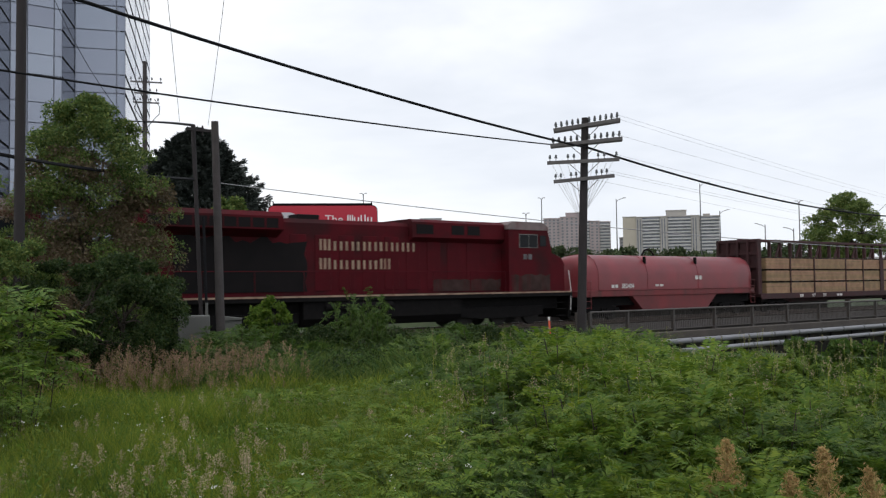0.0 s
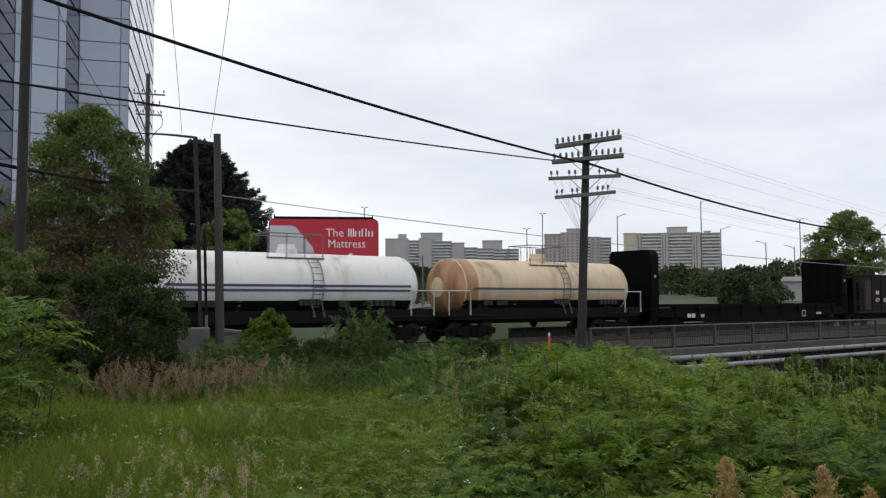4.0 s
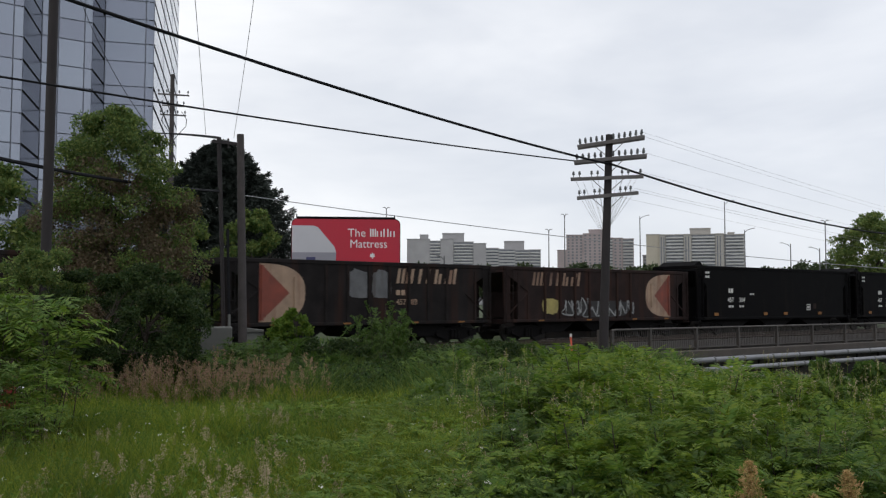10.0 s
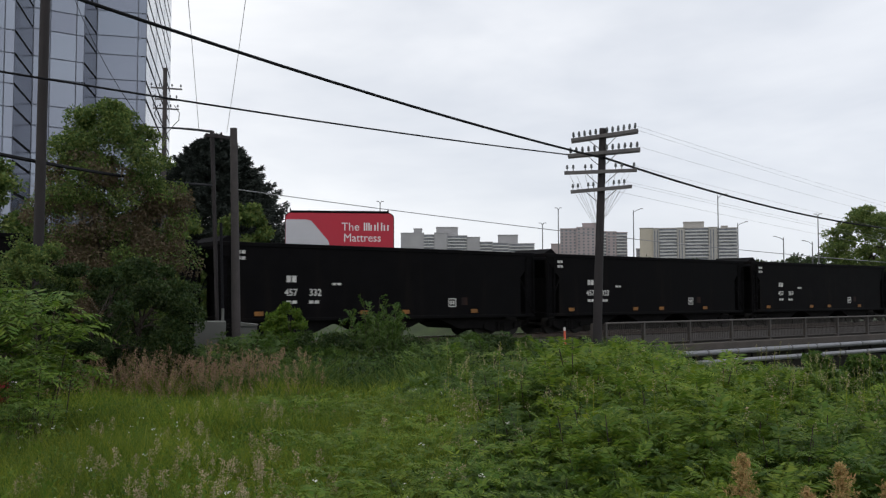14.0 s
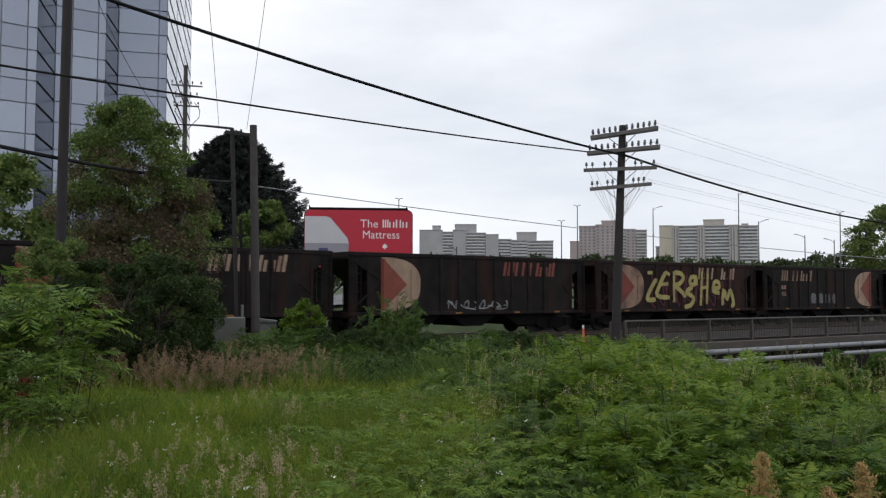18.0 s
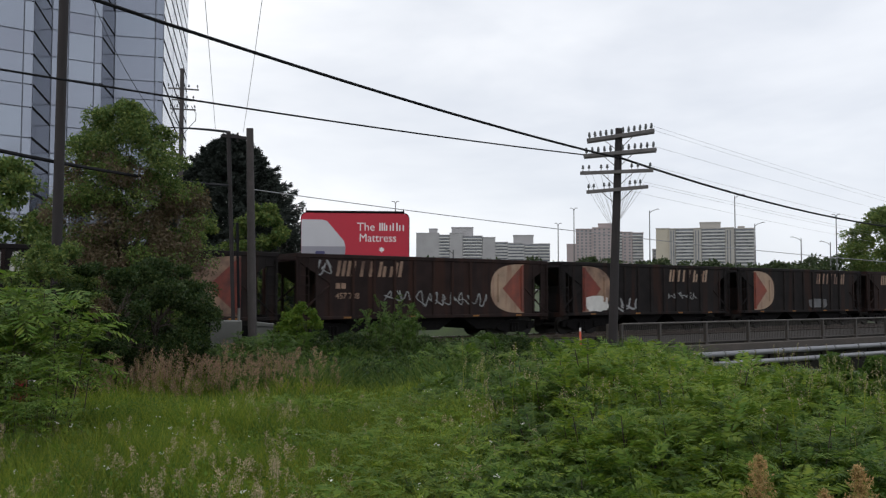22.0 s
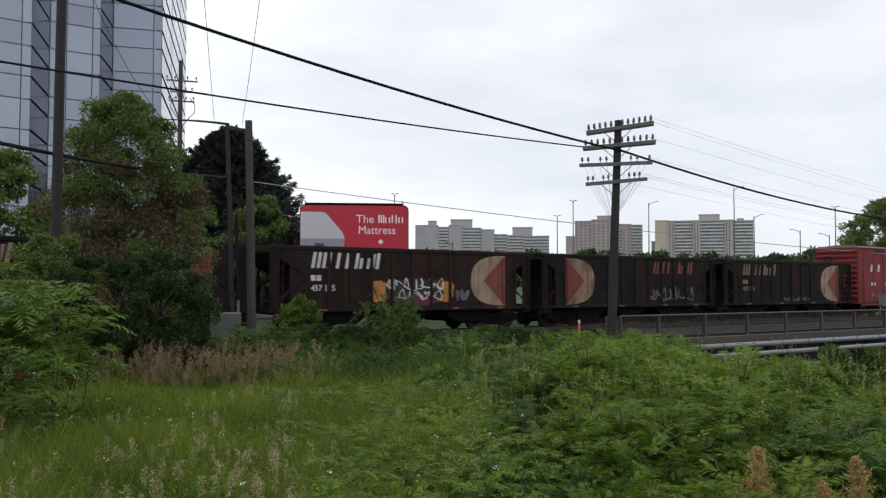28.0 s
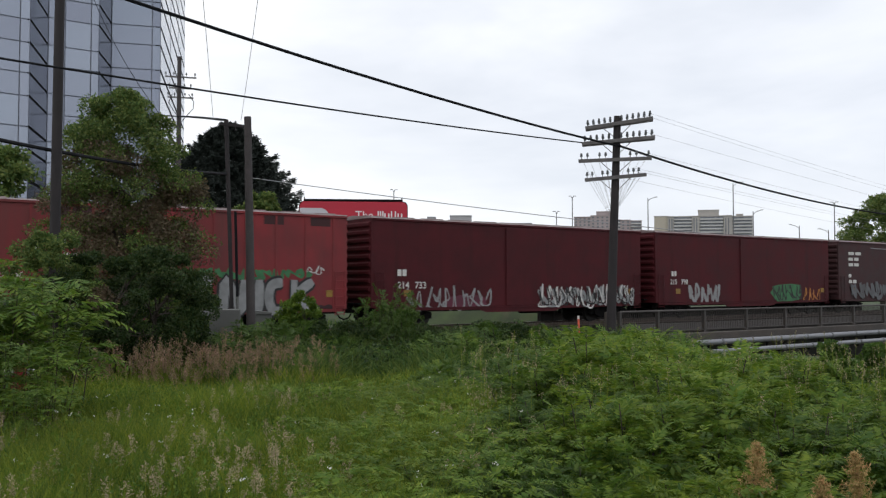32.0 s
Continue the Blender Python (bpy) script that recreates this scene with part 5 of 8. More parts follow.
# -- tank cars --
def tank_car(x0, x1, paint, label, band, seed):
    half = (x1 - x0) / 2 - 0.36
    car = thing("tank_car", label, "tank car", "tank cars")
    zc, r = 2.42, 1.30
    tl = half - 0.45
    prof = [(-tl, 0.06), (-tl + 0.02, 0.45), (-tl + 0.10, 0.80), (-tl + 0.25, 1.10), (-tl + 0.45, 1.26), (-tl + 0.62, r)]
    prof += [(x, r) for x in (-2.2, 2.2)] + [(-d, q) for d, q in reversed(prof)]
    part("tank", Geo().lathe(prof, 40, (0, 0, zc)), paint, car, smooth=True)
    for x in (-tl + 0.64, -2.2, 2.2, tl - 0.64):
        part("weld_band", Geo().lathe([(x - 0.03, r - 0.01), (x - 0.03, r + 0.008), (x + 0.03, r + 0.008), (x + 0.03, r - 0.01)], 40, (0, 0, zc)), paint, car, smooth=True)
    if seed == 2:
        part("rust_stain", Geo().lathe([(x, q * 1.003) for x, q in prof[1:6]] + [(-tl + 1.35, r * 1.003)], 40, (0, 0, zc)), M_tankrust, car, "orange-brown stained tank end", smooth=True)
    soot = Geo()
    for y in (-1, 1):
        pts = [(y * r * math.sin(a) * 1.006, zc - r * math.cos(a) * 1.006) for a in [radians(10 + 6 * i) for i in range(10)]]
        soot.prism(pts, -tl + 0.6, tl - 0.6, "x")
    part("grime_skirt", soot, M_soot, car, "black oily grime along the belly")
    stripe = Geo()
    for z in band:
        y = -math.sqrt(max(0, r * r - (z - zc) ** 2))
        stripe.box(-tl + 1.05, tl - 0.75, y - 0.012, y + 0.02, z - 0.045, z + 0.045)
    part("stripe", stripe, M_blue, car, "thin dark blue stripe")
    dome = Geo().lathe([(zc + r - 0.06, 0.42), (zc + r + 0.16, 0.42), (zc + r + 0.18, 0.36), (zc + r + 0.34, 0.34), (zc + r + 0.36, 0.1)], 20, (0.3, 0, 0), "z")
    part("manway", dome, paint, car, smooth=True)
    rail_g = Geo()
    for y in (-0.75, 0.75):
        rail_g.path([(-0.9, y, zc + 1.05), (-0.9, y, zc + r + 0.72), (1.5, y, zc + r + 0.72), (1.5, y, zc + 1.05)], 0.022, 6)
        for x in (-0.1, 0.7):
            rail_g.tube((x, y, zc + 1.05), (x, y, zc + r + 0.72), 0.02, 0.02, 6)
    for x in (-0.9, 1.5):
        rail_g.tube((x, -0.75, zc + r + 0.72), (x, 0.75, zc + r + 0.72), 0.022, 0.022, 6)
    part("platform_railing", rail_g, M_steel, car)
    part("platform", Geo().box(-0.95, 1.55, -0.82, 0.82, zc + 1.06, zc + 1.10), M_steel, car)
    lad = Geo()
    for x in (0.75, 1.2):
        lad.path([(x, -0.8, zc + 1.08)] + [(x, -r * math.sin(a) - 0.08, zc + r * math.cos(a)) for a in [radians(45 + 15 * i) for i in range(6)]] + [(x, -1.44, 1.2)], 0.02, 5)
    for i in range(8):
        a = radians(45 + 12 * i)
        lad.tube((0.75, -r * math.sin(a) - 0.08, zc + r * math.cos(a)), (1.2, -r * math.sin(a) - 0.08, zc + r * math.cos(a)), 0.015, 0.015, 5)
    part("ladder", lad, M_steel, car)
    part("underframe", Geo().box(-half, half, -0.45, 0.45, 0.78, 1.24, 0.03), M_under, car)
    for y in (-1.36, 1.28):
        part("side_sill", Geo().box(-half + 0.1, half - 0.1, y, y + 0.08, 0.98, 1.46, 0.01), M_under, car)
    for s in (-1, 1):
        x = s * half
        part("end_platform", Geo().box(min(x, x - s * 2.6), max(x, x - s * 2.6), -1.40, 1.40, 1.10, 1.22, 0.02), M_under, car)
        part("saddle", Geo().prism([(-1.2, 1.2), (1.2, 1.2), (1.05, 1.75), (-1.05, 1.75)], x - s * 2.2 - 0.3, x - s * 2.2 + 0.3, "x"), M_under, car)
        hr = Geo()
        hr.path([(x - s * 0.05, -1.38, 1.2), (x - s * 0.05, -1.38, 2.25), (x - s * 1.25, -1.38, 2.25), (x - s * 1.25, -1.38, 1.2)], 0.025, 6)
        hr.path([(x - s * 0.05, -1.38, 2.25), (x - s * 0.05, 1.38, 2.25), (x - s * 0.05, 1.38, 1.2)], 0.025, 6)
        part("handrail", hr, M_white, car)
        truck(car, s * (half - 1.7))
    couplers(car, half + 0.36)
    part("bottom_outlet", Geo().lathe([(0.55, 0.12), (0.75, 0.2), (1.15, 0.2)], 12, (0, 0, 0), "z"), M_under, car)
    g = Geo()
    for x, w, z in ((-tl + 1.7, 0.55, 1.62), (-tl + 2.5, 0.7, 1.62), (0.2, 1.0, 1.66), (2.0, 0.5, 1.6), (3.4, 1.4, 1.62)):
        y = -math.sqrt(r * r - (z + 0.1 - zc) ** 2) - 0.10
        bars(g, x, y + 0.05, z, w, 0.24, [(0.14, 1)] * 5, w * 0.05, t=0.1)
    part("stencilled_number", g, G_dark, car, "dark stencilled marks")
    return add_car(car, (x0 + x1) / 2)


# -- flat cars --
def lumber_car(x0, x1):
    half = (x1 - x0) / 2 - 0.36
    car = thing("lumber_flatcar", "brown centre-beam flatcar stacked with three tiers of sawn lumber", "flatcar")
    part("deck", Geo().box(-half, half, -1.42, 1.42, 0.92, 1.10, 0.02), M_bulk, car)
    part("fish_belly_sill", Geo().prism([(-half + 0.3, 0.92), (half - 0.3, 0.92), (half - 3.6, 0.55), (-half + 3.6, 0.55)], -0.35, 0.35), M_bulk, car)
    for y in (-1.45, 1.39):
        part("side_sill", Geo().box(-half, half, y, y + 0.06, 0.80, 1.12, 0.01), M_bulk, car)
    for s in (-1, 1):
        x = s * half
        a, b = sorted((x, x - s * 0.16))
        bk = part("bulkhead", Geo().box(a, b, -1.42, 1.42, 1.10, 4.38, 0.02), M_bulk, car, "ribbed oxide brown end bulkhead")
        for y in (-1.36, -0.7, 0.0, 0.7, 1.36):
            part("bulkhead_post", Geo().box(min(x, x + s * 0.22) , max(x, x + s * 0.22), y - 0.07, y + 0.07, 1.1, 4.36, 0.01), M_bulk, bk)
        for z in (1.9, 2.7, 3.5, 4.25):
            part("bulkhead_bar", Geo().box(min(x, x + s * 0.14), max(x, x + s * 0.14), -1.36, 1.36, z - 0.06, z + 0.06), M_bulk, bk)
        g = Geo().prism([(x - s * 0.16, 4.38), (x - s * 2.1, 4.38), (x - s * 2.1, 4.1), (x - s * 0.5, 3.3), (x - s * 0.16, 3.3)], -0.06, 0.06)
        part("gusset", g, M_bulk, car)
        truck(car, s * (half - 2.2))
    part("top_chord", Geo().box(-half + 0.1, half - 0.1, -0.16, 0.16, 4.28, 4.44, 0.02), M_bulk, car)
    n = 18
    for i in range(n + 1):
        x = -half + 0.9 + i * (2 * half - 1.8) / n
        part("post", Geo().box(x - 0.08, x + 0.08, -0.09, 0.09, 1.1, 4.28), M_bulk, car)
        if i % 2:
            br = Geo().prism([(x - 0.06, 4.28), (x + 0.06, 4.28), (x - 0.55, 3.2), (x - 0.67, 3.2)], -0.05, 0.05)
            part("brace", br, M_bulk, car)
    cuts = [0.0, 2.58, 5.25, 9.04, 11.26, 13.72, 15.8, 17.95, 21.8]
    rnd = random.Random(4)
    for k in range(3):
        z = 1.13 + k * 0.735
        for a, b in zip(cuts[:-1], cuts[1:]):
            xa, xb = -half + 0.62 + a * (2 * half - 0.84) / 21.8, -half + 0.62 + b * (2 * half - 0.84) / 21.8
            for y0, y1 in ((-1.40, -0.2), (0.2, 1.40)):
                dz, ins = rnd.uniform(-0.01, 0.01), rnd.uniform(0, 0.05)
                bundle = part("lumber_bundle", Geo().box(xa + 0.06, xb - 0.06, min(y0, y1) + 0.03, max(y0, y1) - 0.03, z, z + 0.62 + dz), M_wood, car)
                if y0 < 0:
                    for r_ in range(7):
                        d = rnd.uniform(0, 0.03)
                        part("board", Geo().box(xa + 0.05 + rnd.uniform(0, 0.05), xb - 0.05 - rnd.uniform(0, 0.05), y0 + d, y0 + 0.08, z + r_ * 0.09, z + r_ * 0.09 + 0.085), M_wood, bundle)
            st = Geo()
            for x in (xa + 0.5, (xa + xb) / 2, xb - 0.5):
                st.box(x - 0.05, x + 0.05, -1.38, 1.38, z + 0.63, z + 0.72)
            part("spacer", st, M_tie, car)
    strap = shared("tie_strap", lambda: Geo().box(-0.06, 0.06, -1.425, -1.40, 1.1, 3.34), M_bulk)
    for a in cuts[1:-1]:
        part("strap", strap, M_bulk, car, loc=(-half + 0.62 + a * (2 * half - 0.84) / 21.8, 0, 0))
    wx = -half + 0.62 + 13.72 * (2 * half - 0.84) / 21.8
    part("side_stake", Geo().box(wx - 0.26, wx + 0.26, -1.445, -1.405, 1.0, 3.36, 0.01), M_bulk, car, "broad rusty side stake")
    numbers(car, [("#0.4", -half + 4.2, 0.86, 0.24), ("977", -half + 5.6, 0.86, 0.26), ("390", -half + 6.9, 0.86, 0.26), ("#0.7", -half + 8.6, 0.86, 0.2)], y=-1.452)
    couplers(car, half + 0.36)
    return add_car(car, (x0 + x1) / 2)


def bulkhead_flat(x0, x1):
    half = (x1 - x0) / 2 - 0.36
    car = thing("bulkhead_flatcar", "empty black bulkhead flatcar with tall boxed end walls", "flatcar")
    part("deck", Geo().box(-half, half, -1.42, 1.42, 1.22, 1.40, 0.02), M_black, car)
    sill = [(-half, 1.22), (half, 1.22), (half, 0.92), (half - 3.4, 0.86), (half - 4.6, 0.58), (-half + 4.6, 0.58), (-half + 3.4, 0.86), (-half, 0.92)]
    for y in (-1.46, 1.40):
        part("side_sill", Geo().prism(sill, y, y + 0.06), M_black, car)
        part("side_rail", Geo().box(-half + 1.6, half - 1.6, y, y + 0.06, 1.40, 1.58), M_black, car)
    for i in range(9):
        x = -half + 2.0 + i * (2 * half - 4.0) / 8
        part("stake_pocket", Geo().box(x - 0.08, x + 0.08, -1.52, -1.46, 1.0, 1.5, 0.01), M_black, car)
    part("centre_sill", Geo().box(-half - 0.2, half + 0.2, -0.3, 0.3, 0.6, 1.25), M_under, car)
    for s in (-1, 1):
        x = s * half
        o = [(-1.42, 1.4), (1.42, 1.4), (1.42, 4.18), (1.22, 4.46), (-1.22, 4.46), (-1.42, 4.18)]
        a, b = sorted((x - s * 0.04, x - s * 0.68))
        bk = part("bulkhead", Geo().prism(o, a, b, "x"), M_black, car, "tall boxed black bulkhead")
        for y in (-1.0, -0.35, 0.35, 1.0):
            part("bulkhead_post", Geo().box(x - s * 0.68 - 0.05, x - s * 0.68 + 0.05, y - 0.06, y + 0.06, 1.4, 4.4), M_black, bk)
        part("bulkhead_edge", Geo().box(a + 0.02, a + 0.14, -1.45, -1.42, 1.4, 4.15), M_black, bk)
        part("marker", Geo().box(b - 0.35, b - 0.22, -1.426, -1.421, 3.0, 3.12), M_white, bk)
        truck(car, s * (half - 1.9))
        ladder(car, x - s * 0.3, -1.5, 0.6, 2.2, M_black)
    numbers(car, [("#0.7", -half + 3.0, 0.86, 0.3), ("#0.3", -half + 4.2, 0.86, 0.24), ("#0.6", half - 4.0, 0.90, 0.18)], y=-1.462)
    fg = Geo()
    for a in ((-0.2, 0.2, 0.78, 0.82), (-0.2, 0.2, 1.12, 1.16), (-0.2, -0.16, 0.82, 1.12), (0.16, 0.2, 0.82, 1.12)):
        fg.box(a[0] + 4.6, a[1] + 4.6, -1.466, -1.461, a[2], a[3])
    part("stencilled_frame", fg, M_white, car)
    couplers(car, half + 0.36)
    return add_car(car, (x0 + x1) / 2)


def coil_car(x0, x1):
    half = (x1 - x0) / 2 - 0.36
    car = thing("coil_car", "red coil steel car with a rounded full-length hood", "coil car")
    prof = [(-1.46, 1.5), (-1.46, 2.3), (-1.36, 2.72), (-1.12, 3.05), (-0.75, 3.25), (0, 3.32), (0.75, 3.25), (1.12, 3.05), (1.36, 2.72), (1.46, 2.3), (1.46, 1.5)]
    hl = half - 0.35
    hood = part("hood", Geo().prism(prof, -hl + 0.7, hl, "x"), M_coil, car, "pinkish red rounded hood", smooth=True)
    rings = [(-hl + 0.7, 1.0), (-hl + 0.38, 0.94), (-hl + 0.12, 0.80), (-hl, 0.58)]
    vs, fs, n = [], [], len(prof)
    for x, k in rings:
        vs += [(x, y * k, 1.5 + (z - 1.5) * (0.35 + 0.65 * k)) for y, z in prof]
    for i in range(len(rings) - 1):
        fs += [(i * n + j, i * n + (j + 1) % n, (i + 1) * n + (j + 1) % n, (i + 1) * n + j) for j in range(n)]
    fs.append(tuple(range((len(rings) - 1) * n, len(rings) * n)))
    part("hood_end", Geo().add(vs, fs), M_coil, car, smooth=True)
    for x in (-hl + 0.72, -2.4, 1.9, hl - 0.05):
        part("hood_band", Geo().prism([(y * 1.012, 1.5 + (z - 1.5) * 1.01) for y, z in prof], x - 0.04, x + 0.04, "x"), M_coil, hood)
    hook = Geo().path([(-1.1, 0, 3.30), (-0.85, 0, 3.62), (-0.55, 0, 3.68), (-0.25, 0, 3.55), (0.0, 0, 3.30)], 0.05, 6)
    part("lifting_bracket", hook, M_under, car)
    for x in (-2.4, 1.9):
        part("lifting_lug", Geo().box(x - 0.05, x + 0.05, -1.32, -1.18, 2.85, 3.22), M_under, car)
    part("sill", Geo().box(-half, half, -1.44, 1.44, 1.18, 1.5, 0.03), M_red, car)
    part("underframe", Geo().box(-half + 0.1, half - 0.1, -1.1, 1.1, 0.72, 1.17), M_under, car)
    belly = [(-3.6, 1.2), (3.6, 1.2), (2.7, 0.42), (-2.7, 0.42)]
    part("trough", Geo().prism(belly, -1.40, 1.40), M_red, car, "deep red trough between the bogies")
    for s in (-1, 1):
        truck(car, s * (half - 1.75))
        ladder(car, s * (half - 0.25), -1.5, 0.6, 2.0, M_red)
    couplers(car, half + 0.36)
    numbers(car, [("#0.5", -half + 2.0, 1.62, 0.22), ("382404", -half + 2.75, 1.60, 0.32), ("#0.7", -half + 5.4, 1.66, 0.16), ("#0.6", 1.6, 2.0, 0.3)], y=-1.464)
    return add_car(car, (x0 + x1) / 2)


def gondola(x0, x1):
    half = (x1 - x0) / 2 - 0.36
    ribs = [-6.4 + 1.28 * i for i in range(11)]
    car = hopper_shell("gondola_car", "long dark brown-black ribbed gondola car with a rusty corner panel", half, 1.0, 3.50, M_hopper, 1.3, ribs, "")
    q = -half + 3.0
    numbers(car, [("#0.42", q, 2.15, 0.34), ("429", q - 0.1, 1.65, 0.36), ("050", q + 1.0, 1.65, 0.36)])
    part("painted_panel", Geo().box(-half + 1.55, -half + 2.45, -1.476, -1.4705, 1.1, 3.1), M_bulk, car, "faded rusty end panel")
    return add_car(car, (x0 + x1) / 2)


# -- locomotive --
def ragged(x0, x1, z0, z1, seed):
    """Outline of a patch with a straight foot and uneven other edges."""
    rnd = random.Random(seed)
    n = max(6, int((x1 - x0) / 0.3))
    top = [(x1 - (x1 - x0) * i / n, z1 - rnd.uniform(0, 0.16) * (z1 - z0)) for i in range(n + 1)]
    left = [(x0 + rnd.uniform(0, 0.10), z1 - (z1 - z0) * i / 6) for i in range(1, 6)]
    right = [(x1 - rnd.uniform(0, 0.16), z0 + (z1 - z0) * i / 6) for i in range(1, 5)]
    return [(x0, z0), (x1, z0)] + right + top + left


def locomotive(x1, facing=1, detail=True):
    """A road diesel; its coupling at the cab end stands at x1."""
    L = 22.3
    car = thing("locomotive", "dirty dark red diesel locomotive with long hood and pale lettering", "locomotive", "locomotives")
    h = L / 2 - 0.45
    part("frame", Geo().box(-h, h, -1.46, 1.46, 1.28, 1.52, 0.02), M_under, car)
    part("walkway_edge", Geo().box(-h + 0.1, h - 0.1, -1.475, -1.455, 1.45, 1.52), M_cream, car, "pale walkway edge stripe")
    part("walkway_edge", Geo().box(-h + 0.1, h - 0.1, 1.455, 1.475, 1.44, 1.53), M_white, car)
    hood = [(-0.95, 1.52), (-0.95, 4.35), (-0.80, 4.52), (0.80, 4.52), (0.95, 4.35), (0.95, 1.52)]
    part("long_hood", Geo().prism(hood, -h + 0.7, 6.65, "x"), M_locored, car)
    rad = [(-0.95, 3.75), (-1.50, 4.02), (-1.50, 4.52), (-1.30, 4.70), (1.30, 4.70), (1.50, 4.52), (1.50, 4.02), (0.95, 3.75)]
    part("radiator", Geo().prism(rad, -h + 0.35, -h + 5.9, "x"), M_locored, car, "overhanging radiator section")
    grille = Geo()
    for i in range(9):
        grille.box(-h + 0.7 + i * 0.56, -h + 1.2 + i * 0.56, -1.508, -1.50, 4.08, 4.44)
    part("radiator_grille", grille, M_soot, car)
    part("engine_doors", Geo().prism(ragged(-8.9, -3.5, 1.68, 3.85, 5), -0.985, -0.955), M_soot, car, "sooty dark engine doors")
    door = shared("hood_door", lambda: Geo().box(-0.36, 0.36, -0.975, -0.952, 1.7, 3.9, 0.01), M_locored)
    for i in range(9):
        part("hood_door", door, M_locored, car, loc=(-3.9 + i * 1.1, 0, 0))
    part("intake_box", Geo().prism([(-0.95, 3.7), (-1.22, 3.9), (-1.22, 4.55), (-1.0, 4.68), (1.0, 4.68), (1.22, 4.55), (1.22, 3.9), (0.95, 3.7)], 1.4, 6.6, "x"), M_locored, car)
    vents = Geo()
    for x0_, x1_ in ((1.6, 2.5), (3.5, 4.2), (4.4, 5.1)):
        vents.box(x0_, x1_, -1.232, -1.218, 4.05, 4.45)
    part("intake_vent", vents, M_soot, car)
    part("exhaust_stack", Geo().box(-3.6, -2.6, -0.4, 0.4, 4.5, 4.74, 0.03), M_soot, car)
    part("roof_fan_cover", Geo().box(-6.0, -4.4, -0.8, 0.8, 4.5, 4.66, 0.05), M_soot, car)
    cab = [(6.6, 1.52), (6.6, 4.56), (6.75, 4.66), (8.75, 4.66), (9.05, 4.5), (9.3, 3.5), (9.3, 1.52)]
    part("cab", Geo().prism(cab, -1.48, 1.48), M_locored, car)
    part("cab_roof", Geo().prism([(6.57, 4.36), (6.59, 4.57), (6.8, 4.73), (8.75, 4.73), (9.08, 4.52), (9.12, 4.36)], -1.50, 1.50), M_cabroof, car, "dusty pale grey cab roof")
    for xa, xb, za, zb, y in ((6.7, 9.2, 1.56, 2.35, -1.486), (2.6, 6.55, 1.60, 2.15, -0.980)):
        part("grime_panel", Geo().prism(ragged(xa, xb, za, zb, 8), y, y + 0.008), M_grime, car, "grey-brown road grime along the foot")
    nose = [(9.3, 1.52), (9.3, 3.42), (10.15, 3.1), (10.35, 2.8), (10.35, 1.52)]
    part("nose", Geo().prism(nose, -1.28, 1.28), M_locored, car)
    for y in (-1.485, 1.485):
        a, b = sorted((y, y + math.copysign(0.012, y)))
        wf = part("cab_window_frame", Geo().box(7.24, 8.42, a, b, 3.53, 4.16, 0.005), M_cab, car)
        part("cab_window", Geo().box(7.28, 7.81, a - 0.01, b + 0.01, 3.56, 4.13), M_glass, wf)
        part("cab_window", Geo().box(7.85, 8.38, a - 0.01, b + 0.01, 3.56, 4.13), M_glass, wf)
        part("cab_window", Geo().box(8.55, 8.95, a, b, 3.62, 4.12), M_glass, car)
    part("windscreen", Geo().prism([(9.07, 4.42), (9.10, 4.43), (9.32, 3.58), (9.29, 3.57)], -1.2, 1.2), M_glass, car)
    part("headlight", Geo().lathe([(10.30, 0.12), (10.38, 0.12), (10.38, 0.05)], 12, (0, 0, 2.55)), M_white, car)
    part("underframe", Geo().box(-h + 0.6, h - 0.6, -1.0, 1.0, 0.70, 1.28), M_under, car)
    part("fuel_tank", Geo().prism([(-1.35, 1.28), (-1.35, 0.62), (-1.05, 0.30), (1.05, 0.30), (1.35, 0.62), (1.35, 1.28)], -3.9, 3.9, "x"), M_under, car)
    part("air_reservoir", Geo().lathe([(-3.0, 0.05), (-2.95, 0.19), (0.2, 0.19), (0.25, 0.05)], 12, (0, -1.30, 1.08)), M_under, car)
    for s in (-1, 1):
        x = s * (h - 0.05)
        part("pilot", Geo().prism([(-1.4, 1.3), (1.4, 1.3), (1.25, 0.25), (-1.25, 0.25)], x - 0.1, x + 0.1, "x"), M_under, car)
        for y in (-1.4, 1.4):
            st = Geo()
            for z in (0.35, 0.66, 0.97, 1.28):
                st.box(x - s * 0.75 - 0.3, x - s * 0.75 + 0.3, y - 0.1, y + 0.1, z, z + 0.03)
            part("steps", st, M_under, car)
        hr = Geo().path([(x, -1.35, 0.6), (x, -1.42, 1.5), (x - s * 0.15, -1.42, 2.5)], 0.025, 6)
        part("handrail", hr, M_white, car)
        bol = part("truck", Geo().box(s * 6.5 - 0.3, s * 6.5 + 0.3, -1.0, 1.0, 0.55, 1.0), M_under, car)
        for y in (-1.06, 1.06):
            o = [(s * 6.5 - 2.5, 0.85), (s * 6.5 + 2.5, 0.85), (s * 6.5 + 2.5, 0.45), (s * 6.5 + 1.4, 0.36), (s * 6.5 - 1.4, 0.36), (s * 6.5 - 2.5, 0.45)]
            part("side_frame", Geo().prism(o, y - 0.1, y + 0.1), M_under, bol)
        for a in (-2.0, 0.0, 2.0):
            for y in (-0.76, 0.76):
                wl = part("wheel", shared("wheel", g_wheel, M_wheel, True), M_wheel, bol, loc=(s * 6.5 + a, y, 0.52))
                wl.rotation_euler = (0, 0, 0 if y < 0 else math.pi)
                wl.scale = (1.13, 1, 1.13)
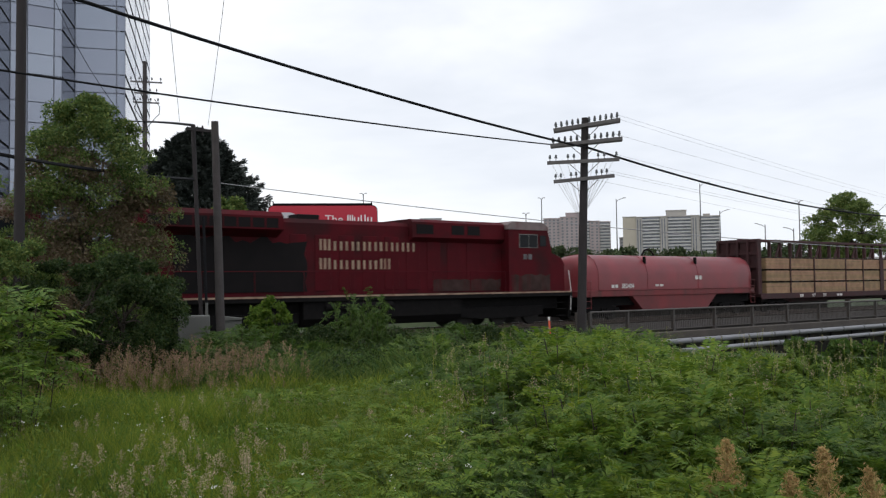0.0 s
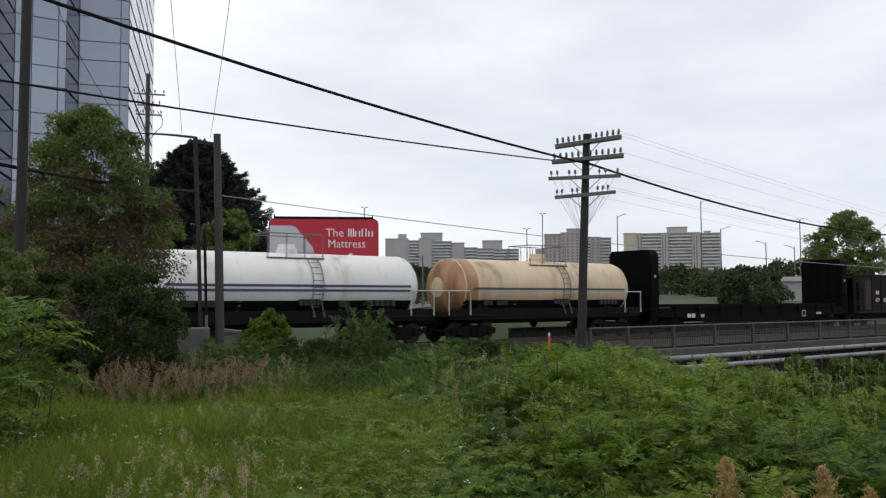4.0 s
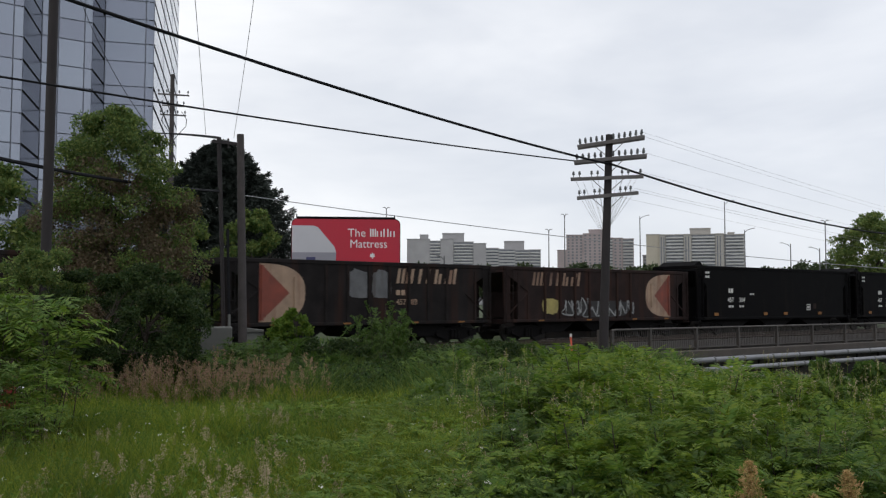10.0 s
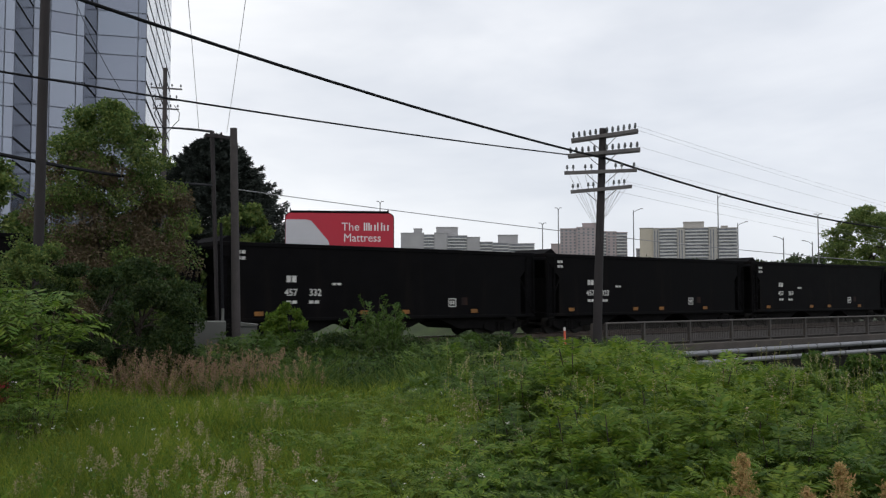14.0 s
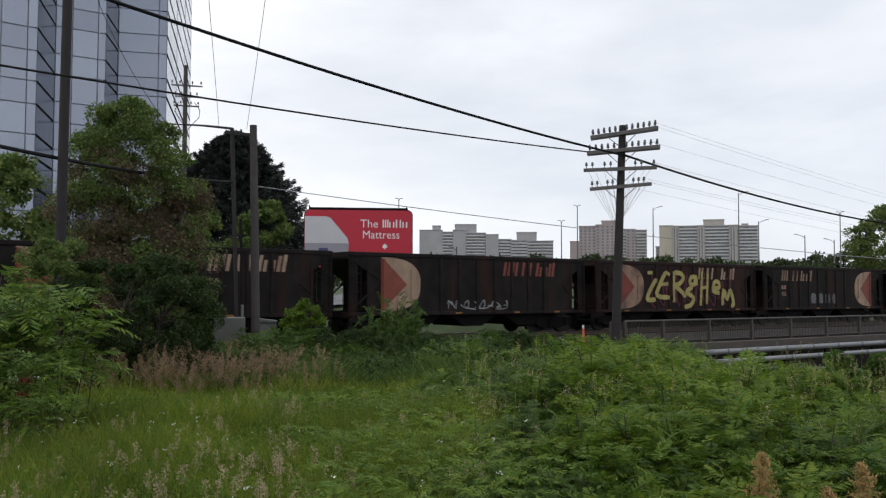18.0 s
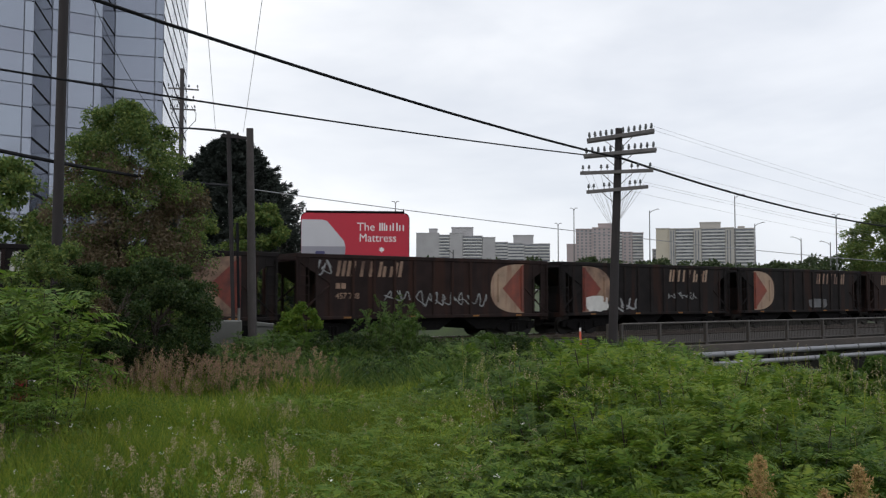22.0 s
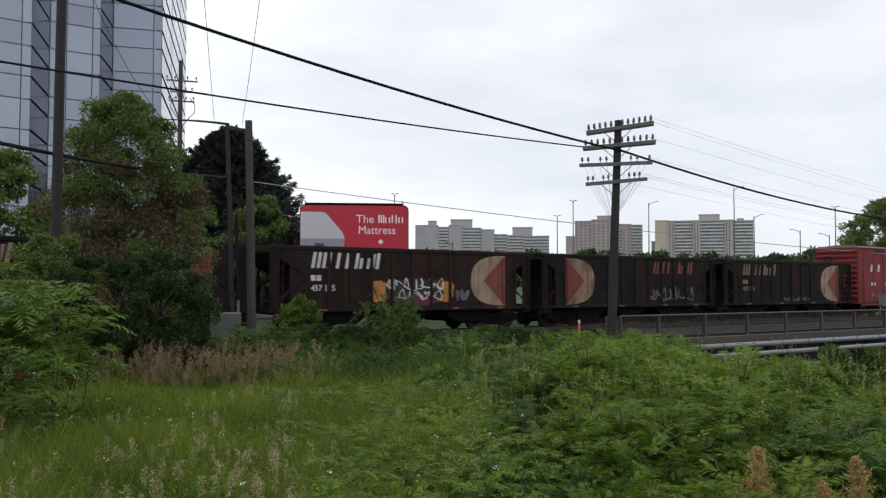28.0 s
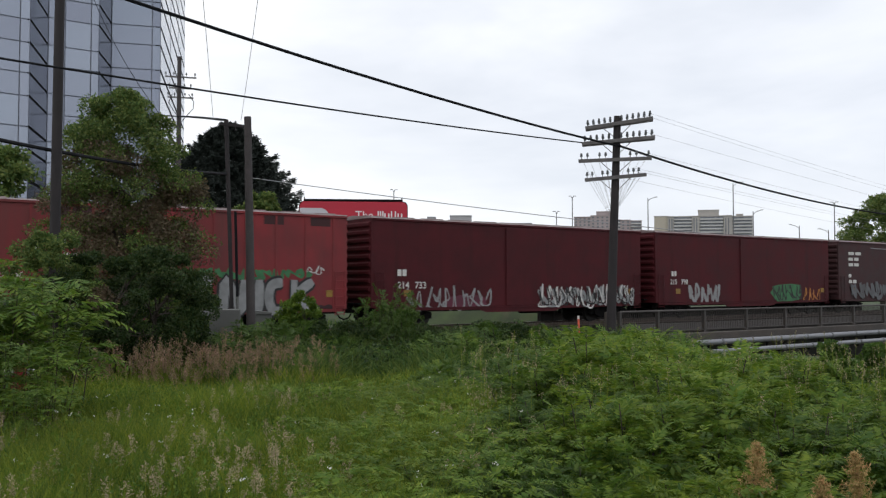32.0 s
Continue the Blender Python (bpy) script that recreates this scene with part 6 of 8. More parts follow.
    for y in (-1.44, 1.44):
        rail_ = Geo().path([(-h + 0.6, y, 2.45), (6.4, y, 2.45)], 0.018, 5)
        for i in range(9):
            x = -h + 0.6 + i * (6.4 + h - 0.6) / 8
            rail_.tube((x, y, 1.5), (x, y, 2.45), 0.018, 0.018, 5)
        part("handrail", rail_, M_locored, car)
    couplers(car, L / 2)
    caps = Geo()
    for z, x, row in ((3.30, -2.96, "oiiiiliii"), (2.55, -2.96, "oiililo")):
        for k, kind in enumerate(row):
            w, hh = {"o": (0.50, 0.44), "i": (0.40, 0.36), "l": (0.13, 0.36)}[kind]
            letter_bars(caps, x, z, w, hh, 0.11, -0.979)
            x += w + 0.15
    part("wordmark", caps, M_cream, car, "two lines of pale capital lettering blocks")
    numbers(car, [("#0.55", 7.5, 3.0, 0.34)], G_grey, y=-1.482)
    if facing < 0:
        car["turned"] = 180
    return add_car(car, x1 - facing * L / 2)


locomotive(32.2)
lead = copy_thing(CARS[0][0], pose(0, 0, 0))
tagged(lead, "dark red leading diesel locomotive mostly behind the trees", "locomotive")
add_car(lead, 9.7 - 11.15)
coil_car(32.2, 47.35)
lumber_car(47.35, 71.3)
white_tank = tank_car(71.3, 85.26, M_tankwhite, "white tank car with two thin blue stripes and grimy belly", (2.42, 2.24), 1)
tan_tank = tank_car(85.26, 98.7, M_tanktan, "yellowed cream tank car with rusty stains", (2.36,), 2)
bulkhead_flat(98.7, 119.5)
gondola(119.5, 137.85)

# the ribbed hoppers, coupling to coupling: (start, end, mark at the left, stencilled number)
H = []
for i, (a, b, flip, num) in enumerate([(137.85, 151.3, 0, ""), (151.3, 164.7, 0, ""), (164.7, 177.85, 1, "457 083"), (177.85, 191.3, 0, ""),
                                       (271.3, 284.6, 1, "711"), (284.6, 298.0, 1, ""), (298.0, 311.2, 1, ""), (311.2, 324.65, 0, "456"),
                                       (324.65, 338.0, 0, "457 014"), (338.0, 351.4, 0, "457 708"), (351.4, 364.7, 1, ""), (364.7, 378.0, 1, ""),
                                       (378.0, 391.4, 0, ""), (391.4, 404.6, 1, ""), (404.6, 418.0, 0, ""), (418.0, 431.4, 0, "457 115"),
                                       (431.4, 444.6, 1, ""), (444.6, 458.0, 0, "457 705")]):
    H.append(hopper(a, b, bool(flip), i, num, M_orange if i in (1, 5, 16) else M_white if i in (8, 15) else None))
for i, num in enumerate(("457364", "457353", "457332", "457323", "457369")):
    black_hopper(191.3 + 16 * i, 207.3 + 16 * i, num)
x1_car = boxcar(458.0, 474.67, M_boxred, "bright red boxcar with corrugated door and sprayed letters", [("211146", -4.55, 2.0, 0.26), ("#0.6", -6.3, 2.0, 0.26), ("#0.5", -2.6, 2.7, 0.14), ("#0.5", -2.6, 2.5, 0.14), ("#0.45", -2.55, 2.1, 0.2)], False, 0.2)
x2_car = boxcar(474.67, 491.45, M_maroon, "dark maroon boxcar with silver graffiti along its side", [("#0.45", -6.6, 2.12, 0.36), ("214", -6.6, 1.62, 0.38), ("733", -5.75, 1.62, 0.38), ("#0.4", -0.5, 2.6, 0.12), ("#0.5", 0.1, 2.32, 0.06)], True, 0.6)
x3_car = boxcar(491.45, 508.3, M_maroon, "dark maroon boxcar with a green sprayed patch", [("#0.4", -6.65, 2.2, 0.34), ("215", -6.75, 1.78, 0.36), ("798", -5.9, 1.78, 0.36)], True, 0.6)
x4_car = boxcar(508.3, 525.1, M_bulk, "dark brown boxcar with white stencilled lines", [("#1.5", -6.7, 3.6, 0.26), ("#1.2", -6.7, 3.25, 0.26), ("#1.2", -6.7, 2.9, 0.26), ("#0.3", -6.7, 2.2, 0.3), ("#0.9", -6.7, 1.85, 0.28)], True, 0.6)
for wx, ww, wt in ((-6.35, 0.22, 1.0), (-5.5, 0.22, 1.0), (-3.6, 0.22, 1.0), (-3.15, 0.18, 0.68), (-2.66, 0.07, 0.95), (-2.40, 0.07, 1.05)):
    part("letter_block", bars(Geo(), wx, -1.4625, 2.88, ww, 0.46, [(1.0, wt)], 0, 0.18), M_white, x1_car)
for a, b in ((-5.8, -4.75), (-2.8, -1.75), (4.3, 5.1), (6.2, 7.05)):
    part("rust_patch", Geo().box(a, b, -1.4640, -1.4605, 3.98, 4.30), M_bulk, x1_car, "dark rusted patch under the eave")

# sprayed pieces on the boxcars
BY = -1.4645
TAG = [[(2.35, 1.82), (1.80, 1.95), (1.50, 1.62), (2.20, 1.25), (2.10, 0.82), (1.45, 0.75)], [(2.75, 0.75), (2.85, 1.92), (3.45, 0.85), (3.55, 1.95)], [(4.12, 1.95), (4.10, 0.98), (3.85, 0.74)],
       [(5.05, 1.85), (4.62, 1.75), (4.50, 1.25), (4.70, 0.82), (5.12, 0.82)], [(5.52, 1.95), (5.50, 0.72)], [(6.30, 1.90), (5.65, 1.35), (6.50, 0.75)]]
strokes(x1_car, TAG, 0.26, G_dark, BY - 0.030, "black outline of a sprayed letter")
strokes(x1_car, TAG, 0.17, G_silver, BY - 0.036, "silver sprayed letter")
blot(x1_car, -1.75, 1.3, 0.62, 1.95, G_dark, 90, y=BY - 0.060, label="dark sprayed background")
scrawl(x1_car, -1.75, 1.25, 0.7, 1.95, G_silver, 91, 0.045, y=BY - 0.064, label="pale sprayed outlines")
scrawl(x1_car, 1.6, 6.3, 1.95, 2.35, G_green, 92, 0.06, y=BY - 0.004, label="green sprayed halo")
for k in range(3):
    scrawl(x1_car, -5.6, -1.9, 0.66, 1.5 - 0.1 * k, G_grey, 193 + k, 0.10, y=BY - 0.026 - 0.006 * k, label="faded grey sprayed scrawl")
scrawl(x1_car, -7.4, 7.2, 0.86, 1.0, M_bulk, 197, 0.05, y=BY - 0.001, label="dark grime along the sill")
scrawl(x1_car, 6.0, 6.9, 2.15, 2.5, M_white, 94, 0.015, y=BY - 0.004, label="small white sprayed tag")
scrawl(x2_car, -6.2, -1.7, 0.70, 1.75, G_silver, 95, 0.035, y=BY)
blot(x2_car, -4.3, -1.9, 0.68, 1.35, G_plum, 96, y=BY + 0.001)
scrawl(x2_car, 0.9, 7.3, 0.78, 1.75, G_silver, 97, 0.07, y=BY - 0.056)
scrawl(x2_car, 0.9, 7.3, 0.75, 1.85, M_white, 98, 0.03, y=BY - 0.064)
scrawl(x2_car, 0.9, 7.2, 0.75, 1.7, G_dark, 99, 0.03, y=BY - 0.072)
blot(x3_car, 1.75, 5.0, 0.75, 1.85, G_green, 101, y=BY - 0.056, label="green sprayed rectangle")
scrawl(x3_car, 1.9, 4.9, 0.85, 1.8, G_dark, 102, 0.04, y=BY - 0.062)
scrawl(x3_car, -5.3, -2.5, 0.75, 1.85, G_silver, 103, 0.08, y=BY)
scrawl(x3_car, 5.1, 6.9, 0.75, 1.6, G_orange, 104, 0.03, y=BY)
scrawl(x4_car, -6.6, 2.0, 0.9, 1.9, G_grey, 105, 0.10, y=BY - 0.056)

# sprayed pieces and paint-outs on the hoppers, car by car
h = [c for c, _ in H]
scrawl(h[0], -2.0, 2.4, 1.15, 1.85, G_grey, 1, 0.035)
scrawl(h[0], 2.2, 2.9, 1.5, 1.95, G_silver, 2, 0.02)
scrawl(h[1], -1.7, 0.9, 1.12, 1.9, G_blue, 3, 0.05)
scrawl(h[1], -1.7, 0.9, 1.12, 1.9, G_dark, 4, 0.025, y=-1.484)
scrawl(h[1], 1.25, 2.05, 2.0, 3.1, M_white, 5, 0.028)
scrawl(h[1], 2.2, 2.85, 1.3, 2.1, M_white, 6, 0.022)
blot(h[1], -4.7, -4.0, 2.4, 3.05, G_silver, 7, label="pale paint-out")
blot(h[2], -1.1, 0.0, 1.85, 3.1, G_grey, 8, label="grey paint-out rectangle")
blot(h[2], 0.05, 1.05, 1.85, 3.1, G_grey, 9, label="grey paint-out rectangle")
scrawl(h[3], -2.9, 2.3, 1.1, 2.0, G_silver, 10, 0.03)
blot(h[3], -2.9, 2.2, 1.06, 1.9, G_dark, 11, y=-1.4735, label="black sprayed background")
blot(h[3], -4.1, -3.0, 1.2, 2.0, G_yellow, 12, label="dull yellow patch")
scrawl(h[4], -2.3, -0.6, 1.1, 1.8, G_grey, 13, 0.03)
scrawl(h[5], -1.7, 1.8, 1.1, 1.5, G_silver, 14, 0.02)
strokes(h[6], [
    [(-2.32, 2.83), (-2.68, 2.81)],
    [(-2.04, 2.52), (-2.43, 2.07), (-2.67, 1.7), (-2.68, 1.49), (-2.11, 1.49)],
    [(-1.35, 2.88), (-1.78, 2.25), (-2.0, 1.7), (-1.03, 1.59)],
    [(-1.35, 2.88), (-1.03, 2.73)],
    [(-1.73, 2.25), (-1.14, 2.28)],
    [(-0.71, 2.91), (-0.71, 1.36)],
    [(-0.71, 2.86), (-0.17, 2.81), (0.01, 2.57), (-0.31, 2.28), (-0.67, 2.2), (-0.2, 1.94), (0.19, 1.62)],
    [(0.77, 2.15), (0.27, 1.88), (0.81, 1.57), (0.59, 1.2), (0.09, 1.12)],
    [(0.95, 2.67), (0.63, 2.62), (0.54, 2.33), (0.88, 2.28), (1.0, 2.67), (1.07, 2.23)],
    [(1.52, 2.91), (1.38, 1.17)],
    [(1.99, 2.91), (1.88, 1.25)],
    [(1.43, 2.07), (1.96, 2.15)],
    [(2.5, 2.09), (2.93, 2.13), (2.86, 2.41), (2.53, 2.38), (2.44, 1.94), (2.96, 1.83)],
    [(3.18, 1.17), (3.32, 1.99), (3.59, 1.49), (3.86, 1.99), (4.15, 1.25), (3.93, 1.17)],
], 0.11, G_yellow, label="tall dull yellow sprayed letter")
scrawl(h[6], -2.6, 4.0, 1.1, 2.8, G_plum, 17, 0.03, y=-1.492)
for k in range(4):
    blot(h[7], -1.75 + 0.75 * k, -1.2 + 0.75 * k, 1.2, 1.85, G_grey, 20 + k, label="grey sprayed letter")
scrawl(h[8], -2.2, 2.6, 1.2, 1.5, G_dark, 24, 0.03)
scrawl(h[9], -0.95, 2.9, 1.35, 2.0, G_silver, 25, 0.022)
scrawl(h[9], -2.5, -1.2, 1.5, 2.1, G_silver, 26, 0.02)
scrawl(h[9], -5.5, -4.85, 2.5, 3.2, G_silver, 27, 0.025)
blot(h[10], -4.75, -3.0, 1.05, 1.85, M_white, 28, y=-1.481, label="white sprayed band")
scrawl(h[10], -2.9, -1.0, 1.05, 1.8, G_silver, 29, 0.04)
scrawl(h[10], 1.15, 3.6, 1.6, 2.0, G_silver, 30, 0.018)
blot(h[11], 0.4, 2.6, 1.1, 1.7, G_grey, 31, label="pale grey sprayed patch")
scrawl(h[12], -1.5, 2.0, 1.1, 1.4, G_grey, 32, 0.02)
blot(h[14], -2.25, 1.7, 1.05, 2.2, G_dark, 33, y=-1.4735, label="black sprayed background")
scrawl(h[14], -2.2, 1.6, 1.1, 2.15, G_blue, 34, 0.06, label="pale blue sprayed letters")
blot(h[15], -2.1, -1.2, 1.2, 2.1, G_orange, 35, label="orange sprayed glow")
blot(h[15], 0.9, 2.1, 1.2, 2.1, G_orange, 36, label="orange sprayed glow")
blot(h[15], -1.45, 1.65, 1.05, 2.2, G_dark, 37, y=-1.4755, label="black sprayed shape")
blot(h[15], -0.6, 1.3, 1.05, 1.65, G_plum, 38, y=-1.4785, label="plum sprayed shape")
scrawl(h[15], -1.4, 1.6, 1.7, 2.2, M_white, 39, 0.022, y=-1.483, label="white sprayed outline")
scrawl(h[15], -0.8, 1.4, 1.3, 1.75, M_white, 40, 0.02, y=-1.483, label="white sprayed outline")
scrawl(h[15], 2.1, 2.9, 1.2, 1.8, G_grey, 41, 0.05)
scrawl(h[16], 1.0, 4.4, 1.2, 1.9, G_grey, 42, 0.035)
scrawl(h[17], -1.0, 2.0, 1.1, 1.3, G_grey, 43, 0.02)

# ---- vegetation ----
def quads_mesh(name, verts, material, per=4):
    """A mesh from an (n, per, 3) array of separate faces."""
    n = len(verts)
    me = bpy.data.meshes.new(name)
    me.vertices.add(n * per)
    me.vertices.foreach_set("co", np.asarray(verts, np.float32).ravel())
    me.loops.add(n * per)
    me.loops.foreach_set("vertex_index", np.arange(n * per, dtype=np.int32))
    me.polygons.add(n)
    me.polygons.foreach_set("loop_start", np.arange(n, dtype=np.int32) * per)
    me.materials.append(material)
    me.update(calc_edges=True)
    me.validate()
    return me


def unit(v):
    return v / np.maximum(np.linalg.norm(v, axis=-1, keepdims=True), 1e-9)


def leaves(pos, size, rng, droop=0.2, slim=0.45, out=None):
    """Diamond leaves at pos, pointing outwards and somewhat down."""
    n = len(pos)
    d = rng.normal(size=(n, 3))
    if out is not None:
        d = d * 0.7 + out
    d[:, 2] -= droop
    d = unit(d)
    s = unit(np.cross(d, rng.normal(size=(n, 3))))
    ln = (size * rng.uniform(0.6, 1.3, n))[:, None]
    up = unit(np.cross(s, d))
    a = pos
    tip = pos + d * ln
    m = pos + d * ln * 0.5 + up * ln * 0.08
    return np.stack([a, m + s * ln * slim * 0.5, tip, m - s * ln * slim * 0.5], 1)


def limb(g, p, d, length, r, depth, rng, tips):
    """Grow a bent tapered limb with side limbs; note the ends."""
    p, d = np.array(p, float), unit(np.array(d, float))
    steps = 4
    for k in range(steps):
        q = p + d * length / steps
        r2 = r * (1 - 0.55 / steps)
        g.tube(p.tolist(), q.tolist(), r, r2, 7 if r > 0.05 else 5, caps=False)
        p, r = q, r2
        d = unit(d + rng.normal(size=3) * 0.16 + np.array([0, 0, 0.05]))
        if depth > 0 and k > 0:
            for _ in range(2):
                e = unit(d + rng.normal(size=3) * 0.85)
                limb(g, p, e, length * rng.uniform(0.45, 0.7), r * 0.6, depth - 1, rng, tips)
    tips.append(p)


def tree(name, label, loc, height, width, seed, n, leaf, material, shape="round", low=0.15, trunk_r=0.16, second=None, clumps=60, squash=1.0, group="", cat="tree"):
    """Trunk and limbs under a crown of clumped leaves with an uneven outline."""
    rng = np.random.default_rng(seed)
    t = thing(name, label, cat, group, loc)
    g = Geo()
    tips = []
    th = height * 0.42
    g.tube((0, 0, -0.4), (0, 0, height * 0.2), trunk_r * 1.15, trunk_r, 9, caps=False)
    limb(g, (0, 0, height * 0.18), (0.03, 0.02, 1), th, trunk_r, 2 if n > 9000 else 1, rng, tips)
    part("trunk", g, M_bark, t, smooth=True)
    # clump centres inside the crown's outline
    u = rng.uniform(0, 1, clumps)
    zc = height * (low + (1 - low) * u ** 0.9)
    rel = (zc / height - low) / (1 - low)
    if shape == "dome":
        rad = width / 2 * np.interp(rel, [0, 0.1, 0.3, 0.5, 0.72, 0.86, 0.94, 1.0], [0.75, 0.92, 1.0, 0.92, 0.74, 0.56, 0.38, 0.12])
    elif shape == "column":
        rad = width / 2 * np.clip(1 - np.abs(2 * rel - 0.9) ** 3.2, 0.05, 1) ** 0.55
    elif shape == "canopy":
        rad = width / 2 * np.interp(rel, [0, 0.15, 0.35, 0.6, 0.8, 0.92, 1.0], [0.55, 0.95, 1.0, 0.86, 0.62, 0.40, 0.12])
    elif shape == "flat":
        rad = width / 2 * np.sqrt(np.clip(1 - (2 * rel - 0.9) ** 2 * 0.8, 0.1, 1))
    else:
        rad = width / 2 * np.sqrt(np.clip(1 - (2 * rel - 1) ** 2, 0.08, 1))
    ang = rng.uniform(0, 2 * np.pi, clumps)
    rr = rad * np.sqrt(rng.uniform(0.15, 1.0, clumps))
    cen = np.stack([rr * np.cos(ang), rr * np.sin(ang) * squash, zc], 1)
    csz = width * rng.uniform(0.07, 0.16, clumps) * (1.15 - 0.4 * rel) * {"dome": 0.80, "canopy": 0.72}.get(shape, 1.0)
    squat = 0.6 if shape == "canopy" else 0.7
    which = rng.integers(0, clumps, n)
    off = unit(rng.normal(size=(n, 3))) * (rng.uniform(0.25, 1.0, (n, 1)) ** 0.5)
    off[:, 2] *= squat
    pos = cen[which] + off * csz[which][:, None]
    pos[:, 2] = np.maximum(pos[:, 2], 0.05)
    lv = leaves(pos, leaf, rng, 0.25, 0.55, off * 0.8)
    if second is None:
        part("crown", quads_mesh("crown", lv, material), material, t, "uneven leafy crown")
    else:
        mat2, frac = second
        wilt = frac * 2.2 * np.exp(-((rel - 0.45) / 0.24) ** 2)
        sel = np.isin(which, np.nonzero(rng.uniform(size=clumps) < wilt)[0])
        part("crown", quads_mesh("crown", lv[~sel], material), material, t, "uneven leafy crown")
        part("dry_foliage", quads_mesh("dry_foliage", lv[sel], mat2), mat2, t, "brownish wilted leaf clumps")
    return t


def spruce(name, label, loc, height, width, seed, n):
    rng = np.random.default_rng(seed)
    t = thing(name, label, "tree", "", loc)
    part("trunk", Geo().tube((0, 0, -0.4), (0, 0, height * 0.95), 0.28, 0.04, 9), M_bark, t, smooth=True)
    sprays, bg = [], Geo()
    tiers = 40
    for i in range(tiers):
        rel = (i + 0.5) / tiers
        z = height * (0.06 + 0.93 * rel)
        reach = width / 2 * (1 - rel ** 2.0) ** 0.70
        m = int(22 - 9 * rel)
        for k in range(m):
            a = 2 * np.pi * (k + rng.uniform(-0.35, 0.35)) / m + i * 0.7
            ln = reach * rng.uniform(0.84, 1.10)
            d = np.array([np.cos(a), np.sin(a), 0.10])
            s = np.array([-np.sin(a), np.cos(a), 0])
            w = n // (tiers * m // 2 + 1)
            q = rng.uniform(0.15, 1, w) ** 0.7
            side = rng.uniform(-1, 1, w) * (1.05 - q) * ln * 0.45
            p = np.array([0, 0, z]) + d * (q * ln)[:, None] + s * side[:, None]
            p[:, 2] += -0.22 * (q * ln) + 0.30 * (q ** 3) * ln * 0.6 - rng.uniform(0, 0.28, w)
            out = d * 1.0 + s * np.sign(side)[:, None] * 0.7
            sprays.append(leaves(p, 0.27, rng, 0.1, 0.26, out * 1.6))
            if i % 3 == 0 and k % 2 == 0:
                bg.tube((0, 0, z), (d * ln * 0.8 + np.array([0, 0, z - 0.15 * ln])).tolist(), 0.04, 0.012, 4, caps=False)
    part("branches", bg, M_bark, t)
    part("crown", quads_mesh("crown", np.concatenate(sprays), L_spruce), L_spruce, t, "dense dark needle sprays")
    return t


def gz0(x, y):
    return float(ground_z(x, y))


# trees
tree("broadleaf_tree", "tall uneven green tree with browned clumps in front of the track", (7.22, 23.75, gz0(7.22, 23.75)), 7.0, 4.6, 11, 92000, 0.082, L_tree, "dome", 0.10, 0.15, (L_brown, 0.30), 340, 0.65)
tree("dense_bush", "dense dark green bush at the foot of the tree", (6.55, 19.4, gz0(6.55, 19.4)), 2.75, 2.7, 12, 46000, 0.066, L_bush, "round", 0.0, 0.07, None, 90, cat="bush")
tree("dense_bush", "dark green bush beside the tall tree", (5.0, 18.1, gz0(5.0, 18.1)), 2.75, 2.0, 13, 26000, 0.065, L_bush, "round", 0.0, 0.07, None, 50, cat="bush")
tree("dense_bush", "leafy green bush in front of the tall pole", (4.15, 17.9, gz0(4.15, 17.9)), 3.05, 1.9, 18, 20000, 0.065, L_tree, "round", 0.0, 0.06, (L_brown, 0.15), 60, cat="bush")
tree("young_tree", "light green young trees behind the far poles", (16.9, 36.4, gz0(16.9, 36.4)), 6.2, 2.9, 14, 14000, 0.17, L_tree, "round", 0.1, 0.1, None, 45)
tree("young_tree", "light green young trees behind the far poles", (14.9, 37.6, gz0(14.9, 37.6)), 5.6, 3.6, 15, 12000, 0.17, L_tree, "round", 0.1, 0.1, None, 45)
spruce("spruce_tree", "broad dark green spruce with a rounded top", (23.3, 55.2, gz0(23.3, 55.2)), 12.8, 12.0, 16, 110000)
tree("open_tree", "spreading light green tree with open layered crown", (75.2, 39.6, gz0(75.2, 39.6)), 9.55, 6.9, 17, 30000, 0.20, L_locust, "canopy", 0.42, 0.22, None, 150)
for i, (x, y, h, w) in enumerate(((4.6, 42.0, 8.4, 6.0), (0.5, 40.0, 8.2, 6.0), (8.2, 45.0, 8.2, 4.6), (-5.0, 40.0, 6.5, 6.0), (28.5, 60, 5.2, 6.0), (24.8, 52.5, 3.6, 4.0))):
    tree("background_tree", "mid-green tree beyond the track", (x, y, gz0(x, y)), h, w, 30 + i, 11000, 0.24, L_tree, "round", 0.08, 0.14, None, 90, group="trees beyond the track")
rngf = np.random.default_rng(5)
FAR = []
for i in range(46):
    a = radians(27 + 42 * (i + rngf.uniform(-0.3, 0.3)) / 46)
    d = rngf.uniform(150, 260)
    FAR.append((d * math.cos(a), d * math.sin(a), rngf.uniform(4.6, 7.4) * (d / 200), rngf.uniform(8, 14)))
for i, (x, y, h, w) in enumerate(FAR):
    tree("far_tree", "far rounded dark green tree", (x, y, gz0(x, y)), h, w, 100 + i, 1500, 0.75, L_far, "round", 0.05, 0.2, None, 26, group="far trees")
for i, (x, y, h, w) in enumerate(((76, 108, 5.6, 8), (84, 116, 5.8, 9), (93, 124, 5.4, 9), (102, 130, 5.8, 9), (112, 134, 5.6, 9), (78, 52, 4.6, 5), (88, 58, 5.0, 6), (98, 62, 4.6, 6))):
    tree("roadside_tree", "leafy green tree beside the road", (x, y, gz0(x, y)), h, w, 200 + i, 3500, 0.42, L_far, "round", 0.05, 0.15, None, 34, group="roadside trees")


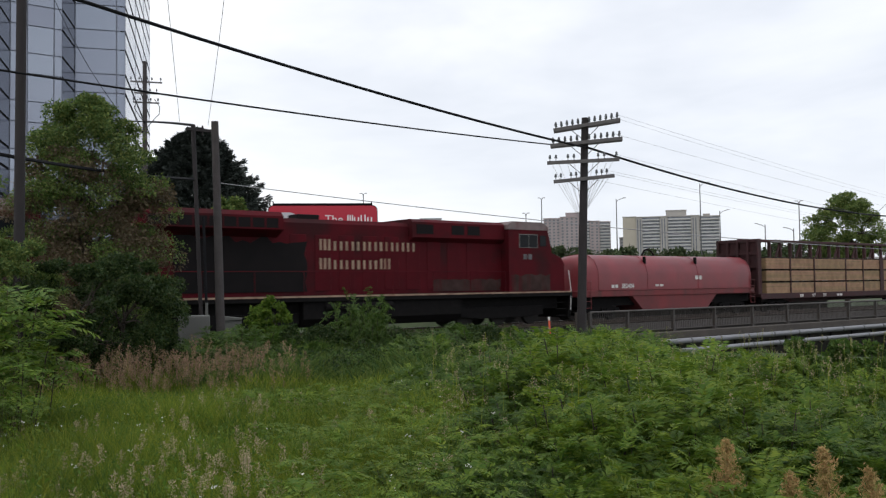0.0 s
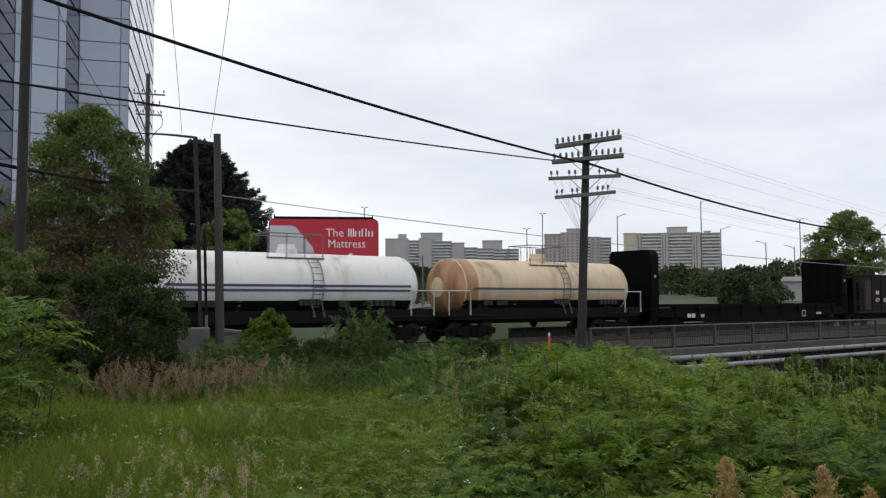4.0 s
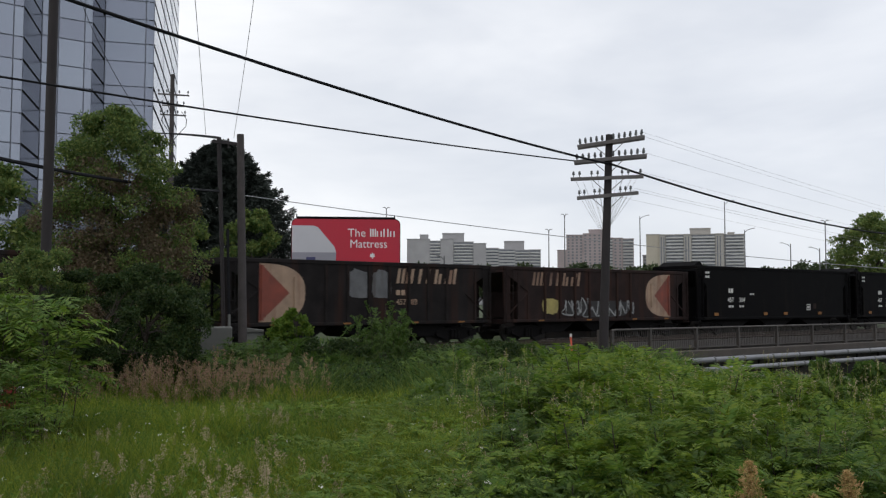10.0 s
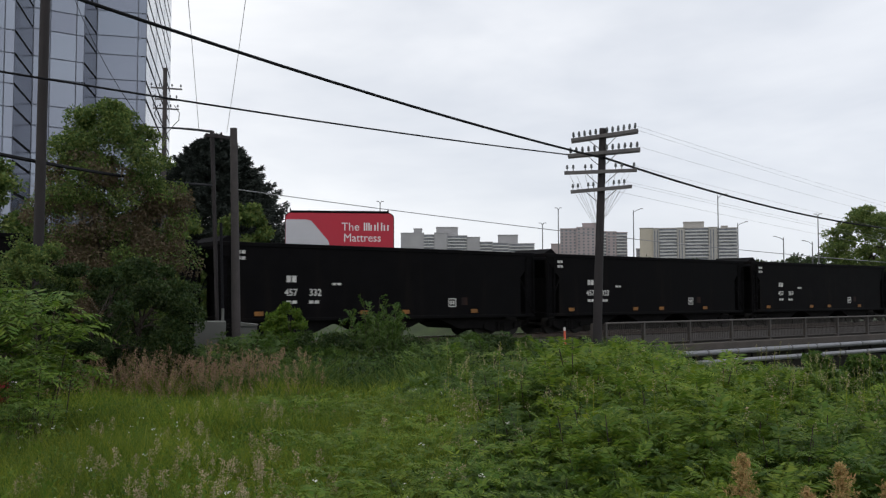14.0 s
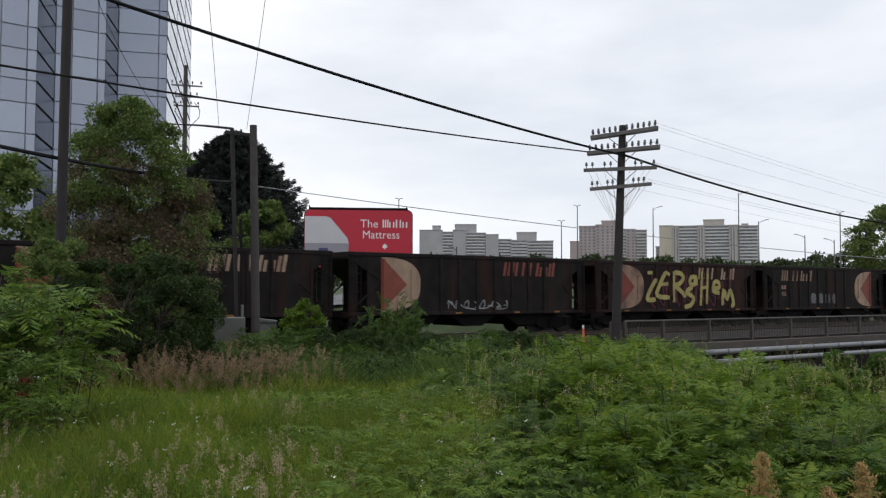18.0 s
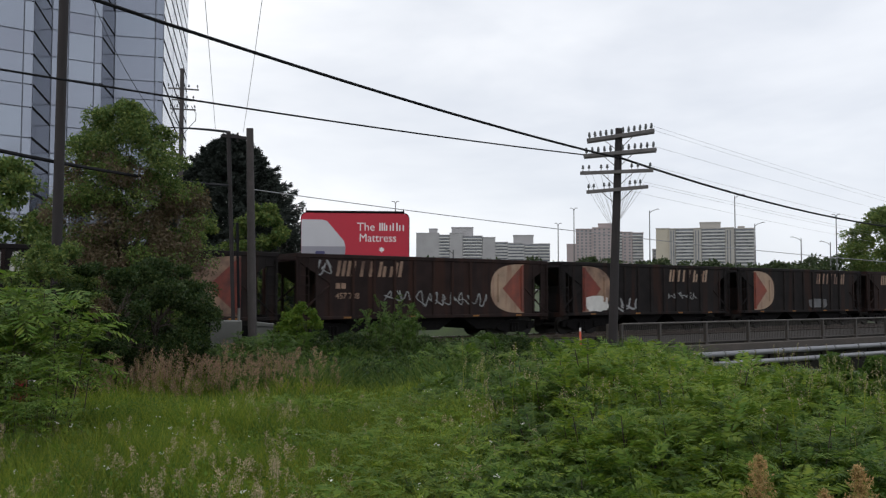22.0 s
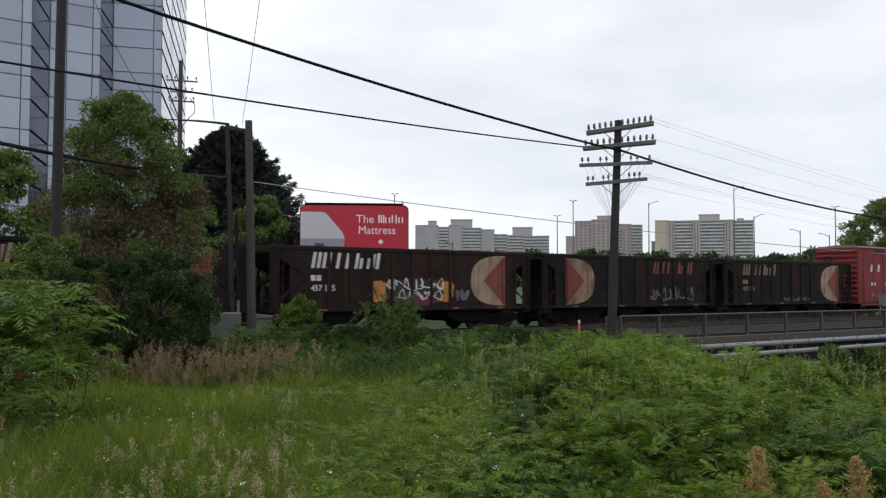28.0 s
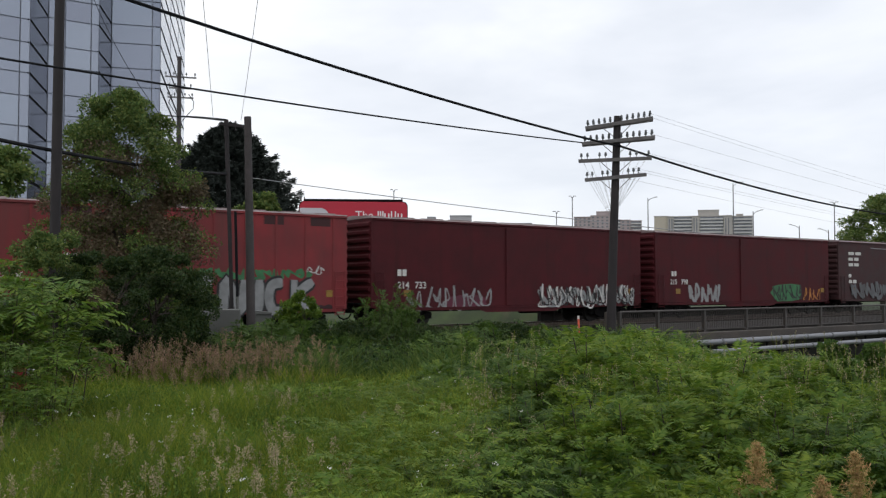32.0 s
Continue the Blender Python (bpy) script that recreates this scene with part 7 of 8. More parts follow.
# sumac and fern shrubs
def frond(base, d, length, rng, pairs=15, wide=0.20, fat=0.10):
    """One feathery leaf: paired leaflets along an arching stalk."""
    side = unit(np.cross(d, np.array([0, 0, 1.0])) + 1e-6)
    out = []
    t = np.linspace(0.12, 1.0, pairs)
    curve = base + d * (t * length)[:, None]
    curve[:, 2] -= rng.uniform(0.25, 0.6) * length * t ** 2.0
    tang = unit(np.gradient(curve, axis=0))
    for s in (-1, 1):
        ln = length * wide * np.sin(np.pi * np.clip(t * 0.86 + 0.10, 0, 1)) ** 0.7 + 0.02
        dirv = unit(side * s + tang * 0.6 + np.array([0, 0, rng.uniform(-0.45, 0.1)]) + rng.normal(size=(pairs, 3)) * 0.16)
        w = np.minimum(ln * fat + 0.003, length / pairs * 0.42)
        tip = curve + dirv * ln[:, None]
        m = curve + dirv * (ln * 0.45)[:, None]
        out.append(np.stack([curve, m + tang * w[:, None], tip, m - tang * w[:, None]], 1))
    return np.concatenate(out)


def shrub_meshes(seed, height, spread, stems, fronds, length, material, pairs=12, wide=0.22, fat=0.12, whorl=False):
    """Stems with feathery leaves: spread along the stems, or in a drooping whorl round each tip."""
    rng = np.random.default_rng(seed)
    g, fr = Geo(), []
    for k in range(stems):
        a, r = rng.uniform(0, 2 * np.pi), spread * np.sqrt(rng.uniform(0, 1))
        base = np.array([r * math.cos(a), r * math.sin(a), -0.1])
        h = height * (rng.uniform(0.5, 0.95) - 0.28 * (r / spread) ** 2)
        top = base + np.array([math.cos(a) * 0.20 * h + rng.normal() * 0.08, math.sin(a) * 0.20 * h + rng.normal() * 0.08, h + 0.1])
        g.tube(base.tolist(), top.tolist(), 0.009, 0.004, 5, caps=False)
        for j in range(fronds):
            f = rng.uniform(0.86, 1.0) if whorl and j < fronds * 0.7 else rng.uniform(0.3, 1.0) ** 0.6
            b = base + (top - base) * f
            an = rng.uniform(0, 2 * np.pi) if not whorl else 2 * np.pi * (j + rng.uniform(-0.3, 0.3)) / (fronds * 0.7)
            d = unit(np.array([math.cos(an), math.sin(an), rng.uniform(0.1, 0.7) if whorl else rng.uniform(0.1, 2.2)]))
            fr.append(frond(b, d, length * rng.uniform(0.65, 1.15), rng, pairs, wide, fat))
    return g.mesh("stem", M_bark), quads_mesh("foliage", np.concatenate(fr), material)


# height, leaf length, spread, stems, leaves to a stem, material, leaflet pairs, leaflet length, leaflet width, whorled
SPEC = ((0.85, 0.30, 0.42, 16, 11, L_fern, 10, 0.24, 0.15, False), (0.95, 0.32, 0.46, 16, 11, L_fern, 10, 0.24, 0.15, False), (0.75, 0.28, 0.46, 16, 11, L_fern2, 10, 0.24, 0.15, False),
        (1.05, 0.32, 0.50, 16, 11, L_fern2, 10, 0.24, 0.15, False), (0.90, 0.30, 0.46, 16, 11, L_young, 10, 0.24, 0.15, False),
        (1.95, 0.50, 0.42, 5, 12, L_sumac, 10, 0.22, 0.17, True), (1.75, 0.50, 0.42, 5, 12, L_fern, 10, 0.22, 0.17, True), (0.40, 0.44, 0.20, 6, 5, L_fern, 22, 0.15, 0.13, False), (0.44, 0.48, 0.20, 6, 5, L_young, 24, 0.14, 0.13, False))
SHRUBS = [shrub_meshes(40 + i, h, sp, st, fn, ln, m, pr, wd, ft, wh) for i, (h, ln, sp, st, fn, m, pr, wd, ft, wh) in enumerate(SPEC)]
SHRUB_H = [float(np.percentile([v.co.z for v in fr.vertices], 99)) for st, fr in SHRUBS]


def shrub(kind, x, y, s=1.0, rz=0.0, label="feathery green sumac shrub", group="sumac shrubs", name="sumac_shrub", flat=1.0):
    st, fr = SHRUBS[kind]
    t = thing(name, label, "shrub", group, (x, y, gz0(x, y)), rz)
    t.scale = (s * flat, s * flat, s)
    part("stem", st, M_bark, t)
    part("foliage", fr, fr.materials[0], t)
    return t


def polar(az, r):
    """A place on the ground by bearing (degrees right of the mid line) and distance."""
    a = radians(53.8 - az)
    return r * math.cos(a), r * math.sin(a)


rs = random.Random(8)


def crest(az, r):
    """How tall the thicket may stand at a bearing and distance, so that bridge and pipes stay in sight."""
    fall = np.interp(az, [2, 5, 8, 10.2, 11.6, 13, 14.5, 16.2, 17.8, 19.5, 21, 22.4, 24, 27, 32], [0.086, 0.074, 0.066, 0.055, 0.050, 0.059, 0.070, 0.065, 0.072, 0.070, 0.067, 0.075, 0.090, 0.085, 0.08])
    return EYE - float(fall) * r


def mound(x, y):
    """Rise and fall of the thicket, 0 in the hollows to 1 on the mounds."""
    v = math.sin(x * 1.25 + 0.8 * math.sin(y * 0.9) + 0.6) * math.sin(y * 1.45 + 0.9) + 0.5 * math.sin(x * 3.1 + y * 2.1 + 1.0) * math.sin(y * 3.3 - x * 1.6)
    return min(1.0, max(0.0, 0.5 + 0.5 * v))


def canopy(x, y, az, r):
    """Height of the thicket over its ground."""
    m = mound(x, y)
    k = 0.26 + 0.80 * m if r < 11.5 else 0.50 + 0.55 * m if r < 14 else 0.84 + 0.18 * m
    return min(1.30 if r > 9 else 0.95, crest(az, r) - gz0(x, y)) * k, m


# the thicket that fills the right half of the foreground: mounds with hollows between
for i in range(240):
    az = rs.uniform(0.0, 31.0)
    r = math.sqrt(rs.uniform(6.6 ** 2, 16.5 ** 2))
    if r < 10.5 and az < 5.5:
        continue
    x, y = polar(az, r)
    tall, m = canopy(x, y, az, r)
    tall *= rs.uniform(0.85, 1.08)
    # Leaf colour follows the mounds: lit tops and shaded hollows are put into it.
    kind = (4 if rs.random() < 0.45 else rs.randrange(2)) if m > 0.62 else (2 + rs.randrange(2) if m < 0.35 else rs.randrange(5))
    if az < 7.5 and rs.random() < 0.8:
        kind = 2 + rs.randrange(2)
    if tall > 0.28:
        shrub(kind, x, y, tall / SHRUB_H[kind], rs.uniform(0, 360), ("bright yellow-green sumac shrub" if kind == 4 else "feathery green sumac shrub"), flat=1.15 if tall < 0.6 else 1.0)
bed = {0: [], 1: [], 2: []}
rngb = np.random.default_rng(91)
for i in range(10500):
    az = rs.uniform(-1.0, 31.0)
    r = math.sqrt(rs.uniform(6.2 ** 2, 16.5 ** 2))
    if r < 11 and az < 5.0 + rs.uniform(-2, 2):
        continue
    x, y = polar(az, r)
    tall, m = canopy(x, y, az, r)
    an = rs.uniform(0, 2 * math.pi)
    near = r < 8.2
    up = rs.uniform(0.2, 1.8) if near else rs.uniform(0.3, 2.6)
    d = unit(np.array([math.cos(an), math.sin(an), up]))
    ln = rs.uniform(0.14, 0.27) if near else rs.uniform(0.12, 0.24)
    z = gz0(x, y) + max(0.08, tall * rs.uniform(0.45, 1.0) - 0.5 * d[2] * ln)
    # Lighter fronds on mounds, darker in hollows: light and shade in the colour.
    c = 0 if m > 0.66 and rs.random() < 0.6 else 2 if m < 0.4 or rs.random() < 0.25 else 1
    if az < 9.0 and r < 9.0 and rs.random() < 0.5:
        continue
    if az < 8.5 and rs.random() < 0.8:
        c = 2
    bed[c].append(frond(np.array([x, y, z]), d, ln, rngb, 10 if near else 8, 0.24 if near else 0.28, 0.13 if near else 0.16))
for i in range(3000):
    az, r = rs.uniform(-12.0, 6.0), math.sqrt(rs.uniform(5.0 ** 2, 13.0 ** 2))
    x, y = polar(az, r)
    if mound(x + 3.0, y) < 0.38 + 0.06 * max(0.0, -4.0 - az):
        continue
    an = rs.uniform(0, 2 * math.pi)
    d = unit(np.array([math.cos(an), math.sin(an), rs.uniform(0.2, 1.0)]))
    bed[1 if rs.random() < 0.6 else 0].append(frond(np.array([x, y, gz0(x, y) + rs.uniform(0.20, 0.50)]), d, rs.uniform(0.13, 0.25), rngb, 9, 0.26, 0.15))
for c, (mt, lab) in enumerate(((L_young, "yellow-green fern fronds, mound light put into the colour"), (L_fern, "mid-green feathery fern fronds"), (L_fern2, "deep green fern fronds, hollow shade put into the colour"))):
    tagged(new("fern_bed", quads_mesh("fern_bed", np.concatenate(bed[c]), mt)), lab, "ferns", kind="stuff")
# tall sumac on the slope below the pipes
for i in range(15):
    az, r = rs.uniform(14.0, 25.0), rs.uniform(16.6, 20.0)
    x, y = polar(az, r)
    tall = EYE - 0.076 * r - gz0(x, y)
    if tall > 0.4:
        shrub(5 + rs.randrange(2), x, y, min(1.7, tall / 1.9) * rs.uniform(0.85, 1.0), rs.uniform(0, 360), "sumac shrub on the slope below the pipes")
# arching ferns in the near corner
for i in range(46):
    az, r = rs.uniform(6.5, 28.0), rs.uniform(4.7, 7.4)
    x, y = polar(az, r)
    shrub(7 + rs.randrange(2), x, y, rs.uniform(0.8, 1.25), rs.uniform(0, 360), "low fern with arching feathery fronds", "ferns", "fern")
# tall sumac by the left edge, in tiers that fall towards the field
for i, (az, r, tall) in enumerate(((-27.3, 12.8, 1.75), (-27.0, 13.2, 1.65), (-25.5, 12.9, 1.75), (-25.9, 12.4, 1.60), (-24.2, 13.0, 1.65), (-23.6, 12.5, 1.50),
                                   (-25.9, 11.4, 1.05), (-24.0, 11.2, 1.00), (-23.8, 11.5, 0.95), (-24.0, 10.5, 0.75), (-24.0, 10.4, 0.65), (-28.5, 12.0, 1.80), (-29.7, 11.5, 1.60), (-30.2, 11.8, 1.9), (-31.5, 11.2, 1.8))):
    x, y = polar(az, r)
    k = 5 + i % 2
    shrub(k, x, y, tall / SHRUB_H[k] * 1.12, 77 * i, "tall green sumac with drooping whorls of leaves", flat=0.85)
# a young bright shrub by the cabinets, and the feathery hump beside it
x, y = polar(-8.75, 26.2)
tree("young_shrub", "young light green shrub near the track", (x, y, gz0(x, y)), 1.85, 1.35, 301, 7000, 0.085, L_fern, "flat", 0.15, 0.03, None, 34, group="trackside undergrowth", cat="shrub")
x, y = polar(-9.6, 26.0)
tree("young_shrub", "young light green shrub near the track", (x, y, gz0(x, y)), 1.2, 0.8, 302, 2200, 0.085, L_fern, "round", 0.1, 0.03, None, 20, group="trackside undergrowth", cat="shrub")
for az, r, tall in ((-3.4, 25.0, 2.0), (-2.7, 25.4, 1.75), (-4.1, 25.2, 1.55), (-1.9, 25.0, 1.05), (-5.0, 24.8, 0.95), (-3.1, 24.4, 1.45)):
    x, y = polar(az, r)
    shrub(3, x, y, tall / SHRUB_H[3], 300 * tall, "feathery dark green hump of undergrowth", "trackside undergrowth", flat=0.5)
for az, r, s in ((-27.2, 12.0, 0.30), (-29.6, 11.0, 0.9)):
    x, y = polar(az, r)
    shrub(6, x, y, s, 200 * s, "sumac shrub in front of the hydrant")
# low clump where the meadow meets the thicket; dark leaves stand for hollow shade
for i in range(30):
    az, r = rs.uniform(0.5, 9.0), rs.uniform(5.4, 9.0)
    x, y = polar(az, r)
    shrub(2, x, y, rs.uniform(0.42, 0.7), rs.uniform(0, 360), "low dark green clump of leaves")
# low undergrowth between the field and the track: lumps with hollows between
for i in range(64):
    az, r = rs.uniform(-13, 11), rs.uniform(20.5, 28.0)
    x, y = polar(az, r)
    if y > 27.8:
        continue
    tall = 0.45 + 0.6 * mound(x * 0.7, y * 0.7)
    k = 2 + rs.randrange(2) if rs.random() < 0.75 else rs.randrange(2)
    shrub(k, x, y, tall / SHRUB_H[k] * rs.uniform(0.85, 1.1) * (0.6 if 5.0 < az < 8.5 else 1.0), rs.uniform(0, 360), "low feathery green trackside undergrowth", "trackside undergrowth", flat=1.25)
for i, (az, r, h, w, m, n) in enumerate(((-8.2, 25.4, 0.95, 2.2, L_bush, 6000), (-1.0, 26.5, 0.8, 2.2, L_bush, 6000), (3.0, 27.0, 0.85, 2.2, L_bush, 6000), (4.4, 24.8, 0.9, 1.6, L_bush, 5000),
                                         (-5.8, 24.5, 1.0, 2.0, L_bush, 6000), (23.3, 15.5, 0.95, 0.7, L_fern2, 2600), (24.0, 14.8, 0.7, 0.7, L_fern2, 2200), (25.6, 15.0, 0.95, 0.9, L_fern2, 3200),
                                         (27.2, 14.4, 1.0, 1.1, L_fern2, 3600), (29.5, 14.0, 1.1, 1.4, L_fern2, 3600))):
    x, y = polar(az, r)
    tree("shrub", "leafy dark green shrub with broad leaves", (x, y, gz0(x, y)), h, w, 300 + i, n, 0.075, m, "round", 0.0, 0.03, None, 30, group="trackside shrubs", cat="shrub")


# sumac seed heads standing up in the near corner
for i, (az, r, h) in enumerate(((18.9, 5.7, 0.66), (24.7, 5.6, 0.66), (22.8, 5.5, 0.52), (27.2, 5.6, 0.56))):
    x, y = polar(az, r)
    p = thing("seed_head", "tan plume-shaped seed head on a stalk", "plant", "seed heads", (x, y, gz0(x, y)))
    rng = np.random.default_rng(60 + i)
    part("stalk", Geo().tube((0, 0, -0.1), (0, 0, h * 0.7), 0.012, 0.006, 6), M_bark, p)
    long = 0.42
    axis = np.array([rng.uniform(-0.10, 0.10), rng.uniform(-0.10, 0.10), 1.0])
    seeds = []
    for k in range(44):
        q = (k + rng.uniform(0, 1)) / 44
        a = 2.4 * k
        reach = 0.018 + 0.125 * (1 - q) ** 0.8 * rng.uniform(0.6, 1.1)
        u = rng.uniform(0, 1, 60)[:, None]
        root = np.array([0, 0, h - long]) + axis * q * long
        tip = np.array([math.cos(a) * reach, math.sin(a) * reach, reach * rng.uniform(0.5, 1.2)])
        seeds.append(root + tip * u + rng.normal(size=(60, 3)) * 0.006)
    pos = np.concatenate(seeds)
    part("plume", quads_mesh("plume", leaves(pos, 0.020, rng, -0.7, 0.34), L_plume), L_plume, p)


# grass: blades as one body of stuff in each belt
def blades(n, az0, az1, r0, r1, h0, h1, w, seed, keep=None, lean=0.35):
    rng = np.random.default_rng(seed)
    az = rng.uniform(az0, az1, n)
    r = np.sqrt(rng.uniform(r0 ** 2, r1 ** 2, n))
    a = np.radians(53.8 - az)
    x, y = r * np.cos(a), r * np.sin(a)
    if keep is not None:
        k = keep(az, r, x, y, rng)
        x, y, r, az = x[k], y[k], r[k], az[k]
        n = len(x)
    z = ground_z(x, y)
    patch = 0.75 + 0.35 * np.sin(x * 1.7 + 0.4) * np.sin(y * 1.3) + 0.18 * np.sin(x * 4.1 + y * 3.3)
    h = rng.uniform(h0, h1, n) * patch
    b = np.stack([x, y, z - 0.03], 1)
    an = rng.uniform(0, 2 * np.pi, n)
    s = np.stack([np.cos(an), np.sin(an), 0 * an], 1)
    d = rng.normal(size=(n, 2)) * lean
    top = b + np.stack([d[:, 0] * h, d[:, 1] * h, h], 1)
    mid = b + np.stack([d[:, 0] * h * 0.28, d[:, 1] * h * 0.28, h * 0.55], 1)
    ww = w * rng.uniform(0.6, 1.3, n)[:, None] * np.clip(r / 9.0, 0.8, 2.2)[:, None]
    quad = np.stack([b - s * ww / 2, b + s * ww / 2, mid + s * ww * 0.42, mid - s * ww * 0.42], 1)
    tri = np.stack([mid - s * ww * 0.42, mid + s * ww * 0.42, top, top], 1)[:, :3]
    return quad, tri, top


def grass(name, label, mat_, args, kw=None):
    quad, tri, top = blades(*args, **(kw or {}))
    n = len(quad)
    v = np.concatenate([quad, tri[:, 2:3]], 1).reshape(-1, 3)
    me = bpy.data.meshes.new(name)
    me.vertices.add(n * 5)
    me.vertices.foreach_set("co", v.astype(np.float32).ravel())
    base = (np.arange(n) * 5)[:, None]
    idx = np.concatenate([base + np.array([[0, 1, 2, 3]]), base + np.array([[3, 2, 4]])], 1).astype(np.int32)
    me.loops.add(n * 7)
    me.loops.foreach_set("vertex_index", idx.ravel())
    me.polygons.add(n * 2)
    starts = np.stack([np.arange(n) * 7, np.arange(n) * 7 + 4], 1).astype(np.int32)
    me.polygons.foreach_set("loop_start", starts.ravel())
    me.materials.append(mat_)
    me.update(calc_edges=True)
    me.validate()
    return tagged(new(name, me), label, "grass", kind="stuff"), top


grass("meadow_grass", "tall bright green meadow grass", L_grass, (92000, -31, 14, 4.0, 12.5, 0.24, 0.64, 0.0065, 1), dict(keep=lambda az, r, x, y, rng: (az + rng.normal(size=len(r)) * 1.5 < 1.5) | (r > 9.5)))
grass("meadow_grass_dark", "darker green clumps in the meadow grass", L_grass2, (46000, -31, 14, 4.2, 15.0, 0.22, 0.60, 0.008, 16), dict(keep=lambda az, r, x, y, rng: np.sin(x * 1.9 + np.sin(y * 1.1)) * np.sin(y * 1.6 + 0.7 * np.sin(x * 2.3)) > 0.22))
grass("meadow_grass_far", "bright green meadow grass towards the trees", L_grass, (60000, -32, 15, 12.0, 20.5, 0.24, 0.52, 0.009, 2), dict(keep=lambda az, r, x, y, rng: (np.exp(-((az + 16) / 8.0) ** 2 - ((r - 18.6) / 1.2) ** 2) < 0.45) | (rng.uniform(size=len(r)) < 0.4)))
grass("near_grass", "short grass round the standpoint", L_grass, (15000, -180, 180, 0.6, 6.0, 0.10, 0.28, 0.006, 15), dict(keep=lambda az, r, x, y, rng: (np.abs(az) > 34) | (r < 4.2)))
grass("undergrowth_grass", "darker green low grass under the shrubs", L_grass2, (30000, -2, 33, 4.5, 24.0, 0.20, 0.5, 0.014, 3))
grass("trackside_grass", "dark green grass along the track", L_bank, (30000, -36, 14, 22.0, 36.0, 0.22, 0.6, 0.016, 4), dict(keep=lambda az, r, x, y, rng: y < 29.2))
grass("bank_grass", "long dark green grass drooping over the bank", L_bank, (42000, -14, 15, 18.0, 27.5, 0.30, 0.85, 0.012, 6), dict(lean=0.75))
grass("grass_beyond", "grass verge beyond the track", L_grass2, (18000, -40, 45, 41.0, 70.0, 0.3, 0.7, 0.022, 5), dict(keep=lambda az, r, x, y, rng: y > 35.4))


def seed_heads(name, label, mat_, n, az0, az1, r0, r1, h0, h1, size, seed, keep=None, count=16):
    """Thin stems that carry a plume of small seeds."""
    rng = np.random.default_rng(seed)
    az, r = rng.uniform(az0, az1, n), np.sqrt(rng.uniform(r0 ** 2, r1 ** 2, n))
    if keep is not None:
        k = keep(az, r)
        az, r = az[k], r[k]
        n = len(az)
    a = np.radians(53.8 - az)
    x, y = r * np.cos(a), r * np.sin(a)
    z = ground_z(x, y)
    h = rng.uniform(h0, h1, n) * (0.80 + 0.20 * np.sin(az * 1.3 + 0.5 * np.sin(r * 3.1)) * np.sin(r * 2.2 + az * 0.4))
    top = np.stack([x + rng.normal(size=n) * 0.07, y + rng.normal(size=n) * 0.07, z + h], 1)
    base = np.stack([x, y, z], 1)
    s = np.stack([np.cos(a + 1.57), np.sin(a + 1.57), 0 * a], 1) * 0.0016
    stems = np.stack([base - s, base + s, top + s, top - s], 1)
    q = rng.uniform(0, 1, (n, count))
    lean = rng.normal(size=(n, 1, 3)) * np.array([0.35, 0.35, 0.0])
    ctr = top[:, None, :] + (np.array([0, 0, -1.0]) + lean * (1 - q)[..., None]) * (q * size * 1.55)[..., None]
    fat = np.sin(np.pi * np.clip(q * 0.86 + 0.08, 0, 1))[..., None]
    pos = ctr + rng.normal(size=(n, count, 3)) * (0.20 * size) * fat * np.array([1, 1, 0.6])
    plume = leaves(pos.reshape(-1, 3), size * 0.24, rng, -0.7, 0.36)
    me = quads_mesh(name, np.concatenate([stems, plume]), mat_)
    me.materials.append(L_grass)
    me.polygons.foreach_set("material_index", np.repeat([1, 0], [len(stems), len(plume)]).astype(np.int32))
    return tagged(new(name, me), label, "grass", kind="stuff")


def clustered(k, wide):
    """Keeps what stands near one of k chance spots."""
    def keep(az, r):
        rng = np.random.default_rng(k)
        ca, cr = rng.uniform(-30, 5, k), rng.uniform(5, 13, k)
        d = np.min(((az[:, None] - ca) * 0.1) ** 2 + ((r[:, None] - cr) * 0.55) ** 2, axis=1)
        return d < wide ** 2
    return keep


seed_heads("seed_grass", "dry pale seed heads in drifts over the meadow", L_seed, 1900, -31, 6, 5.2, 13.5, 0.32, 0.66, 0.085, 7, clustered(60, 0.17), 80)
seed_heads("seed_grass_right", "dry pale seed heads among the shrubs", L_seed, 480, 1, 29, 7.0, 16.0, 0.80, 1.32, 0.070, 8, lambda az, r: 1.8 - 0.05 * r > 0.95, 26)
seed_heads("reed_bank", "pinkish brown dry seed grass along the field's far edge", L_reed, 2900, -24.5, -6.5, 16.5, 20.5, 0.30, 1.12, 0.14, 9, lambda az, r: np.exp(-((az + 15.5) / 8.0) ** 2 - ((r - 18.6) / 1.2) ** 2) * (0.6 + 0.4 * np.sin(az * 1.9) * np.sin(r * 2.3)) > np.random.default_rng(3).uniform(0, 1, len(az)), 60)


def weeds(name, label, mat_, n, az0, az1, r0, r1, h0, h1, size, seed, clumps, wide):
    """Low broad-leaved plants in loose clumps."""
    rng = np.random.default_rng(seed)
    ca, cr = np.radians(53.8 - rng.uniform(az0, az1, clumps)), np.sqrt(rng.uniform(r0 ** 2, r1 ** 2, clumps))
    which = rng.integers(0, clumps, n)
    x = cr[which] * np.cos(ca[which]) + rng.normal(size=n) * wide
    y = cr[which] * np.sin(ca[which]) + rng.normal(size=n) * wide
    tall = rng.uniform(h0, h1, clumps)[which]
    z = ground_z(x, y) + tall * rng.uniform(0.25, 1.0, n) ** 0.6
    lv = leaves(np.stack([x, y, z], 1), size, rng, -0.1, 0.5)
    return tagged(new(name, quads_mesh(name, lv, mat_)), label, "weeds", kind="stuff")


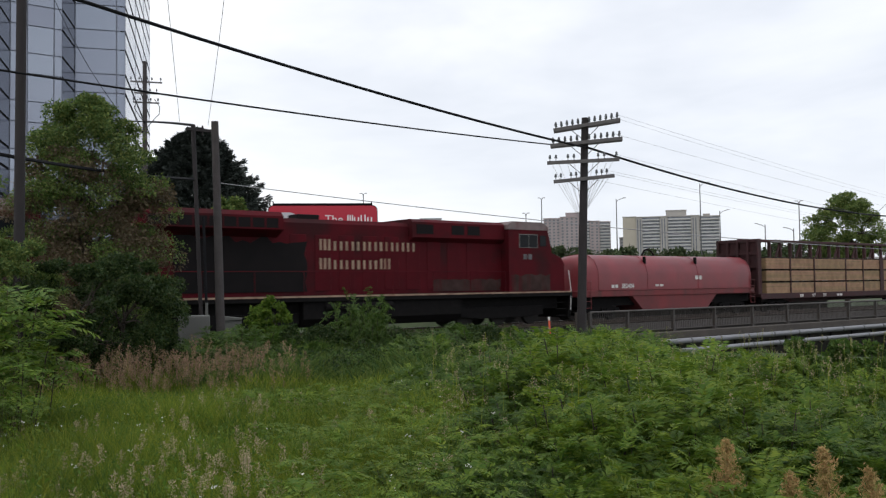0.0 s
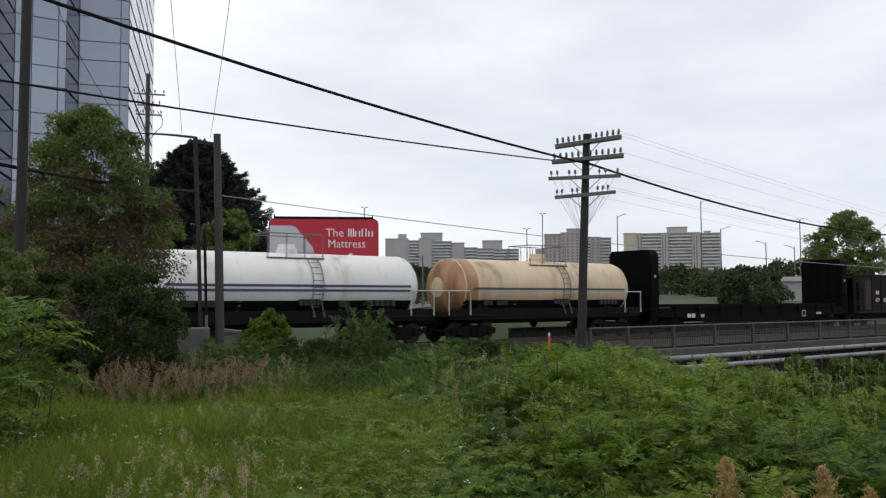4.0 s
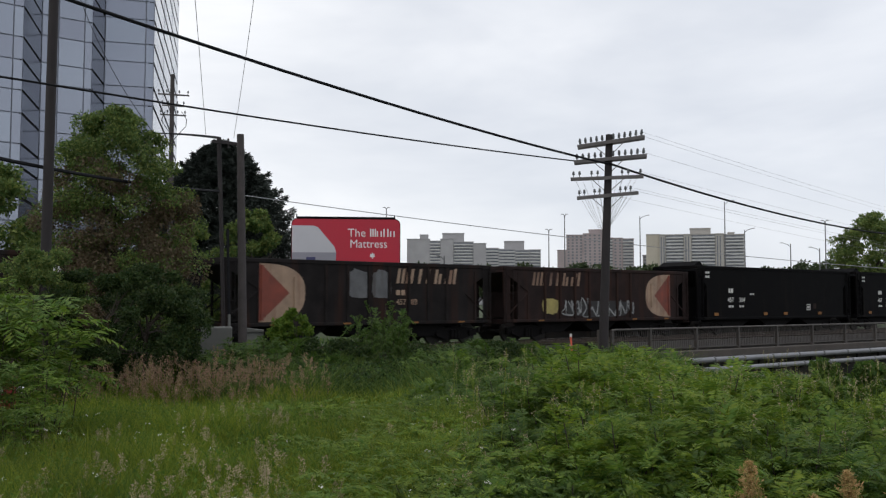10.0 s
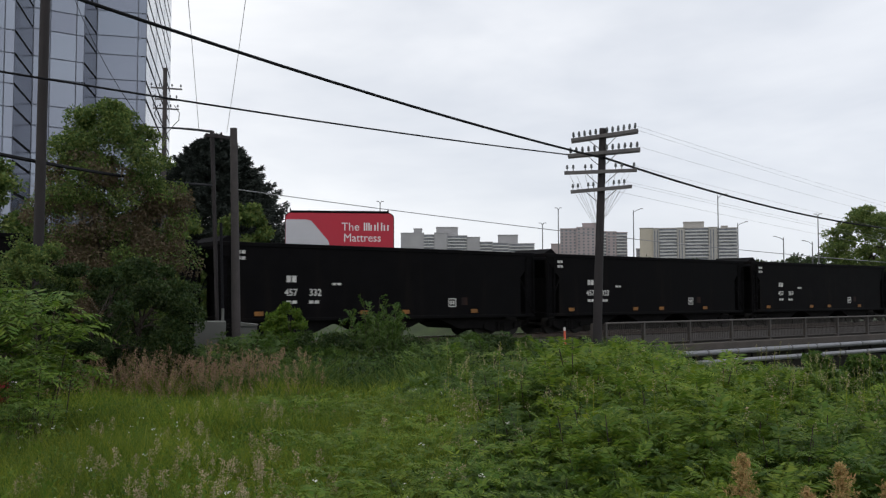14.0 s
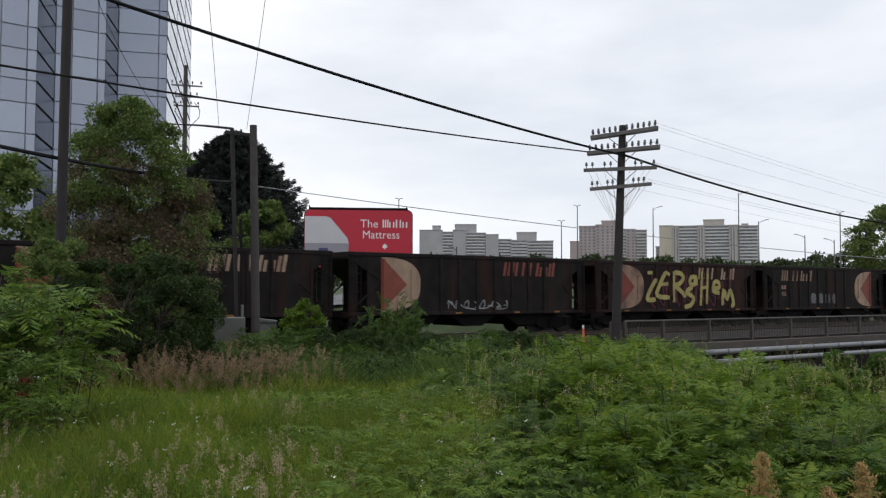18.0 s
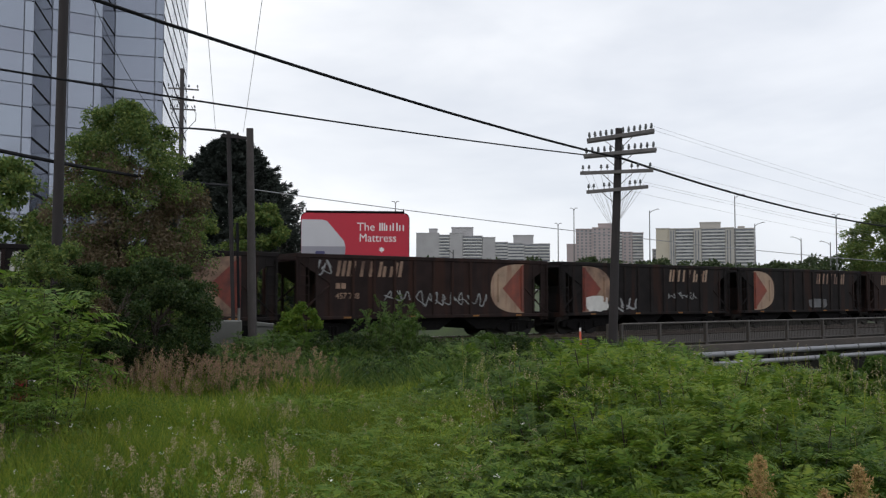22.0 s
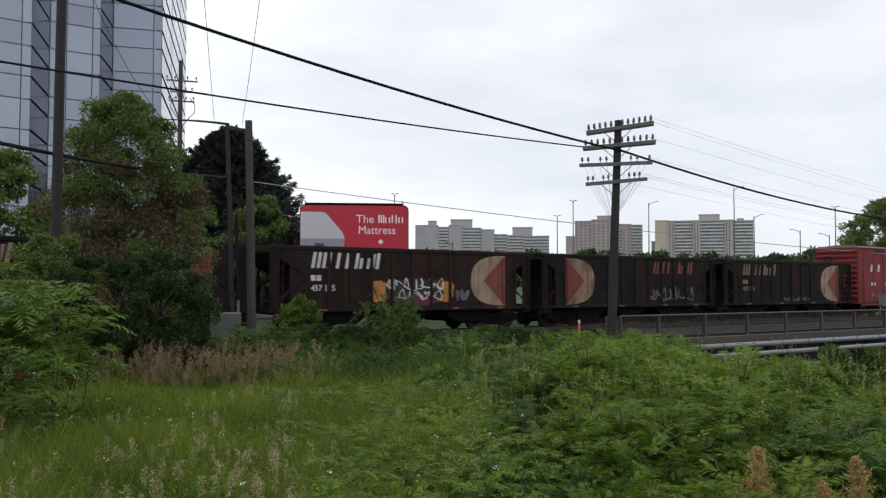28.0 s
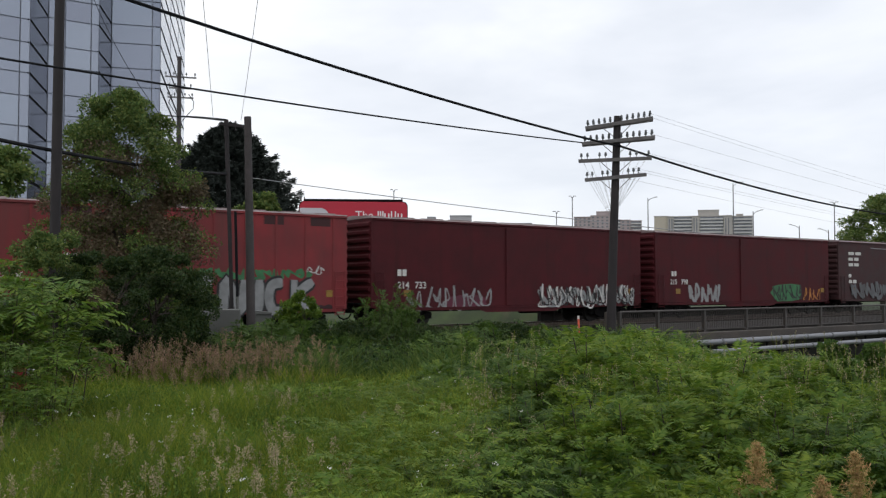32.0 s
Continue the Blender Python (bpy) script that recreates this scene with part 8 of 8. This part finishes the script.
weeds("meadow_weeds", "low broad-leaved weeds in the grass", L_fern, 17000, -31, 9, 4.6, 14.5, 0.2, 0.52, 0.040, 21, 380, 0.15)
weeds("meadow_weeds_dark", "darker low weeds in the grass", L_grass2, 9000, -31, 9, 4.6, 16.0, 0.2, 0.45, 0.036, 22, 300, 0.16)
weeds("thicket_weeds", "leafy weeds among the sumac", L_fern2, 16000, 1, 31, 4.8, 15.0, 0.15, 0.5, 0.05, 23, 300, 0.2)
weeds("trackside_weeds", "leafy weeds along the track bank", L_bush, 16000, -13, 12, 20.0, 28.5, 0.3, 0.8, 0.10, 24, 170, 0.4)
fl_rng = np.random.default_rng(77)
az, r = fl_rng.uniform(-30, 8, 80), np.sqrt(fl_rng.uniform(4.6 ** 2, 13 ** 2, 80))
fa = np.radians(53.8 - az)
fx, fy = r * np.cos(fa), r * np.sin(fa)
fp = np.stack([fx, fy, ground_z(fx, fy) + fl_rng.uniform(0.3, 0.62, 80)], 1)
fpos = (fp[:, None, :] + fl_rng.normal(size=(80, 5, 3)) * np.array([0.012, 0.012, 0.006])).reshape(-1, 3)
tagged(new("white_flowers", quads_mesh("white_flowers", leaves(fpos, 0.015, fl_rng, 0.0, 0.8), L_flower)), "small white clover-like flowers in the grass", "flowers", kind="stuff")


# ---- motion ----
TRAVEL = [(0, 0.0), (1, 15.51), (2, 30.85), (3, 46.16), (4, 61.44), (5, 76.68), (6, 91.91), (7, 107.1), (8, 122.25), (9, 137.3), (10, 152.19), (11, 167.0), (12, 181.68),
          (13, 196.2), (14, 210.7), (15, 225.06), (16, 239.35), (17, 253.5), (18, 267.4), (19, 281.3), (20, 295.24), (21, 309.15), (22, 322.92), (23, 336.6), (24, 350.2),
          (25, 363.72), (26, 377.2), (27, 390.6), (28, 403.95), (29, 417.2), (30, 430.35), (31, 443.45), (32, 456.43)]


def motions():
    """The whole train rolls past along the track, slowing a little."""
    for car, x in CARS:
        walk(car, [(t, pose(x - s, TRACK_Y, 0, 0, 0, car.get("turned", 0))) for t, s in TRAVEL])


motions()
